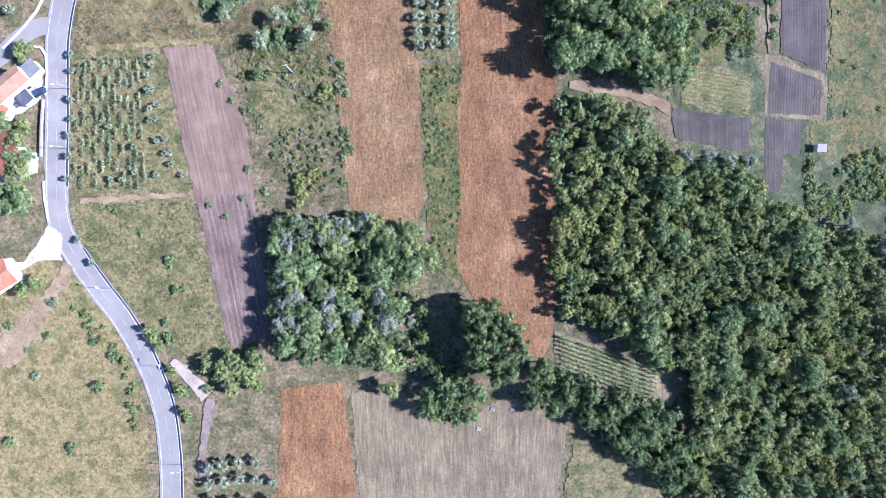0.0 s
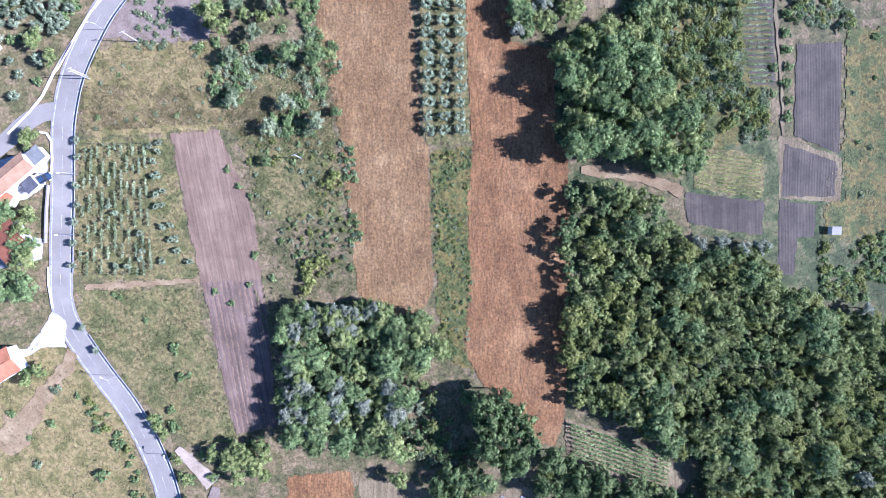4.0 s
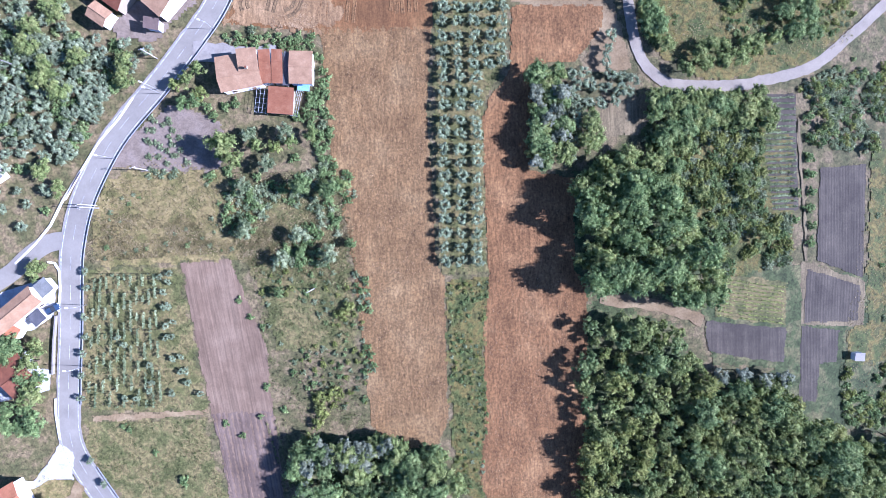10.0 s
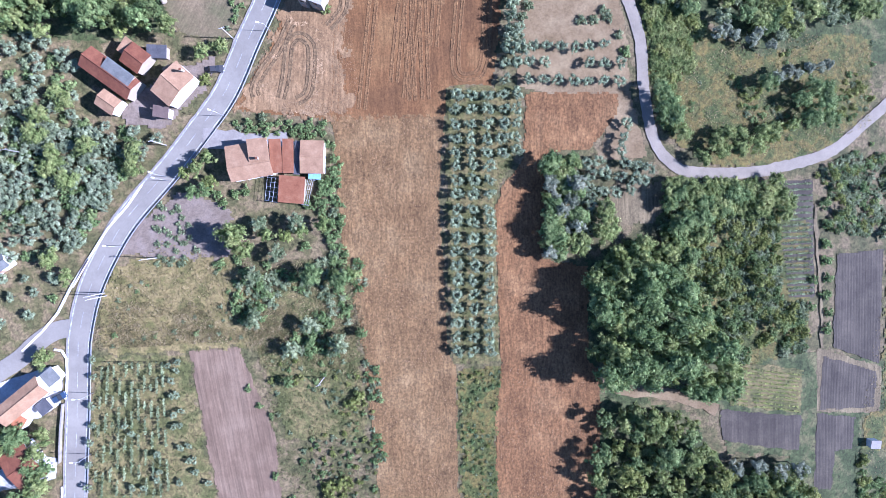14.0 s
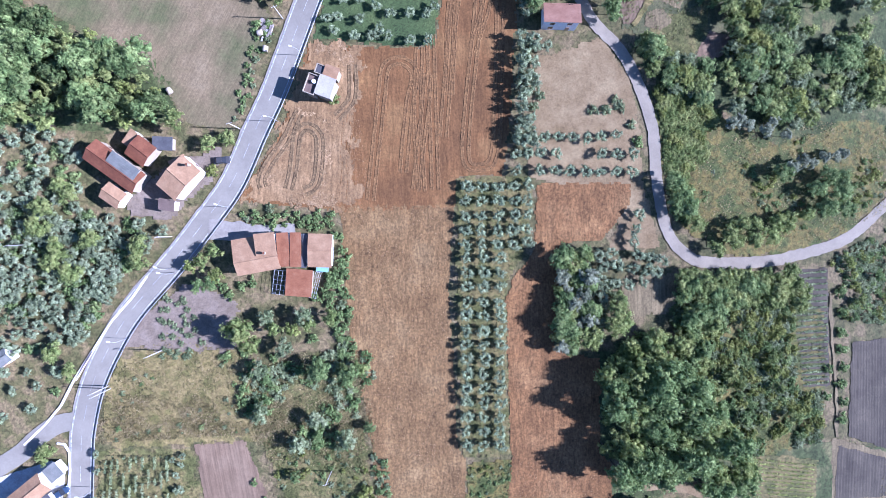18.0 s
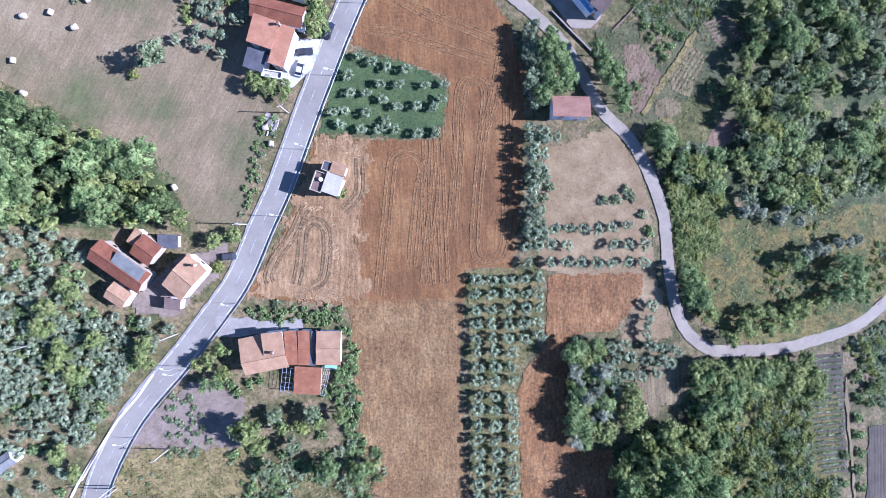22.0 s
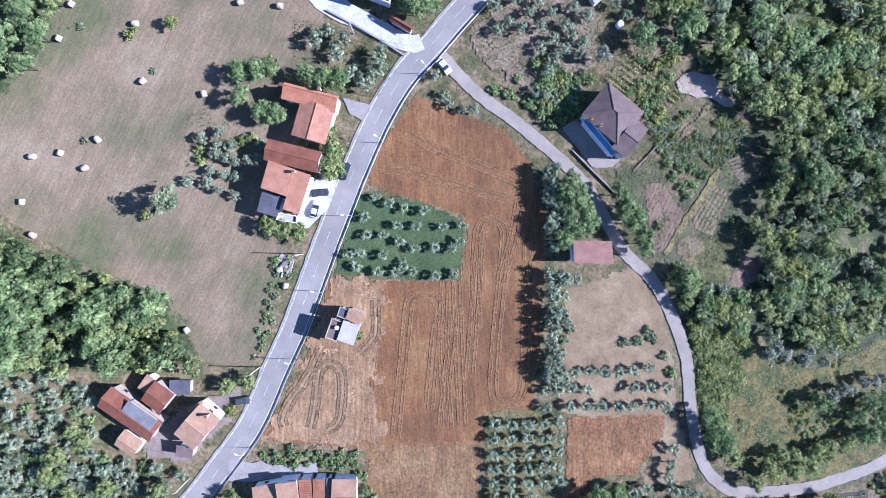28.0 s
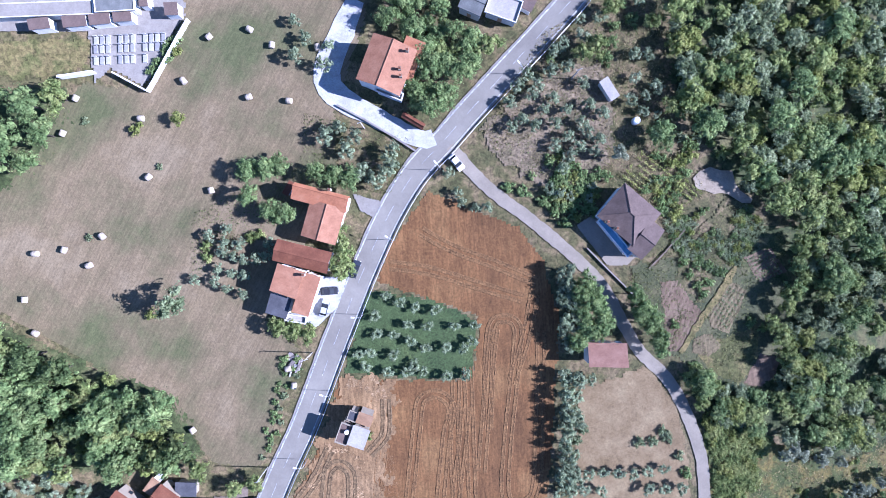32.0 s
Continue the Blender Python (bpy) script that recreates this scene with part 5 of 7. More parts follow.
each(T_OLD, [(-20.8, 204.8), (-18.6, 199.8), (-14.0, 196.7), (-10.9, 196.7), (-16.5, 203.5), (-17.7, 198.0)], 0.8, "olive bushes at the fork", 0.2)
each(T_BUSH, [(-2.4, 200.4), (4.1, 195.4), (6.6, 192.6), (10.4, 200.7), (13.2, 202.9), (17.0, 204.1), (14.8, 205.3), (-6.5, 201.1), (1.6, 197.9)], 0.9, "green bushes above the lane", 0.3)
woodland("slope_thicket", [(-1.4, 230.2), (3.9, 236.7), (13.1, 244.5), (21.1, 252.4), (30.5, 252.6), (26.6, 236.9), (32.2, 215.9), (22.7, 218.5), (15.9, 232.9)], 4.0, [(T_OLIVE, 3), (T_BUSH, 3), (T_MID, 1)], (0.6, 1.1), "mixed shrubs on a slope above the road", patchy=-0.2)
scatter([(-2.5, 197.4), (4.2, 192), (12.4, 185.3), (9.7, 186.7), (-1.1, 194.7)], 2.4, [(T_BUSH, 3), (T_LIGHT, 1)], (0.5, 0.8), "hedge along the lane", most=22)
each(T_DARK, [(28.4, 213.7), (29.1, 212.4)], 0.8, "round dark tree by the tank")
woodland("villa_slope_thicket", [(5.9, 209.6), (9.3, 206.3), (15.4, 200.9), (13.4, 195.5), (9.3, 193.5), (2.5, 199.6), (-1.5, 203.6)], 2.0, [(T_BUSH, 4), (T_LIGHT, 1), (T_OLIVE, 1)], (0.6, 0.95), "green garden bushes beside the villa", patchy=-0.5)
woodland("villa_scrub_thicket", [(29.8, 196.8), (37.5, 194.1), (49.4, 199.6), (56, 192.7), (53.9, 183.1), (43.9, 180.5), (34, 186)], 1.7, [(T_BUSH, 2), (T_GREYBUSH, 6), (T_LIGHT, 1)], (0.3, 0.6), "low rank weeds on the garden slope", patchy=-0.2)
woodland("villa_edge_thicket", [(24.3, 201.5), (30.5, 195.5), (35.4, 192.1), (34, 195.5), (37.4, 209), (42.2, 219.8), (35.1, 231.7), (33.8, 215.7), (28.4, 208.9), (35.3, 204.9)], 2.3, [(T_BUSH, 4), (T_GREYBUSH, 2), (T_LIGHT, 1)], (0.5, 0.9), "green bushes round the vine terrace", patchy=-0.4)

def planted_dots(corners, rows, cols, label, group):
    """Small plants in even rows over a four-cornered bed."""
    c = [np.array(q) for q in corners]
    for i in range(rows):
        for j in range(cols):
            u, v = (i + 0.5) / rows, (j + 0.5) / cols
            q = (c[0] * (1 - u) + c[3] * u) * (1 - v) + (c[1] * (1 - u) + c[2] * u) * v
            ob = plant(T_GREYBUSH, q[0] + RNG.normal(0, 0.1), q[1] + RNG.normal(0, 0.1), 0.24, group)
            ob["label"] = label


planted_dots([(43, 171), (47.6, 177.4), (51.4, 175.4), (47, 166.4)], 6, 7, "small round vegetable plant in a bed", "vegetables of the garden beds")
planted_dots([(51.2, 184.1), (57.7, 185.8), (61.6, 180.6), (55.2, 178.4)], 7, 7, "small round vegetable plant in a bed", "vegetables of the garden beds")
woodland("below_lane_thicket", [(53, 98.5), (65.2, 98.1), (77.8, 99.1), (82.8, 91.4), (71.6, 89), (53, 92.7)], 2.9, [(T_BUSH, 2), (T_MID, 4)], (0.6, 0.9), "green trees below the lane", patchy=-2)
# valley beside the lane
woodland("valley_trees", WOODS["wood_valley"], 3.9, [(T_DARK, 3), (T_MID, 3), (T_GREY, 4), (T_YELLOW, 0.5)], (0.5, 1.0), "uneven deciduous trees in the valley", patchy=-0.5, tall_by=0.85)
woodland("ivy_thicket", [(41, 145.5), (51.4, 143.7), (59.6, 138.7), (54.7, 134.2), (54.8, 127.8), (50, 124.1), (51.6, 116.9), (50, 112.1), (46.7, 114.7), (43.4, 128.1)], 1.6, [(T_CREEPER, 8), (T_LIGHT, 1)], (0.6, 0.9), "dense creeper-covered green bank along the lane", patchy=-2)
each(T_SILVER, [(60.3, 136.5), (63.1, 137.2), (66.1, 136), (69.1, 135.7), (72.1, 135.3), (75.4, 134.3), (76.8, 125.8), (79.8, 126.8), (82.9, 127.3), (86, 127.7), (89.2, 128.7), (92, 129.4)], 0.62, "silver trees along the clearing", 0.5)
each(T_DARK, [(84.9, 120.5), (87.7, 123.2), (90.9, 118.7), (87, 116.1), (93.4, 115), (90.8, 122.3), (74.5, 123.8), (46.1, 122.1), (48, 119.2), (50.2, 115.6), (47, 114.4)], 0.75, "dark trees of the clearing", 0.5)
each(T_MID, [(61.1, 109.2), (64.8, 110.4), (68.5, 110.9), (73.1, 111.4), (76.9, 111.9), (63.3, 106.2), (67.8, 106.7), (72.4, 107.2), (56.7, 104.4), (52.2, 110.3), (82.3, 112.4)], 0.7, "trees below the clearing", 0.5)
each(T_YELLOW, [(46.5, 148.3), (64.1, 152), (78.8, 141.1), (77.3, 143.4)], 1.0, "yellow-green trees of the valley")
woodland("clearing_thicket", [(53.6, 138.4), (75, 130.6), (95.7, 138.6), (107.5, 138.1), (107.9, 120.2), (94.5, 109), (69, 110.5), (53.8, 114.1)], 3.4, [(T_BUSH, 3), (T_GREYBUSH, 2), (T_LIGHT, 3)], (0.3, 0.7), "low bushes in a valley clearing", patchy=0.55)
each(T_DARK, [(22.6, 175.7), (24.4, 173.6), (25.8, 171.2), (26.8, 168.5), (28.1, 166.2), (29.1, 163.9), (24.7, 170.3), (27.4, 170.9)], 0.68, "hedge trees across the lane", 0.3, 1.2)
each(T_DARK, [(11.1, 179.1), (13.1, 176.4), (14.5, 173), (15.2, 169.7), (13.8, 167), (11.4, 168.3), (10.4, 172.4), (11.8, 175), (9.7, 176.4), (9.7, 165.7)], 0.68, "trees beside the shed", 0.3, 1.25)
each(T_OLIVE, [(6.8, 180.6), (7.5, 177.2), (6.8, 173.8), (7.5, 170.4), (6.6, 167), (8.1, 164.3), (8.1, 175.2), (8.8, 169.1)], 1.2, "olive trees beside the shed", 0.3, 1.3)
each(T_BUSH, [(28.2, 156.4), (35.9, 183.5), (38.8, 182.1), (42.4, 182.1), (45.3, 180.7), (39.5, 177.9), (42.4, 178.6), (37.4, 180), (41, 175.1), (42.5, 158.4), (38.9, 158.4), (53.4, 168.1), (56.4, 166.7), (33.8, 168.2)], 0.75, "bushes of the garden beds", 0.3)
each(T_MID, [(57.6, 168.7), (60.4, 172.2), (41.2, 155.8), (39, 157.2), (36.9, 154.5), (43.3, 153.7)], 0.62, "trees of the garden terraces", 0.3)
# hay meadow and houses in the north
plant(T_GREY, -83.4, 174.6, 1.55, "lone meadow tree", 1.3)
each(T_LIGHT, [(-90.6, 171.2), (-93.3, 215.1)], 0.8, "lone meadow bush")
each(T_OLD, [(-56.3, 231.4), (-49.7, 229.4)], 1.05, "olive trees by the hay meadow", 0.2, 1.3)
each(T_YELLOW, [(-82.8, 217)], 0.6, "lone meadow bush")
each(T_GREYBUSH, [(-88.3, 206.3), (-105.2, 189.7), (-105.8, 216.9)], 0.6, "withered meadow bush")
each(T_DARK, [(-66.8, 204.6), (-62.9, 205.3), (-59.7, 205.9), (-51.2, 204.6), (-47.3, 204), (-43.4, 202.6), (-66.9, 199.4), (-61.8, 195.5), (-59.2, 194.9)], 0.75, "garden trees behind the houses")
each(T_OLD, [(-76.7, 189.7), (-73.0, 191.5), (-73.0, 188.4), (-69.7, 187.9), (-62.5, 187.9), (-63.0, 184.8), (-79.8, 179.8), (-74.7, 182.0), (-75.6, 178.9), (-72.8, 177.5), (-71.6, 181.3), (-68.8, 180.4), (-69.3, 176.4), (-66.0, 184.4), (-68.7, 184.0), (-74.0, 185.8), (-70.9, 185.3)], 0.85, "olive garden behind the houses", 0.2)
each(T_CREEPER, [(-67.4, 189.3), (-77.6, 184.9), (-65.6, 189.7), (-78.0, 187.1)], 0.8, "green bushes of the olive garden", 0.2, 1.3)
each(T_OLD, [(-51.4, 221.0), (-47.4, 223.1), (-46.4, 215.1), (-48.9, 212.9), (-41.8, 212.9), (-39.8, 216.1), (-44.1, 209.8), (-41.0, 205.0), (-34.8, 207.6), (-37.5, 203.2), (-35.7, 204.9), (-33.5, 209.8), (-34.0, 205.8)], 1.15, "olive garden by the drive", 0.2, 1.2)
each(T_MID, [(-46.2, 189.6), (-44.6, 186.9), (-45.2, 183.7), (-46.2, 182), (-56.9, 167.9), (-53.6, 167.2), (-60.2, 168.6)], 0.75, "garden trees before the houses")
scatter([(-27.6, 230.9), (-21.1, 238.5), (-10.8, 236), (-11.4, 225.7), (-19.9, 219.3), (-26.4, 219.3), (-28.9, 223.2)], 3.9, [(T_DARK, 5), (T_MID, 1)], (0.6, 0.95), "garden trees of the big house", most=24)
scatter([(-36.5, 251.2), (-18.5, 251.2), (-19.8, 238.5), (-30.1, 237.2), (-35.3, 238.5)], 5.0, [(T_DARK, 4), (T_MID, 2)], (0.5, 0.85), "garden trees of the big house", most=30)
scatter([(-57, 240), (-48.5, 236), (-47, 232), (-53.9, 233)], 4.5, [(T_OLD, 5)], (0.8, 1.1), "olive trees by the hay meadow", most=4)
scatter([(-90, 227.8), (-84.1, 233), (-82.7, 236.9), (-86.6, 234.3)], 2.6, [(T_BUSH, 3), (T_LIGHT, 1)], (0.6, 0.9), "bushes along the cemetery wall", most=14)
scatter([(-60.7, 160.8), (-55.2, 162.1), (-64, 134.4), (-66.8, 133)], 3.0, [(T_BUSH, 3), (T_GREYBUSH, 2)], (0.4, 0.7), "roadside bushes", most=24)

# ---- materials of buildings and small things ----
def roof_material(name, a, b, c, scale=0.5, **k):
    return material(name, [(0.3, a), (0.52, b), (0.75, c)], scale, 3.0, rough=0.8, bump=0.25, grain=0.16, **k)


R_PINK = roof_material("pale_terracotta_tiles", (0.206, 0.124, 0.069), (0.262, 0.161, 0.0909), (0.311, 0.206, 0.121))
R_ORANGE = roof_material("orange_terracotta_tiles", (0.235, 0.095, 0.0452), (0.302, 0.125, 0.0614), (0.337, 0.163, 0.0875))
R_TERRA = roof_material("salmon_terracotta_tiles", (0.221, 0.103, 0.0559), (0.278, 0.134, 0.0749), (0.323, 0.173, 0.101))
R_RED = roof_material("red_brown_tiles", (0.105, 0.0392, 0.0205), (0.139, 0.0528, 0.0279), (0.182, 0.0767, 0.0411))
R_RUST = roof_material("rusty_sheet", (0.161, 0.0612, 0.0292), (0.205, 0.0863, 0.0431), (0.254, 0.131, 0.0723))
R_BROWN = roof_material("brown_grey_tiles", (0.095, 0.0678, 0.0561), (0.122, 0.087, 0.0718), (0.152, 0.111, 0.0927))
R_GREY = roof_material("grey_fibre_sheet", (0.0954, 0.0997, 0.0943), (0.133, 0.135, 0.127), (0.169, 0.172, 0.161))
R_WHITE = roof_material("white_membrane", (0.27, 0.245, 0.225), (0.325, 0.3, 0.275), (0.37, 0.345, 0.32))
R_DARK = roof_material("dark_felt", (0.0486, 0.0486, 0.0559), (0.0705, 0.0705, 0.0775), (0.0973, 0.0973, 0.105))
M_PLASTER = material("white_plaster", [(0.3, (0.541, 0.529, 0.508)), (0.5, (0.607, 0.594, 0.574)), (0.7, (0.648, 0.64, 0.623))], 0.6, 5.0, bump=0.15, grain=0.12)
M_OCHRE = material("ochre_plaster", [(0.3, (0.233, 0.195, 0.141)), (0.7, (0.292, 0.253, 0.195))], 0.6, 5.0, bump=0.15, grain=0.15)
M_GLASS = material("dark_window_glass", [(0.3, (0.03, 0.035, 0.04)), (0.7, (0.05, 0.055, 0.065))], 1.0, 4.0, rough=0.08, bump=0.0, grain=0.1)
M_FRAME = material("painted_frame", [(0.3, (0.30, 0.19, 0.12)), (0.7, (0.38, 0.25, 0.16))], 2.0, 9.0, rough=0.6, bump=0.1, grain=0.15)
M_STEEL = material("galvanised_steel", [(0.3, (0.42, 0.43, 0.45)), (0.7, (0.55, 0.56, 0.58))], 2.0, 9.0, rough=0.45, bump=0.05, metal=0.7, grain=0.12)
M_POLE = material("pale_concrete_pole", [(0.3, (0.315, 0.301, 0.28)), (0.7, (0.406, 0.392, 0.371))], 1.5, 8.0, bump=0.2, grain=0.15)
M_LAMP = material("white_lamp_housing", [(0.3, (0.72, 0.72, 0.71)), (0.7, (0.82, 0.82, 0.81))], 2.0, 9.0, rough=0.4, bump=0.0, grain=0.05)
M_BLUE = material("blue_sheet", [(0.3, (0.16, 0.30, 0.42)), (0.7, (0.26, 0.42, 0.55))], 0.8, 5.0, rough=0.5, bump=0.1, grain=0.2)
M_MARBLE = material("pale_marble", [(0.3, (0.204, 0.2, 0.196)), (0.7, (0.374, 0.365, 0.361))], 0.7, 4.0, rough=0.45, bump=0.05, spread=0.25, grain=0.12)
M_BALE = material("white_wrapped_bale", [(0.3, (0.282, 0.238, 0.176)), (0.5, (0.344, 0.294, 0.226)), (0.7, (0.407, 0.352, 0.277))], 1.5, 6.0, rough=0.6, bump=0.3, grain=0.15)
M_STRAW = material("pale_straw", [(0.32, (0.1869, 0.1184, 0.05571)), (0.5, (0.2438, 0.1598, 0.08145)), (0.7, (0.2965, 0.21, 0.1152))], 0.8, 4.0, bump=0.3, island=0.25)
M_RUT = material("rut_soil", [(0.3, (0.1102, 0.05964, 0.02304)), (0.6, (0.1584, 0.08556, 0.0324)), (0.8, (0.2148, 0.1296, 0.05244))], 0.4, 2.5)
M_STRAWRUT = material("straw_rut_soil", [(0.3, (0.108, 0.069, 0.03276)), (0.6, (0.144, 0.096, 0.0468)), (0.8, (0.18, 0.126, 0.0663))], 0.5, 2.0)
M_RUBBER = material("tyre_rubber", [(0.3, (0.02, 0.02, 0.02)), (0.7, (0.035, 0.035, 0.035))], 3.0, 9.0, bump=0.1)
M_CARGLASS = material("car_glass", [(0.3, (0.02, 0.022, 0.026)), (0.7, (0.03, 0.033, 0.038))], 1.0, 4.0, rough=0.05, bump=0.0, grain=0.05)


def paint(name, c):
    return material(name, [(0.3, tuple(v * 0.92 for v in c)), (0.7, c)], 0.5, 4.0, rough=0.3, bump=0.0, grain=0.06)


# ---- buildings ----
def on(cx, cy, ang, origin, pts):
    """Local wing points (along the wing, across, up) to points relative to the house's origin."""
    a = radians(ang)
    ca, sa = math.cos(a), math.sin(a)
    return [(cx + x * ca - y * sa - origin[0], cy + x * sa + y * ca - origin[1], z) for x, y, z in pts]


def slab(quad, thick):
    """A sloping slab from its four upper corners."""
    v = list(quad) + [(x, y, z - thick) for x, y, z in quad]
    return v, [(0, 1, 2, 3), (7, 6, 5, 4), (0, 4, 5, 1), (1, 5, 6, 2), (2, 6, 7, 3), (3, 7, 4, 0)]


def wing(house, cx, cy, L, B, ang, eave, kind="gable", rise=1.2, wall=None, roof=None, over=0.35, windows=True, ridge_shift=0.0, base=-0.6):
    wall, roof = wall or M_PLASTER, roof or R_PINK
    o = house.location
    hl, hb = L / 2 - over, B / 2 - over
    rs = ridge_shift * B

    def put(name, shape, mat, parent=house, label=""):
        return part(name, on(cx, cy, ang, o, shape[0]), shape[1], mat, parent, label)

    top = eave - 0.05
    if kind == "gable":
        v = [(-hl, -hb, base), (hl, -hb, base), (hl, hb, base), (-hl, hb, base), (-hl, -hb, top), (hl, -hb, top), (hl, hb, top), (-hl, hb, top), (-hl, rs, top + rise * 0.88), (hl, rs, top + rise * 0.88)]
        put("wall", (v, [(3, 2, 1, 0), (0, 1, 5, 4), (2, 3, 7, 6), (1, 2, 6, 9, 5), (3, 0, 4, 8, 7), (4, 5, 9, 8), (6, 7, 8, 9)]), wall)
        e, l, b = eave, L / 2, B / 2
        put("roof", slab([(-l, -b, e), (l, -b, e), (l, rs, e + rise), (-l, rs, e + rise)], 0.14), roof)
        put("roof", slab([(l, b, e), (-l, b, e), (-l, rs, e + rise), (l, rs, e + rise)], 0.14), roof)
        put("ridge_cap", tube([(-l, rs, e + rise + 0.02), (l, rs, e + rise + 0.02)], [0.13, 0.13], 6), roof)
    elif kind == "hip":
        put("wall", box(-hl, -hb, base, hl, hb, top), wall)
        l, b, r = L / 2, B / 2, max(L / 2 - B / 2, 0.05)
        v = [(-l, -b, eave), (l, -b, eave), (l, b, eave), (-l, b, eave), (-r, 0, eave + rise), (r, 0, eave + rise)]
        w = [(x, y, z - 0.14) for x, y, z in v[:4]]
        put("roof", (v + w, [(0, 1, 5, 4), (1, 2, 5), (2, 3, 4, 5), (3, 0, 4), (0, 6, 7, 1), (1, 7, 8, 2), (2, 8, 9, 3), (3, 9, 6, 0), (9, 8, 7, 6)]), roof)
        for q in v[:4]:
            put("ridge_cap", tube([q, v[4] if q[0] < 0 else v[5]], [0.11, 0.13], 5), roof)
        put("ridge_cap", tube([v[4], v[5]], [0.13, 0.13], 5), roof)
    elif kind == "shed":
        v = [(-hl, -hb, base), (hl, -hb, base), (hl, hb, base), (-hl, hb, base), (-hl, -hb, top), (hl, -hb, top), (hl, hb, top + rise * 0.97), (-hl, hb, top + rise * 0.97)]
        put("wall", (v, [(3, 2, 1, 0), (0, 1, 5, 4), (1, 2, 6, 5), (2, 3, 7, 6), (3, 0, 4, 7), (4, 5, 6, 7)]), wall)
        l, b = L / 2, B / 2
        top_sheet = put("roof", slab([(-l, -b, eave + 0.1), (l, -b, eave + 0.1), (l, b, eave + rise + 0.1), (-l, b, eave + rise + 0.1)], 0.12), roof)
        if roof in (R_RUST, R_GREY):
            for k in range(1, int(B / 0.55)):
                y = -b + 0.55 * k
                z = eave + 0.1 + rise * (y + b) / B
                put("sheet_rib", box(-l, y - 0.06, z - 0.02, l, y + 0.06, z + 0.07), roof, top_sheet)
    else:
        put("wall", box(-hl, -hb, base, hl, hb, top), wall)
        put("roof", box(-L / 2, -B / 2, top + 0.003, L / 2, B / 2, eave + 0.15), roof)
        if rise:
            for x0, y0, x1, y1 in ((-L / 2, -B / 2, L / 2, -B / 2 + 0.2), (-L / 2, B / 2 - 0.2, L / 2, B / 2), (-L / 2, -B / 2 + 0.2, -L / 2 + 0.2, B / 2 - 0.2), (L / 2 - 0.2, -B / 2 + 0.2, L / 2, B / 2 - 0.2)):
                put("parapet", box(x0, y0, eave + 0.153, x1, y1, eave + 0.15 + rise), wall)
    if windows:
        floors = max(1, round((eave - 0.3) / 2.9))
        for fl in range(floors):
            z = 0.95 + fl * 2.9
            if z + 1.2 > eave:
                break
            n = max(1, int(L // 4))
            for i in range(n):
                x = (i + 0.5) / n * 2 * hl - hl
                for s in (-1, 1):
                    y = s * (hb + 0.02)
                    if fl == 0 and i == n // 2 and s < 0:
                        d = put("door", box(x - 0.5, y - 0.03, 0.05, x + 0.5, y + 0.03, 2.1), M_FRAME)
                        continue
                    w = put("window", joined(box(x - 0.6, y - 0.03, z - 0.06, x - 0.52, y + 0.03, z + 1.26), box(x + 0.52, y - 0.03, z - 0.06, x + 0.6, y + 0.03, z + 1.26), box(x - 0.52, y - 0.03, z + 1.18, x + 0.52, y + 0.03, z + 1.26), box(x - 0.52, y - 0.08, z - 0.06, x + 0.52, y + 0.08, z + 0.0)), M_FRAME)
                    put("pane", box(x - 0.52, y - 0.012, z, x + 0.52, y + 0.012, z + 1.18), M_GLASS, w)


def chimney(house, x, y, z, h=1.1, w=0.55):
    o = house.location
    x, y = x - o[0], y - o[1]
    c = part("chimney", *joined(box(x - w / 2, y - w / 2, z - 1.0, x + w / 2, y + w / 2, z + h), box(x - w / 2 - 0.08, y - w / 2 - 0.08, z + h + 0.003, x + w / 2 + 0.08, y + w / 2 + 0.08, z + h + 0.12)), M_OCHRE, house)
    part("cowl", *box(x - w / 2, y - w / 2, z + h + 0.25, x + w / 2, y + w / 2, z + h + 0.33), R_RED, c)


def house_at(x, y, label, category="house", name="house"):
    return thing(name, x, y, label, category)


# farmhouse with tiled and rusty roofs by the stubble strip
h = house_at(*(-55.6, 102.4), "low farmhouse under pale terracotta and rusty sheet roofs")
wing(h, -59.4, 102.8, 10.9, 9.1, 10.4, 4.0, "gable", 1.3, roof=R_PINK, ridge_shift=-0.15)
wing(h, -56.7, 105.4, 5.1, 5.5, 5.5, 5.2, "shed", 0.5, roof=R_PINK, windows=False)
wing(h, -52.6, 104.0, 3.0, 8.5, 3.3, 3.8, "shed", 0.4, roof=R_RUST, windows=False)
wing(h, -49.5, 104.0, 2.8, 8.6, -0.6, 3.9, "shed", 0.4, roof=R_RUST, windows=False)
# Shaded gap between the roofs, put in as a low dark strip.
wing(h, -47.5, 103.7, 1.3, 8.6, -3.7, 3.1, "flat", 0, roof=R_DARK, windows=False)
wing(h, -43.5, 103.8, 6.0, 8.4, -1.3, 3.9, "gable", 0.7, roof=R_PINK, windows=False)
wing(h, -49.0, 95.6, 6.6, 6.9, -4.3, 2.8, "shed", 0.3, roof=R_RUST, windows=False, wall=M_OCHRE)
wing(h, -43.3, 100.0, 3.1, 3.3, -4.6, 1.6, "flat", 0, roof=M_BLUE, windows=False)
chimney(h, *(-56.8, 103.2), 5.2)
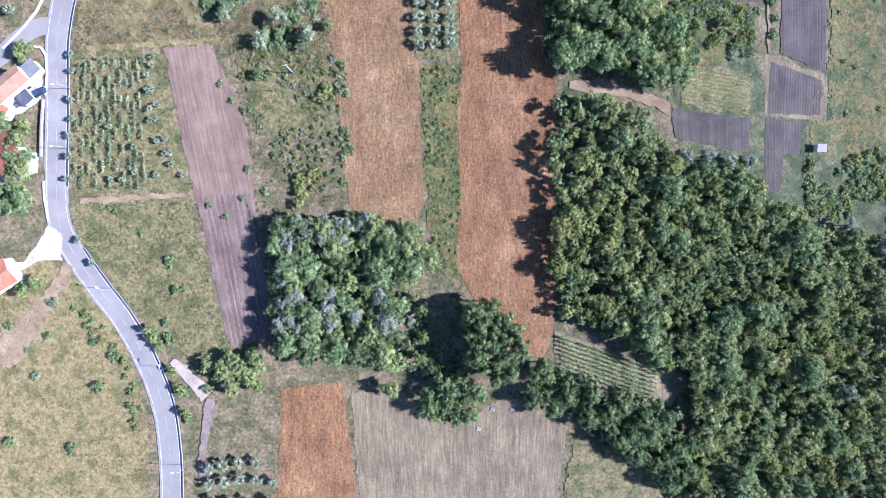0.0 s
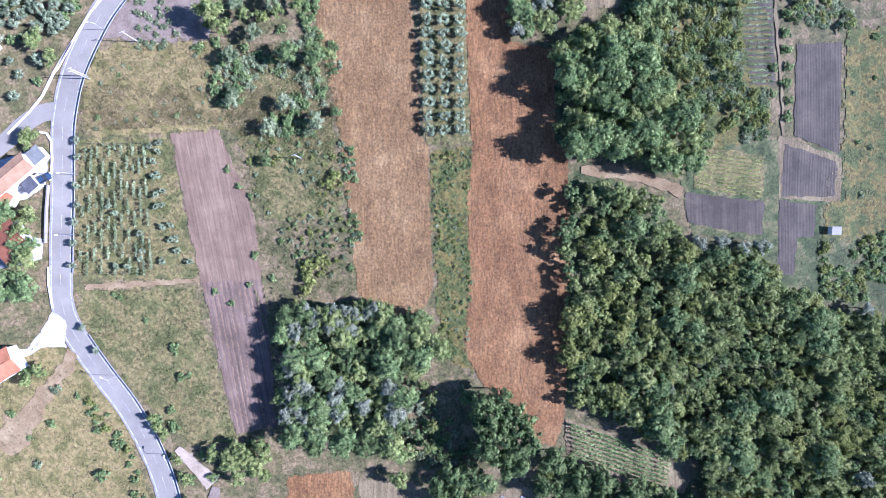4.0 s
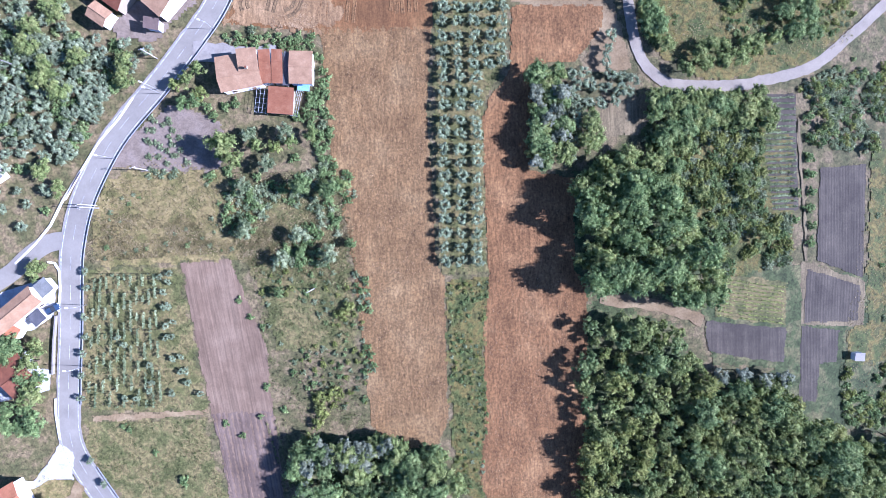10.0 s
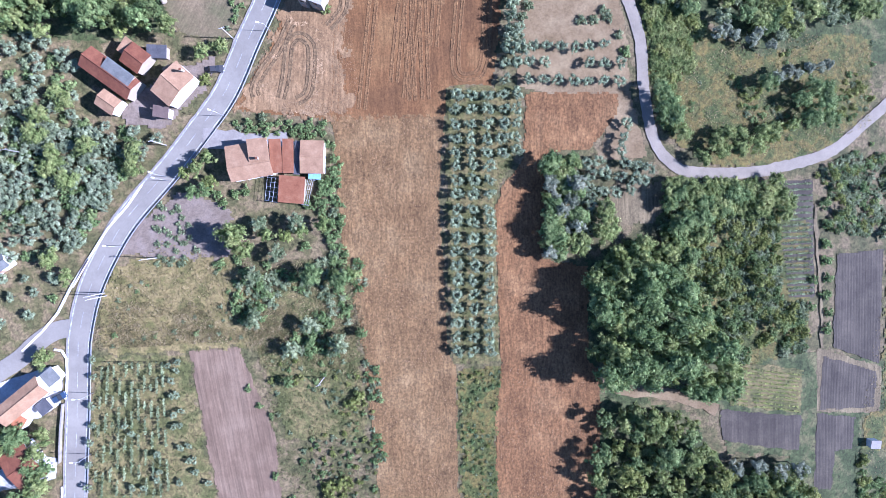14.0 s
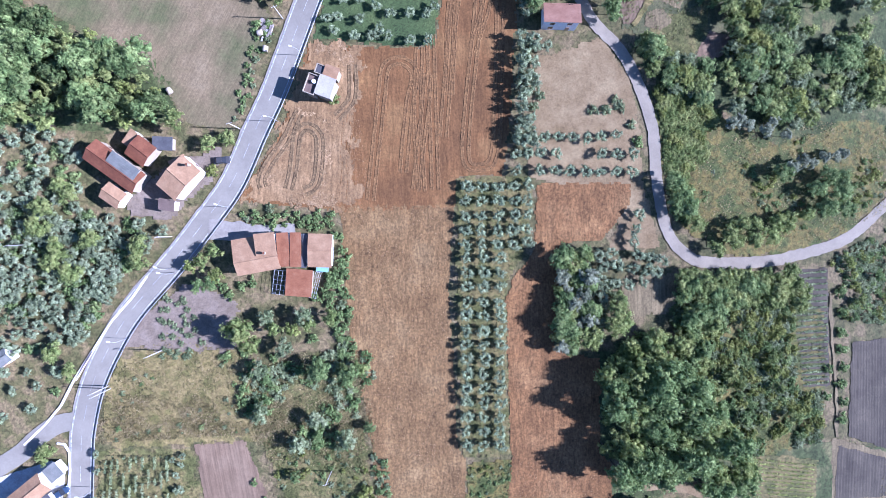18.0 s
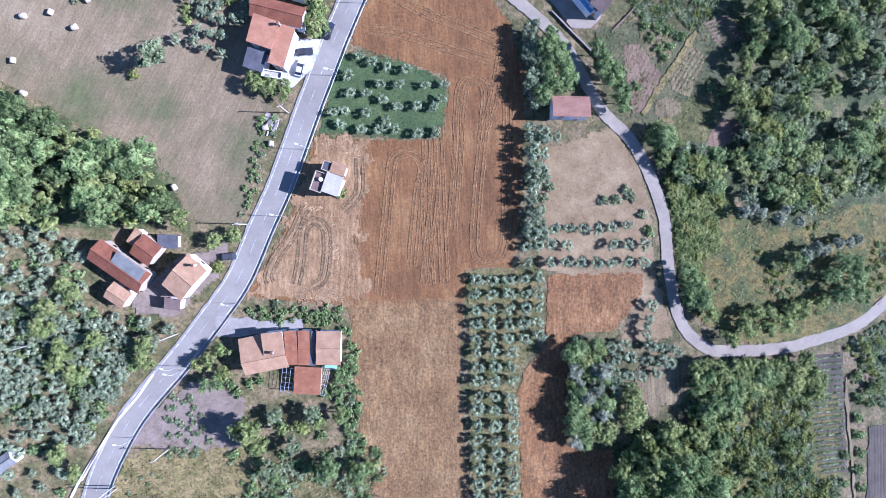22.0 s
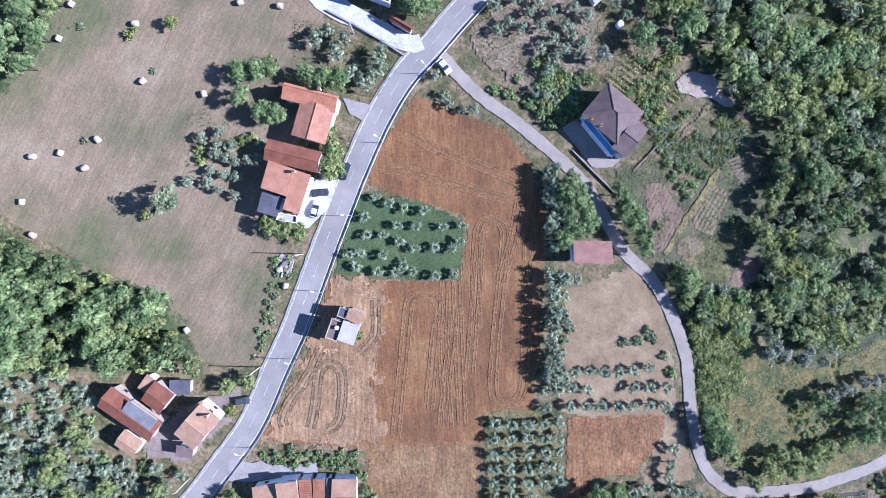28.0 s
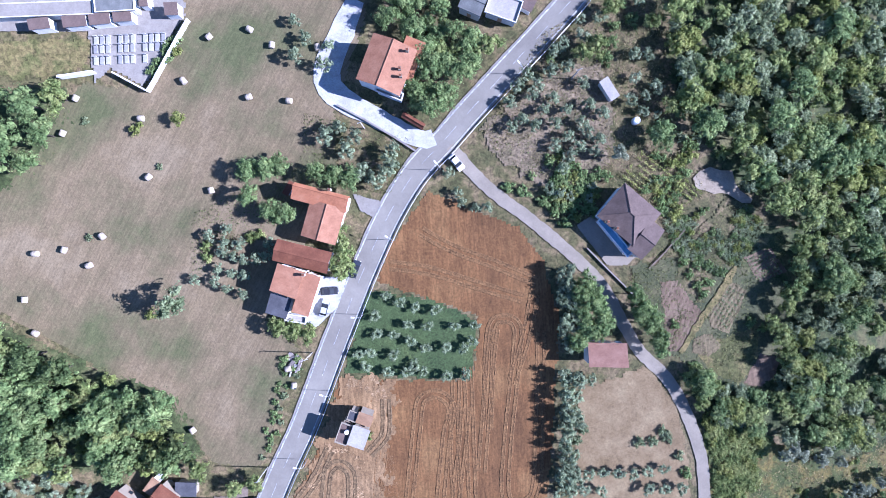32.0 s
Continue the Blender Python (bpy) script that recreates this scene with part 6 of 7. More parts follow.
for _c in ([(-55.2, 98.8), (-52.1, 98.5), (-53.1, 92.4), (-55.9, 92.9)], [(-44.8, 98.4), (-43.5, 98.1), (-45, 91.6), (-46.7, 91.9)]):
    p = thing("pergola", *_c[0], "bare steel pergola frame beside a rusty roof", "pergola")
    _c = [Vector((x - _c[0][0], y - _c[0][1], 2.4)) for x, y in _c]
    for q in _c:
        part("post", *tube([(q.x, q.y, -0.1), (q.x, q.y, 2.4)], [0.06, 0.06], 6), M_STEEL, p)
    for k in range(6):
        a, b = _c[0].lerp(_c[3], k / 5), _c[1].lerp(_c[2], k / 5)
        part("rail", *tube([a, b], [0.035, 0.035], 5), M_STEEL, p)
    for k in range(4):
        a, b = _c[0].lerp(_c[1], k / 3), _c[3].lerp(_c[2], k / 3)
        part("rail", *tube([a + Vector((0, 0, 0.1)), b + Vector((0, 0, 0.1))], [0.035, 0.035], 5), M_STEEL, p)
# white-walled house by the road
h = house_at(*(-78.8, 121.2), "pale-roofed white house beside the road")
wing(h, -77.7, 121.6, 6.1, 9.7, -41.5, 5.4, "gable", 1.2, roof=R_PINK)
wing(h, -78.0, 125.0, 4.3, 3.6, 26.3, 4.2, "flat", 0, roof=R_PINK, windows=False)
wing(h, -81.5, 115.0, 4.0, 2.9, -9.8, 3.4, "shed", 0.5, roof=R_BROWN, windows=False)
chimney(h, *(-74.8, 124.6), 6.3)
# red and grey roofed farm
h = house_at(*(-93.9, 125.4), "old farmhouse with red tile and grey sheet roofs")
wing(h, -93.9, 124.4, 14.8, 5.9, -36.0, 4.3, "gable", 1.3, roof=R_RED, wall=M_OCHRE)
wing(h, -91.2, 124.3, 8.2, 3.5, -36.5, 5.4, "shed", 0.2, roof=R_GREY, wall=M_OCHRE, windows=False, base=3.0)
wing(h, -87.5, 128.3, 5.6, 5.9, -37.4, 4.0, "gable", 0.9, roof=R_RED, wall=M_OCHRE)
wing(h, -90.4, 131.5, 2.2, 4.2, -37.2, 3.2, "shed", 0.3, roof=R_PINK, windows=False)
wing(h, -94.6, 117.3, 5.4, 4.6, -35.2, 3.8, "gable", 0.9, roof=R_PINK)
# Grey annex roof in shadow; that shadow is carried by the dark colour.
wing(h, -82.8, 130.3, 5.0, 3.4, -2.0, 2.5, "flat", 0, roof=R_DARK, wall=M_OCHRE, windows=False)
# unfinished tall house in the tilled field
h = house_at(*(-43.3, 145.1), "tall unfinished house with a white roof and dark terrace")
wing(h, -41.6, 143.7, 4.1, 4.9, -20, 6.3, "shed", 0.3, roof=R_WHITE, wall=M_OCHRE)
wing(h, -40.3, 147.5, 3.6, 2.8, -20, 5.2, "shed", 0.3, roof=R_PINK, wall=M_OCHRE, windows=False)
wing(h, -45.0, 144.4, 2.9, 4.9, -20, 5.6, "flat", 0.5, roof=R_BROWN, wall=M_OCHRE)
wing(h, -43.1, 148.2, 2.2, 2.4, -20, 4.8, "flat", 0.3, roof=R_DARK, wall=M_OCHRE, windows=False)
_v, _f = tube([(0, 0, 5.7), (0, 0, 6.6)], [0.5, 0.5], 10)
part("water_tank", on(*(-44.3, 144.9), 0, h.location, _v), _f, M_LAMP, h)
# shed by the lane
h = house_at(*(16.4, 162.1), "white farm building under a red-brown sloping roof", "farm building", "barn")
wing(h, 16.1, 162.1, 9.2, 5.3, -1.6, 6.4, "shed", -1.9, roof=roof_material("clay_tiles", (0.19, 0.098, 0.066), (0.232, 0.125, 0.086), (0.27, 0.158, 0.112)))
# hip-roofed villa
h = house_at(*(21.1, 193.3), "large villa under a brown hipped roof with blue terrace", "villa", "villa")
wing(h, 20.6, 194.5, 11.0, 9.9, -40.1, 6.0, "hip", 2.4, roof=R_BROWN, over=0.6)
wing(h, 24.7, 188.8, 4.2, 8.7, -38.1, 5.6, "gable", 1.3, roof=R_BROWN)
wing(h, 18.1, 189.4, 1.7, 11.1, 40.0, 3.3, "flat", 0.5, roof=M_BLUE, wall=M_LAMP)
for _q in ([(15.1, 192.9), (17.2, 191.4)]):
    chimney(h, *_q, 7.2)
# orange house
h = house_at(*(-50, 195.5), "L-shaped house with bright orange tile roofs")
wing(h, -50.0, 198.6, 12.9, 3.9, -14.8, 5.3, "gable", 1.3, roof=R_ORANGE, ridge_shift=0.3)
wing(h, -49.5, 193.0, 8.6, 8.2, 73.6, 5.0, "gable", 1.3, roof=R_TERRA)
wing(h, -57.7, 200.9, 1.6, 3.5, -32.1, 2.8, "shed", 0.3, roof=R_RED, windows=False)
chimney(h, *(-47.6, 200.3), 6.2)
# red and pale house with forecourt
h = house_at(*(-56.1, 179.1), "sprawling house with dark red and pale pink tile roofs")
wing(h, -54.4, 185.2, 12.9, 5.1, -14.2, 4.6, "gable", 1.2, roof=R_RED)
wing(h, -57.4, 179.7, 6.3, 6.6, -19.2, 6.6, "shed", 0.8, roof=R_TERRA)
wing(h, -53.2, 176.6, 4.0, 9.6, -18.9, 6.0, "shed", 0.5, roof=R_TERRA)
wing(h, -59.9, 173.9, 5.0, 5.0, -17.7, 4.6, "shed", 0.3, roof=R_DARK)
wing(h, -56.3, 170.7, 4.9, 1.8, -9.6, 2.9, "flat", 0.6, roof=R_WHITE, windows=False)
chimney(h, *(-53.4, 181.2), 7.4)
# big house at the top
h = house_at(*(-34.1, 228.9), "two-storey house with pale terracotta roofs and chimneys")
wing(h, -34.6, 228.2, 11.0, 10.5, 68.5, 6.8, "gable", 1.6, roof=R_TERRA, ridge_shift=0.02)
wing(h, -29.6, 229.9, 4.7, 9.1, -21.1, 5.3, "shed", 0.4, roof=R_ORANGE, windows=False)
wing(h, -34.2, 222.7, 6.5, 1.8, -21.4, 3.4, "flat", 0.8, roof=R_WHITE, windows=False)
for _q in ([(-29.9, 230.9), (-31.6, 226.9), (-31.4, 225.3)]):
    chimney(h, *_q, 7.6)
h = house_at(*(-28.4, 216.7), "small red-roofed garage beside the drive", "garage", "garage")
wing(h, -28.8, 216.5, 5.8, 1.5, -30.8, 2.7, "gable", 0.6, roof=R_RED, windows=False)
h = house_at(*(-9.4, 242.8), "grey-roofed house with white canopies above the road")
wing(h, -14.9, 243.3, 5.6, 5.4, -23.2, 4.4, "gable", 0.8, roof=R_GREY)
wing(h, -7.9, 242.2, 7.7, 5.2, -19.2, 3.3, "flat", 0.5, roof=R_WHITE)
wing(h, -2.3, 243.8, 3.7, 4.0, -27.8, 2.9, "shed", 0.3, roof=R_BROWN, windows=False)
# roadside houses on the west
h = house_at(*(-118.2, 41.9), "roadside house with grey, pink and orange roof slopes")
wing(h, -117.9, 41.4, 14.2, 5.4, 39.1, 4.8, "gable", 1.2, roof=R_PINK)
wing(h, -113.4, 39.4, 3.6, 3.4, 40.2, 2.8, "flat", 0, roof=R_DARK, windows=False)
wing(h, -121.2, 36.7, 3.9, 7.3, 57.9, 3.6, "shed", 0.3, roof=R_ORANGE, windows=False)
wing(h, -111.6, 47.2, 4.2, 4.0, 40, 2.9, "flat", 0, roof=R_GREY, windows=False)
h = house_at(*(-121.1, 22.5), "low house with a dark red tile roof")
wing(h, -118.7, 24.1, 8.1, 10.5, 35.2, 3.8, "gable", 1.0, roof=R_RED)
h = house_at(*(-122.9, -9.3), "roadside house with a bright orange roof")
wing(h, -123.4, -9.8, 11.2, 7.5, 30.2, 3.9, "gable", 1.1, roof=R_ORANGE)
h = house_at(*(-125.5, 74.9), "small grey-roofed house at the grove")
wing(h, -124.8, 75.5, 7.6, 3.6, 34.2, 3.3, "gable", 0.8, roof=R_GREY)
h = house_at(*(111.3, 25.2), "tiny white garden hut beside dark plots", "hut", "garden_hut")
wing(h, 111.1, 25.5, 2.8, 2.4, -1.2, 2.3, "shed", 0.2, roof=R_WHITE, windows=False, over=0.15)
h = house_at(*(17, 223.7), "open shelter under a white corrugated sheet", "shelter", "shelter")
wing(h, 16.9, 223.9, 2.4, 5.3, 33.5, 2.4, "shed", 0.2, roof=R_WHITE, windows=False, over=0.2)
t = thing("water_tank", *(23.8, 216.8), "round white water tank beside a tree", "water tank")
part("body", *tube([(0, 0, -0.1), (0, 0, 1.5), (0, 0, 1.7)], [0.9, 0.9, 0.55], 14), M_LAMP, t, smooth=True)

# ---- cemetery ----
for _r in (-113.7, 238.3, 4.8, 2.4, 6.2,), (-105.7, 238.9, 5.4, 2.5, 4.8,), (-100.0, 239.4, 4.8, 2.4, 5.5,), (-94.9, 240.0, 4.2, 2.3, 3.6,), (-83.8, 241.7, 3.1, 2.8, 2.5,), (-90.1, 244.0, 2.0, 3.5, 1.9,):
    h = house_at(_r[0], _r[1], "small grey-roofed burial chapel with pale walls", "chapel", "burial_chapel")
    h["group"] = "burial chapels in a row"
    wing(h, *_r, 3.2, "shed", 0.35, roof=R_BROWN, windows=False, over=0.15)
h = house_at(*(-111, 243.1), "long flat pale grave-niche building", "columbarium", "columbarium")
wing(h, -115.5, 241.4, 28.5, 3.2, 2.3, 3.3, "flat", 0.2, roof=M_CONCRETE, windows=False)
wing(h, -96.2, 242.5, 9.0, 3.4, 3.4, 3.9, "flat", 0.2, roof=R_GREY, windows=False)
tomb = None
for _k, (_x0, _y0, _n) in enumerate(((166, 75, 12), (166, 90, 12), (168, 110, 9))):
    for _i in range(_n):
        _p = [(-102.5, 235.5), (-102.6, 233.4), (-102.6, 230.8)][_k]
        if _i in (3, 7):
            continue
        x, y = _p[0] + 1.42 * _i, _p[1] + 0.07 * _i
        if tomb is None:
            tomb = thing("tomb", x, y, "pale marble tomb slab with an upright headstone", "tomb", "tombs in rows", z=gz(x, y) + 0.15)
            part("slab", *box(-0.5, -1.0, -0.3, 0.5, 1.0, 0.45, 0.04), M_MARBLE, tomb)
            part("headstone", *box(-0.45, 0.72, 0.453, 0.45, 0.9, 1.15, 0.03), M_MARBLE, tomb)
        else:
            copy_thing(tomb, pose(x, y, gz(x, y) + 0.15))


def garden_wall(line, height, thick, mat, label, name="boundary_wall"):
    w = thing(name, *line[0], label, "wall")
    for (x0, y0), (x1, y1) in zip(line, line[1:]):
        L = math.hypot(x1 - x0, y1 - y0)
        a = math.degrees(math.atan2(y1 - y0, x1 - x0))
        cx, cy = (x0 + x1) / 2, (y0 + y1) / 2
        dz = gz(cx, cy) - w.location[2]
        for nm, sh in (("wall_body", box(-L / 2, -thick / 2, -0.5 + dz, L / 2, thick / 2, height + dz)), ("coping", box(-L / 2 - 0.05, -thick / 2 - 0.06, height + dz + 0.003, L / 2 + 0.05, thick / 2 + 0.06, height + dz + 0.1))):
            part(nm, on(cx, cy, a, w.location, sh[0]), sh[1], mat, w)
    return w


garden_wall([(-98.4, 227.9), (-90.5, 223.6), (-89, 226), (-84.9, 233.3), (-80.9, 240.1)], 1.7, 0.25, M_PLASTER, "white plastered cemetery wall with coping")
garden_wall([(-110.8, 226.8), (-105.7, 227.5), (-102.8, 228)], 2.0, 0.4, M_PLASTER, "white plastered cemetery wall with coping")
garden_wall([(-46.8, 220.5), (-40.3, 217.1), (-33.7, 213.2), (-28.3, 209.7)], 0.7, 0.3, M_CONCRETE, "low pale wall beside a drive")
garden_wall([(12.4, 186.7), (17.1, 181.9), (21.3, 177.8), (24, 175.1)], 0.6, 0.2, M_CONCRETE, "low garden wall beside the lane")


for _l in ([(-102.5, 77.7), (-107.4, 70.0), (-110.8, 63.5), (-114.8, 58.7), (-120.3, 53.4)], [(-111.9, 53.8), (-110.1, 53.5), (-108.9, 51.5), (-108.7, 46.7), (-109.4, 40.7)], [(-110.9, 17.1), (-111.0, 12.8), (-110.1, 6.1)], [(-88.3, 96.8), (-92.1, 91.4), (-97.1, 85.8), (-98.6, 83.6), (-103.7, 75.7), (-106.8, 70.3)]):
    garden_wall(_l, 0.3, 0.4, M_PLASTER, "low white kerb wall along the road", "kerb_wall")
garden_wall([(-109.9, 39.5), (-110.7, 32.3), (-111.2, 23.8)], 0.9, 0.25, M_CONCRETE, "low garden wall along the road")
garden_wall([(27.5, 181.8), (31.6, 185.9), (36.4, 191.3)], 0.4, 0.2, M_TRACK, "low terrace wall in the garden")

# ---- hay bales ----
_v, _f = tube([(-0.72, 0, 0.68), (-0.66, 0, 0.68), (0.66, 0, 0.68), (0.72, 0, 0.68)], [0.6, 0.7, 0.7, 0.6], 16)
bale = None
for _i, (x, y) in enumerate([(-117.6, 185.9), (-110.9, 186.8), (-102, 189.9), (-105.2, 183.1), (-120.4, 175.1), (-118.1, 167.1), (-90.9, 203.8), (-76.4, 200.6), (-92.4, 217.4), (-110.6, 214), (-82.4, 226.1), (-67.3, 222.4), (-61.8, 234.4), (-66.9, 238), (-76.3, 236.3), (-51.2, 233.9), (-57.9, 221.5), (-107.4, 222.1), (-81.7, 143.7), (-58.9, 158.3), (-57.6, 154.3)]):
    if bale is None:
        bale = thing("hay_bale", x, y, "round hay bale wrapped in white film", "hay bale", "hay bales on the meadow", z=gz(x, y) + 0.07)
        part("roll", _v, _f, M_BALE, bale, smooth=True)
        part("net_band", *tube([(-0.3, 0, 0.68), (0.3, 0, 0.68)], [0.712, 0.712], 16), M_BALE, bale)
    else:
        copy_thing(bale, pose(x, y, gz(x, y) + 0.07, 0, 0, (_i * 67) % 180))

# ---- stones in the fallow field ----
for _i, (x, y) in enumerate([(13.2, -48.9), (18.9, -49.1), (9.2, -54.5)]):
    o = thing("field_stone", x, y, "pale heap of field stones on fallow soil", "stone", "stones in the fallow field")
    for _k in range(4):
        _v = ICO_V * np.random.default_rng(40 + 5 * _i + _k).uniform(0.7, 1.2, (len(ICO_V), 1)) * (0.38, 0.3, 0.24)
        part("stone", _v + (0.45 * math.cos(1.9 * _k), 0.4 * math.sin(1.9 * _k), 0.22), ICO_F, M_MARBLE, o)

# ---- heap of old farm gear by the road ----
M_OLDWOOD = material("weathered_boards", [(0.3, (0.14, 0.115, 0.1)), (0.7, (0.26, 0.23, 0.21))], 2.0, 9.0, bump=0.3, spread=0.3)
_x, _y = (-57.4, 159)
h = thing("lumber_heap", _x, _y, "heap of old boards, crates and sheet by the meadow", "lumber heap")
_rng = random.Random(4)
for _i in range(14):
    _L, _w, _t = _rng.uniform(0.8, 2.6), _rng.uniform(0.25, 1.1), _rng.uniform(0.2, 0.8)
    _v, _f = box(-_L / 2, -_w / 2, 0.0, _L / 2, _w / 2, _t, 0.02)
    part("crate" if _t > 0.4 else "board", on(_x + _rng.uniform(-1.6, 1.6), _y + _rng.uniform(-2.4, 2.4), _rng.uniform(0, 180), h.location, _v), _f, M_OLDWOOD if _i % 4 else M_POLE, h)

# ---- street lamps, poles ----
def street_lamp(x, y, hx, hy, tall=6.0):
    o = thing("street_lamp", x, y, "steel street lamp with a white head over the road", "street lamp", "street lamps along the road")
    d = Vector((hx - x, hy - y, 0))
    part("pole", *tube([(0, 0, -0.3), (0, 0, 3), (0, 0, tall - 0.6)], [0.075, 0.06, 0.05], 8), M_STEEL, o, smooth=True)
    part("arm", *tube([(0, 0, tall - 0.62), tuple(d * 0.35 + Vector((0, 0, tall - 0.1))), tuple(d + Vector((0, 0, tall)))], [0.06, 0.05, 0.045], 6), M_STEEL, o, smooth=True)
    a = math.atan2(d.y, d.x)
    v, f = box(-0.45, -0.17, -0.08, 0.4, 0.17, 0.07, 0.04)
    m = Matrix.Translation(d + Vector((0, 0, tall))) @ Matrix.Rotation(a, 4, "Z")
    part("lamp_head", [tuple(m @ Vector(q)) for q in v], f, M_LAMP, o)


for _h, _b in zip([(-24.1, 206.9), (-35.5, 190), (-43.5, 171.3), (-50.1, 153.4), (-5, 229.2), (-58.2, 136.9), (-70.6, 115.8), (-84.1, 98.6), (-83.9, 99.8), (-98.6, 81.7), (-106.1, 42.3), (-107, 26), (-95.4, -11.3), (-78.1, -33.9), (-77.4, -63.2)],
                  [(-22.7, 205.3), (-33.5, 188.8), (-41.1, 171.1), (-48.5, 152.9), (-3.7, 227.8), (-54.7, 136.3), (-66.9, 114.6), (-81.1, 97.9), (-81.9, 99), (-93.5, 81), (-102.1, 42.3), (-103.1, 26), (-92.7, -12.9), (-78.1, -35.2), (-73.9, -63.6)]):
    d = math.hypot(_h[0] - _b[0], _h[1] - _b[1])
    k = 1.7 / max(d, 0.1)
    street_lamp(_b[0], _b[1], _b[0] + (_h[0] - _b[0]) * k, _b[1] + (_h[1] - _b[1]) * k)


def utility_pole(x, y, tall=8.5, turn=20):
    o = thing("utility_pole", x, y, "pale concrete utility pole with a crossarm", "utility pole", "utility poles")
    part("pole", *tube([(0, 0, -0.4), (0, 0, 4), (0, 0, tall)], [0.14, 0.12, 0.09], 8), M_POLE, o, smooth=True)
    a = radians(turn)
    c, s = math.cos(a), math.sin(a)
    part("crossarm", *tube([(-0.7 * c, -0.7 * s, tall - 0.4), (0.7 * c, 0.7 * s, tall - 0.4)], [0.05, 0.05], 6), M_STEEL, o)
    for k in (-0.6, 0.6):
        part("insulator", *tube([(k * c, k * s, tall - 0.35), (k * c, k * s, tall - 0.15)], [0.05, 0.035], 6), M_LAMP, o)


for x, y in [(-41.5, 46.4), (-84.8, 77.9), (-98.1, 68), (-117.8, 104.9), (-64.3, 134.4), (-81.9, 107.1), (-53.3, 162), (-40.4, 215.1), (8.4, 226.8), (-117.8, 104.9), (-98.6, 68.7)]:
    utility_pole(x, y)

# ---- cars ----
def car(x, y, turn, colour, label):
    o = thing("car", x, y, label, "car", z=gz(x, y) + 0.16)
    o.rotation_euler = (0, 0, radians(turn))
    prof = [(-2.05, 0.35), (-2.1, 0.75), (-1.95, 0.95), (-1.0, 1.0), (1.0, 0.98), (1.9, 0.8), (2.1, 0.6), (2.08, 0.3)]
    n = len(prof)
    v = [(px, s * (0.86 if 0 < i < n - 1 else 0.78), z) for s in (-1, 1) for i, (px, z) in enumerate(prof)]
    f = [tuple(range(n)), tuple(range(2 * n - 1, n - 1, -1))] + [(i, i + n, (i + 1) % n + n, (i + 1) % n) for i in range(n)]
    part("body", v, f, paint("car_paint", colour), o)
    cab = [(-1.75, 0.8, 0.98), (-1.25, 0.68, 1.44), (0.25, 0.68, 1.46), (1.05, 0.8, 0.99)]
    v = [(a, s * b, c) for s in (-1, 1) for a, b, c in cab]
    part("cabin_glass", v, [(0, 1, 2, 3), (7, 6, 5, 4), (0, 4, 5, 1), (1, 5, 6, 2), (2, 6, 7, 3), (3, 7, 4, 0)], M_CARGLASS, o)
    part("roof_panel", *box(-1.22, -0.66, 1.452, 0.2, 0.66, 1.49, 0.015), paint("car_roof_paint", colour), o)
    for px in (-1.3, 1.3):
        for s in (-1, 1):
            w = part("wheel", *tube([(px, s * 0.66, 0.32), (px, s * 0.88, 0.32)], [0.32, 0.32], 14), M_RUBBER, o)
            part("rim", *tube([(px, s * 0.881, 0.32), (px, s * 0.9, 0.32)], [0.2, 0.18], 10), M_STEEL, w)
    for s in (-1, 1):
        part("headlight", *box(2.0, s * 0.6 - 0.16, 0.6, 2.1, s * 0.6 + 0.16, 0.72, 0.02), M_LAMP, o)


car(*(-18.7, 207), -50, (0.75, 0.75, 0.74), "white hatchback waiting at the fork")
car(*(-42.8, 182.0), 70, (0.03, 0.035, 0.05), "dark blue car on the roadside")
car(*(-48.9, 176.8), 5, (0.03, 0.03, 0.035), "black car on the white forecourt")
car(*(-50.1, 172.8), 75, (0.35, 0.36, 0.38), "grey car on the white forecourt")
car(*(-68.6, 126.4), 5, (0.05, 0.05, 0.055), "dark car parked beside the road")
car(*(-110.8, 41.2), 30, (0.03, 0.05, 0.09), "blue car in the concrete yard")


# ---- guard rail along the road ----
_c, _len = smooth_line(ROAD, 2.0)
for _s in range(8, len(_c) - 14, 10):
    if 44 < _s < 50:
        continue
    _q = []
    for _i in range(_s, _s + 11):
        d = _c[_i + 1] - _c[_i - 1]
        d /= np.hypot(*d)
        _q.append(_c[_i] + np.array((d[1], -d[0])) * 3.6)
    g = thing("guard_rail", *_q[0], "galvanised guard rail on posts along the road", "guard rail", "guard rail sections")
    _r = [(float(a[0] - _q[0][0]), float(a[1] - _q[0][1]), gz(*a) - gz(*_q[0])) for a in _q]
    part("rail", *joined(tube([(a, b, c + 0.72) for a, b, c in _r], [0.07] * 11, 5), tube([(a, b, c + 0.58) for a, b, c in _r], [0.07] * 11, 5)), M_STEEL, g)
    for a, b, c in _r[:-1:2]:
        part("post", *box(a - 0.05, b - 0.05, c - 0.2, a + 0.05, b + 0.05, c + 0.7), M_STEEL, g)

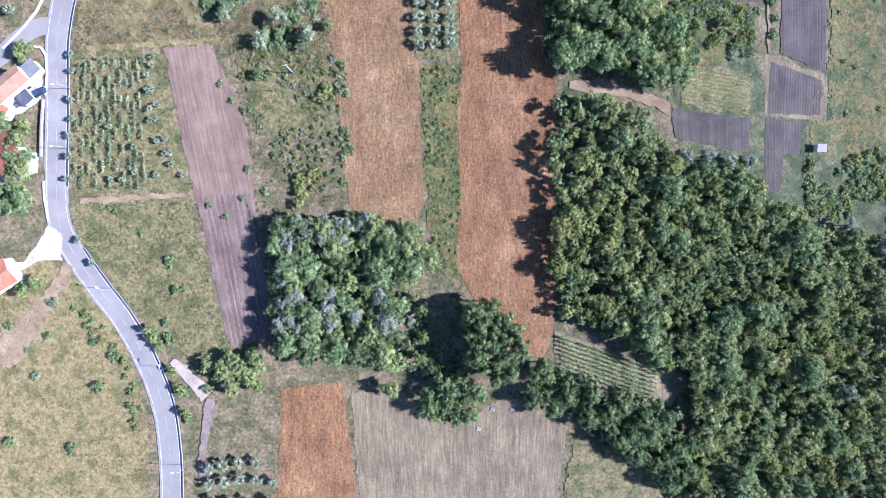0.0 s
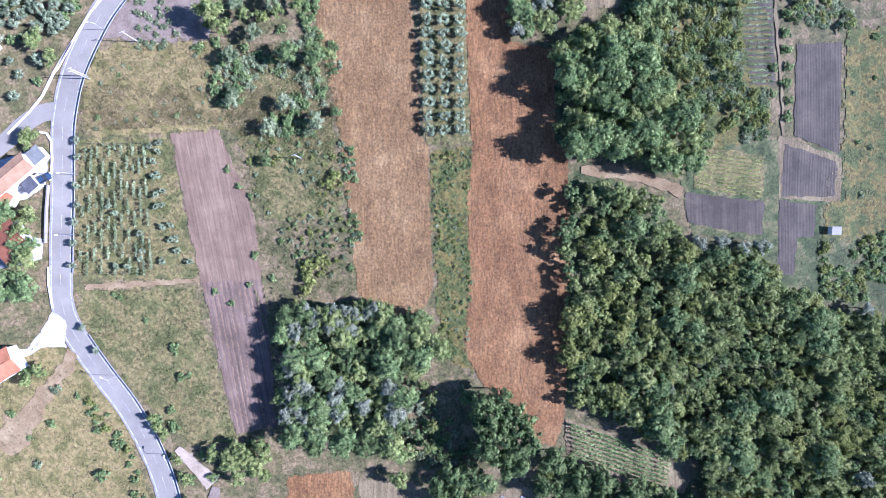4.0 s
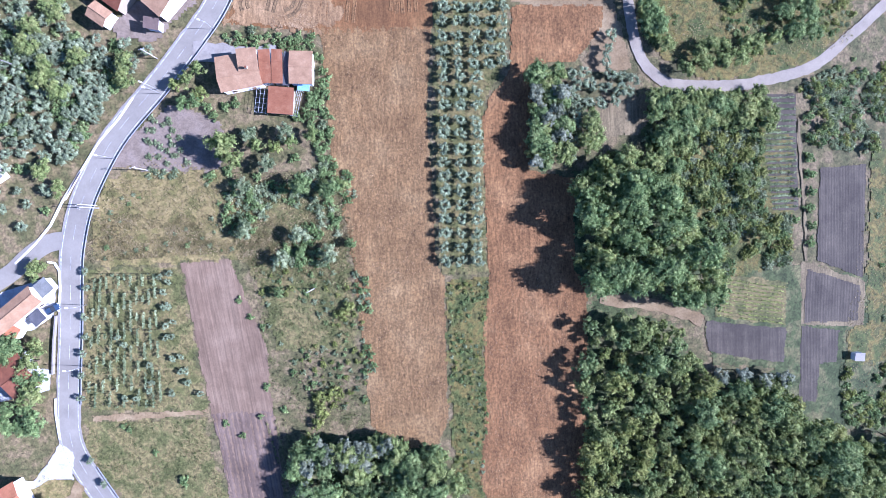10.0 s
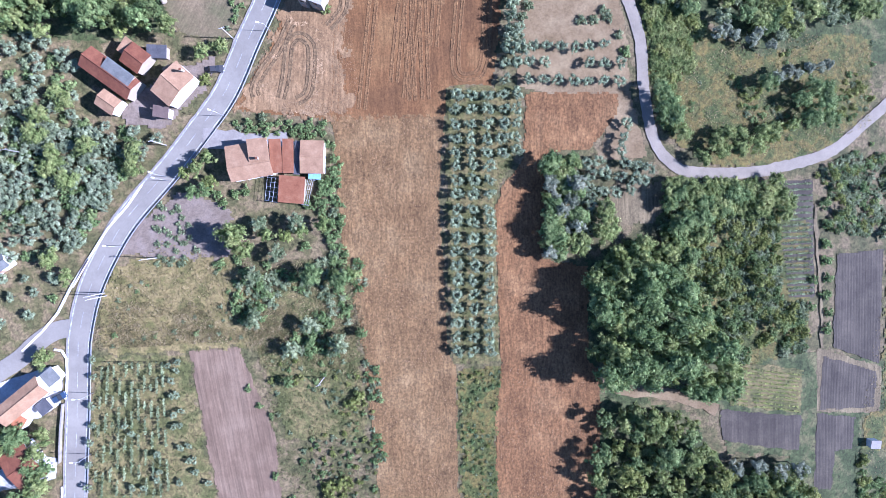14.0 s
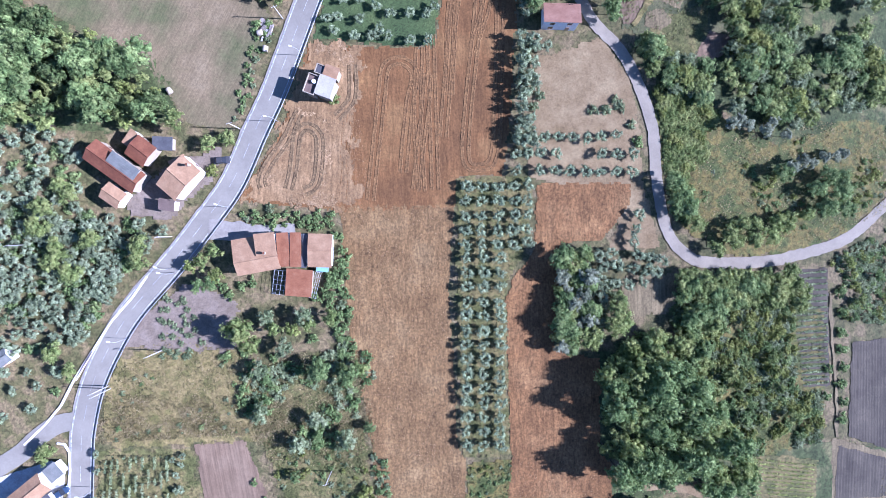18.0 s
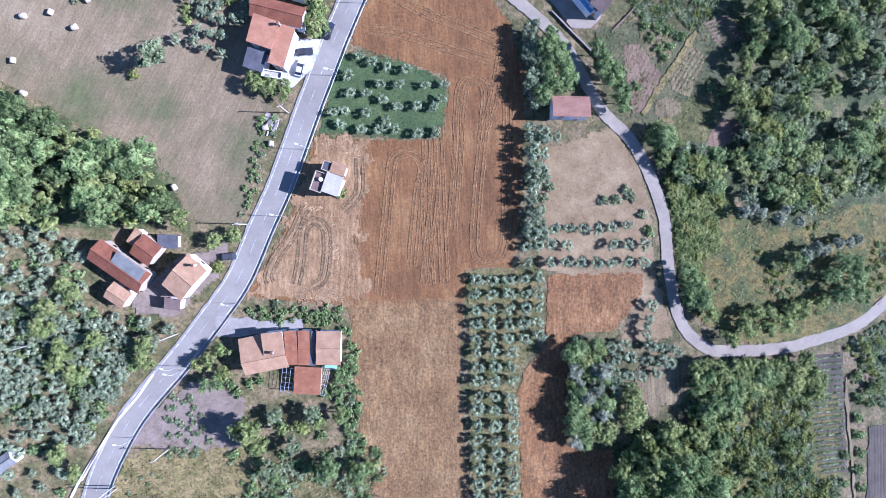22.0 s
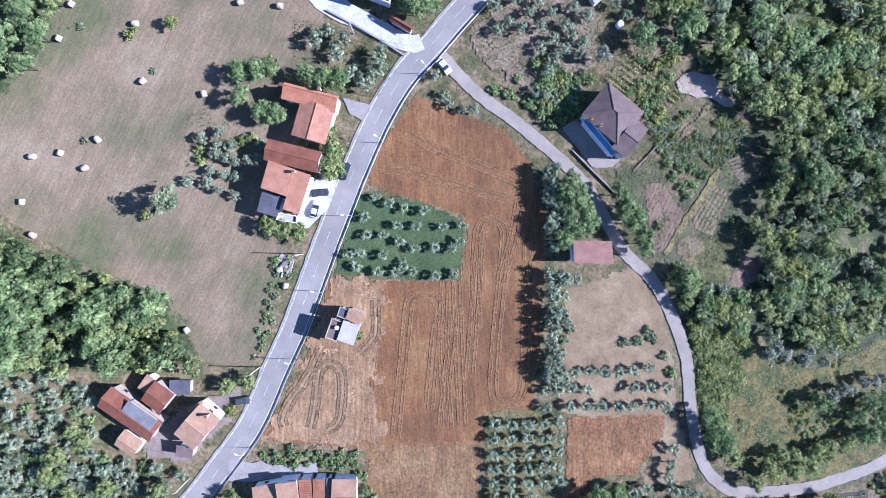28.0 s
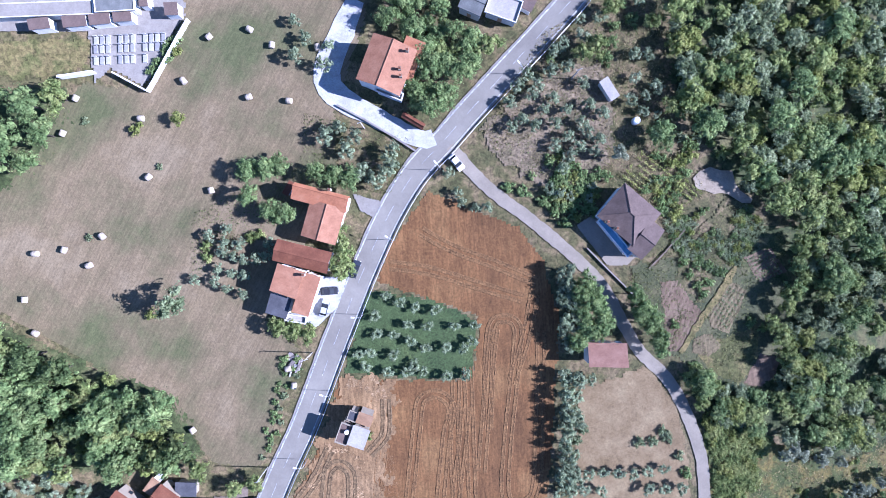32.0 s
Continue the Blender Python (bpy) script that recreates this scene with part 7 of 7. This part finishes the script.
# ---- planted rows ----
def vine_row(a, b, width, height, leaf, label, category="vine row", group="", name="vine_row", dense=7.0, size=0.2, gaps=0.12, post=True):
    L = math.hypot(b[0] - a[0], b[1] - a[1])
    rng = np.random.default_rng(int(abs(a[0] * 13 + a[1] * 7)) + 5)
    n = int(L * dense)
    u = np.sort(rng.uniform(0, 1, n))
    keep = wobble(u * L, u * 0, 0.9, a[0]) > -1 + 2 * gaps
    u = u[keep]
    n = len(u)
    d = np.array(((b[0] - a[0]) / L, (b[1] - a[1]) / L))
    off = rng.normal(0, width * 0.4, n)
    z = height * np.sqrt(rng.uniform(0.05, 1, n))
    px, py = a[0] + d[0] * u * L - d[1] * off, a[1] + d[1] * u * L + d[0] * off
    base = gz(*a)
    pos = np.stack([px - a[0], py - a[1], ground_z(px, py) - base + z], 1)
    v, f = leaf_quads(rng, pos, np.stack([off, off * 0, z * 0 + 0.7], 1), size)
    o = thing(name, *a, label, category, group)
    part("leaves", v, f.tolist(), leaf, o)
    if post:
        shapes = [tube([(d[0] * s, d[1] * s, gz(a[0] + d[0] * s, a[1] + d[1] * s) - base - 0.1), (d[0] * s, d[1] * s, gz(a[0] + d[0] * s, a[1] + d[1] * s) - base + height)], [0.04, 0.04], 5) for s in np.arange(0, L, 5.0)]
        for sh in shapes:
            part("stake", *sh, M_BARK, o)


_t, _b = [(-99.1, 50.6), (-83.7, 50.8)], [(-102.1, 14.8), (-82.5, 14.7)]
for _i in range(11):
    k = _i / 10
    vine_row((_t[0][0] + (_t[1][0] - _t[0][0]) * k, _t[0][1]), (_b[0][0] + (_b[1][0] - _b[0][0]) * k, _b[0][1]), 0.2, 1.5, L_GREY, "staked vine row with ragged green leaves", group="vine rows in the garden", gaps=0.46, dense=20, size=0.22)
each(T_OLIVE, [(-79.8, 48.4), (-80.8, 46.1), (-79.8, 42.3), (-80.9, 41.6), (-79.2, 37.8), (-80.7, 37), (-79.2, 34), (-81.1, 33.2), (-77, 28.7), (-78.9, 28.4), (-76.1, 24.9), (-77.5, 24.4), (-85.4, 25.7), (-84.3, 21.5), (-85.3, 18.8), (-92, 16.9), (-89, 16.8), (-93.8, 33.9), (-91.9, 32.5), (-79.9, 50.6), (-82.1, 50.6), (-75.3, 21), (-72.4, 18.7), (-79.9, 18.8)], 0.58, "young fruit trees in the garden", 0.3)
_t = [(32.5, -28.1), (61.5, -38.6)]
_b = [(33.5, -37.2), (60.7, -47.6)]
for _i in range(8):
    k = _i / 7
    vine_row(tuple(np.array(_t[0]) * (1 - k) + np.array(_b[0]) * k), tuple(np.array(_t[1]) * (1 - k) + np.array(_b[1]) * k), 0.42, 1.5, L_DARK, "low vine row on bare grey soil", group="vine rows of the vineyard", gaps=0.05, dense=24, size=0.22)
for _i in range(20):
    _y = 97.8 - 1.58 * _i
    vine_row((81.0 + max(0, 90 - _y) * 0.14, _y), (90.2 + 0.05 * (98 - _y), _y + 0.4), 0.34, 0.5, L_GREY, "planted vegetable row in dark soil", "vegetable row", "vegetable rows", "vegetable_row", dense=18, gaps=0.08, post=False)
_t, _b = [(69.3, 48.3), (88.4, 45.5)], [(68.3, 38.2), (88.3, 35.5)]
for _i in range(10):
    k = _i / 9
    vine_row(tuple(np.array(_t[0]) * (1 - k) + np.array(_b[0]) * k), tuple(np.array(_t[1]) * (1 - k) + np.array(_b[1]) * k), 0.3, 0.5, L_FRESH, "planted vegetable row in a green garden", "vegetable row", "vegetable rows", "vegetable_row", post=False)
_t, _b = [(-54.7, 10.5), (-49.9, 11.3)], [(-49.6, -8.5), (-47.2, -7)]
for _i in range(3):
    k = _i / 2
    vine_row(tuple(np.array(_t[0]) * (1 - k) + np.array(_t[1]) * k), tuple(np.array(_b[0]) * (1 - k) + np.array(_b[1]) * k), 0.4, 0.6, L_GREENTUFT, "planted vegetable row beside ploughed soil", "vegetable row", "vegetable rows", "vegetable_row", post=False)
for _i in range(7):
    k = _i / 6
    vine_row((26.0 - 5.4 * k, 210.7 - 6.5 * k), (40.3 - 7.4 * k, 199.8 - 5.1 * k), 0.45, 0.9, L_LIGHT, "vine row on a garden terrace", "vine row", "vine rows behind the villa", dense=11, gaps=0.2, post=False)


# ---- tractor ruts, straw ----
def rut_pair(line, label="twin tractor ruts in tilled soil", base=0.1, soil=M_RUT):
    """Two wheel marks: a sunk bed between raised crumbly berms."""
    c, _ = smooth_line(line, 0.7)
    rng = np.random.default_rng(int(abs(line[0][0] * 10)))
    for o in (-0.85, 0.85):
        verts, faces = [], []
        across = ((-0.55, -0.02), (-0.34, 0.08), (-0.18, 0.02), (0.18, 0.02), (0.34, 0.08), (0.55, -0.02))
        for i in range(len(c)):
            d = c[min(i + 1, len(c) - 1)] - c[max(i - 1, 0)]
            d /= np.hypot(*d) + 1e-9
            for q, up in across:
                e = c[i] + np.array((-d[1], d[0])) * (o + q + rng.normal(0, 0.05))
                verts.append((e[0], e[1], gz(*e) + base + up * rng.uniform(0.6, 1.3)))
        for i in range(len(c) - 1):
            for k in range(5):
                a = i * 6 + k
                faces.append((a, a + 6, a + 7, a + 1))
        tagged(new("tractor_track", mesh_from("tractor_track", verts, faces, soil)), label, "track", kind="structure")


rut_pair([(-52.2, 119.2), (-51.1, 123.1), (-50.4, 128.8), (-49.9, 132.6), (-48.7, 134.4), (-46.9, 135.0), (-45.0, 133.8), (-44.1, 131.7), (-44.2, 126.9), (-44.8, 122.1), (-46.0, 119.7), (-48.6, 118.5)], base=0.2, soil=M_STRAWRUT)
rut_pair([(-58.5, 119.7), (-58.9, 121.6), (-57.2, 125.4), (-54.1, 129.7), (-51.7, 133.5), (-50.0, 137.3), (-48.8, 139.0)], base=0.2, soil=M_STRAWRUT)
rut_pair([(-35.9, 150.7), (-35.7, 145.5), (-36.1, 142.0), (-37.8, 139.6), (-40.2, 137.2)], base=0.2, soil=M_STRAWRUT)
rut_pair([(-38.8, 116.4), (-38.1, 124.1), (-37.5, 131.7), (-36.6, 138.4)])
rut_pair([(-31.4, 116.5), (-30.4, 126.1), (-29.4, 134.6), (-28.5, 143.2), (-27.6, 149.8), (-25.6, 151.5), (-23.2, 151.7), (-20.7, 149.9), (-20.1, 147.0), (-21.3, 141.4), (-22.2, 132.8), (-23.1, 123.2)])
rut_pair([(-19.8, 119.4), (-18.5, 131.4), (-17.3, 140.9), (-16.7, 149.0)])
rut_pair([(-14.8, 119.2), (-15.7, 144.2), (-16.2, 158.6)])
rut_pair([(-12.9, 132.7), (-11.5, 150.9), (-10.6, 167), (-7.7, 169.9), (-4.3, 167.9), (-4.7, 158.5), (-6.6, 139.4), (-7, 127), (-3.7, 125), (0.1, 128), (1.1, 144.2), (1.4, 167.1)])
rut_pair([(-18.3, 118.8), (-19.4, 137.4), (-18.9, 155.8)])
rut_pair([(-11.5, 143.1), (-10.7, 159.6), (-9.7, 167.7)])
rut_pair([(-5.7, 154.1), (-2.3, 165), (-0.2, 175.8)])
rut_pair([(-27.2, 190.8), (-19.8, 186.8), (-9.1, 182.7), (0.4, 178.6)])
rut_pair([(-34.7, 182.8), (-25.2, 181.4), (-11.8, 177.3), (-2.3, 174.5)])


def litter(name, poly, count, size, mat, label, flat=True, category="straw", height=0.1, seed=1, lift=0.1):
    """Many small flakes, blades or tufts over a piece of land, in one mesh."""
    rng = np.random.default_rng(seed)
    p = np.array(poly)
    q = rng.uniform(p.min(0), p.max(0), (count * 3, 2))
    q = q[inside(q[:, 0], q[:, 1], poly)][:count]
    w = wobble(q[:, 0], q[:, 1], 0.35, seed) + 0.7 * wobble(q[:, 0], q[:, 1], 1.1, seed + 3)
    q = q[w > rng.uniform(-1.3, 0.9, len(q))]
    pos = np.stack([q[:, 0], q[:, 1], ground_z(q[:, 0], q[:, 1]) + lift + rng.uniform(0, height, len(q))], 1)
    up = np.zeros_like(pos)
    up[:, 2] = 2.0 if flat else 0.8
    v, f = leaf_quads(rng, pos, up, size, 3)
    return tagged(new(name, mesh_from(name, v.tolist(), f.tolist(), mat)), label, category, kind="stuff")


litter("straw_litter", [(-66.2, 115.2), (-61.1, 125.9), (-53.9, 138), (-45.3, 140.1), (-34, 137.3), (-31.2, 115.9)], 5000, 0.11, M_STRAW, "scattered pale straw and chaff", seed=5)
for _i, (_p, _k) in enumerate((([(-44.3, 126.0), (-43.1, 128.8), (-41.6, 129.9), (-40.7, 127.9), (-41.7, 126.0), (-42.1, 119.8), (-43.8, 119.8)], 300), ([(-52.5, 117.1), (-47.7, 118.5), (-41.0, 117.9), (-38.8, 116.2), (-39.5, 115.0), (-51.5, 114.7)], 500), ([(-56.8, 131.4), (-54.8, 130.9), (-51.7, 129.7), (-51.9, 128.8), (-56.0, 129.6)], 150), ([(-58.0, 122.5), (-55.3, 123.3), (-55.1, 122.1), (-57.0, 119.2), (-58.2, 119.7)], 120), ([(-43.4, 134.6), (-41.4, 134.1), (-41.6, 133.4), (-43.3, 133.6)], 60), ([(-51.2, 139.7), (-46.2, 138.8), (-41.9, 136.9), (-42.3, 136.0), (-47.6, 137.4)], 200), ([(-45.2, 156.8), (-39.5, 156.8), (-35.9, 154.3), (-35.6, 150.6), (-37.9, 150.1), (-40.1, 152.9), (-44.4, 153.7)], 300))):
    field("spread_straw", _p, M_STRAW, "thin spread of pale straw", lift=0.2, cell=0.22, ragged=0.7, clods=0.05, category="straw", seed=70 + _i, holes=-0.1)
    litter("straw_litter", _p, _k, 0.13, M_STRAW, "loose pale straw", seed=80 + _i, lift=0.24)
litter("stubble_litter", [(-38.8, 114.6), (-9.7, 115.2), (-11.1, 93.8), (-9.4, 68.7), (-8.6, 52.3), (-6.5, 48.6), (-5.6, 9.9), (-8.4, 3.4), (-19.3, 2.2), (-26.2, 8.6), (-29.6, 39.6), (-31.7, 59.5), (-36.6, 82.1)], 9000, 0.13, M_STRAW, "short pale stubble tufts", seed=9)
litter("stubble_litter", [(5.7, 50.7), (27.8, 47.7), (29.4, 19.4), (29.4, -27.2), (23.7, -32.8), (8.4, -17.2), (2.9, -7.5), (4.6, 14.8)], 7000, 0.13, M_STRAW, "short pale stubble tufts", seed=10)
def tufts(seed, poly, count, mat, kind):
    litter("grass_tufts", poly, count, 0.22, mat, kind + " grass tufts and weeds", flat=False, category="grass", height=0.45, seed=seed, lift=0.15)


tufts(20, [(-100.9, 66.4), (-31.6, 66.2), (-30.2, 57), (-58.3, 52.5), (-62.1, 56), (-78.3, 55.2), (-101.5, 53.5)], 16000, L_DRYTUFT, "dry")
tufts(21, [(-59.7, 57.1), (-30.2, 57), (-27.1, 8.7), (-42.2, 7.3), (-52.9, 19.9)], 9000, L_GREENTUFT, "green")
tufts(22, [(-102.4, 10.6), (-71.1, 11.1), (-69.8, 4.3), (-60.8, -30.9), (-71.7, -34), (-85.6, -20.9), (-95.3, -8.1), (-103.5, 3.1)], 8000, L_GREENTUFT, "green")
tufts(23, [(-101.3, 51.2), (-77.2, 52.1), (-70.3, 13), (-103.8, 13.8)], 4000, L_GREENTUFT, "green")
tufts(24, [(-138, -33.1), (-114.7, -3.1), (-89.8, -28.9), (-84.8, -53.3), (-85.1, -81.3), (-140.4, -80.4)], 8000, L_DRYTUFT, "dry")
tufts(25, [(-138, -33.1), (-114.7, -3.1), (-89.8, -28.9), (-84.8, -53.3), (-85.1, -81.3), (-140.4, -80.4)], 4000, L_GREENTUFT, "green")
tufts(26, [(-97.3, 72.9), (-82.6, 81.7), (-65.2, 77.4), (-33, 77.5), (-31.5, 45), (-58, 50), (-62.5, 55.5), (-97.7, 54.5)], 14000, L_DRYTUFT, "dry")
tufts(27, [(-68.1, 77.4), (-33, 77.5), (-31.5, 29.3), (-56.6, 47.7)], 8000, L_GREENTUFT, "green")
tufts(28, [(-5.7, 47.9), (5.5, 49.3), (3.9, 28.5), (4.9, 12.9), (3.2, -5.9), (5.5, -13.9), (-3.8, -7.4), (-4.5, 9.9)], 5000, L_GREENTUFT, "green")
tufts(29, [(47, 89.5), (76.7, 95.5), (90.3, 86.3), (91.4, 55.2), (71.7, 46.6), (50.6, 63.9)], 10000, L_GREENTUFT, "green")
tufts(30, [(46, 136.3), (82.2, 138.9), (107.2, 135.8), (107.6, 114.6), (87.5, 106.2), (54.4, 107.2)], 8000, L_DRYTUFT, "dry")
tufts(31, [(46, 136.3), (82.2, 138.9), (107.2, 135.8), (107.6, 114.6), (87.5, 106.2), (54.4, 107.2)], 6000, L_GREENTUFT, "green")
tufts(32, [(20.9, 178.4), (34.7, 190.6), (47.3, 197.4), (63.4, 189.1), (53.6, 164.2), (50.8, 151.8), (35, 159.1)], 9000, L_GREENTUFT, "green")
tufts(33, [(-13.1, 214.8), (1.6, 237.4), (31.3, 253.5), (33, 216.3), (41.6, 200.1), (31.9, 189.3), (8.5, 200.1), (-7.7, 206.8)], 12000, L_DRYTUFT, "dry")
tufts(34, [(-13.1, 214.8), (1.6, 237.4), (31.3, 253.5), (33, 216.3), (41.6, 200.1), (31.9, 189.3), (8.5, 200.1), (-7.7, 206.8)], 8000, L_GREENTUFT, "green")
tufts(35, [(-54.4, 218.8), (-27.8, 212.2), (-34.5, 199.5), (-46.6, 201.6), (-81.5, 178.9), (-81.2, 195), (-55.8, 206.9)], 5000, L_GREENTUFT, "green")
tufts(36, [(106.5, 22.2), (115.1, 82.5), (137.1, 84.4), (139.8, -2.1), (108.8, 3.9)], 8000, L_DRYTUFT, "dry")
tufts(37, [(-9.3, 122.1), (9.9, 122.7), (10.4, 115.8), (8.6, 103.4), (3.6, 95.3), (5.2, 50), (-7.1, 49.6)], 4000, L_GREENTUFT, "green")
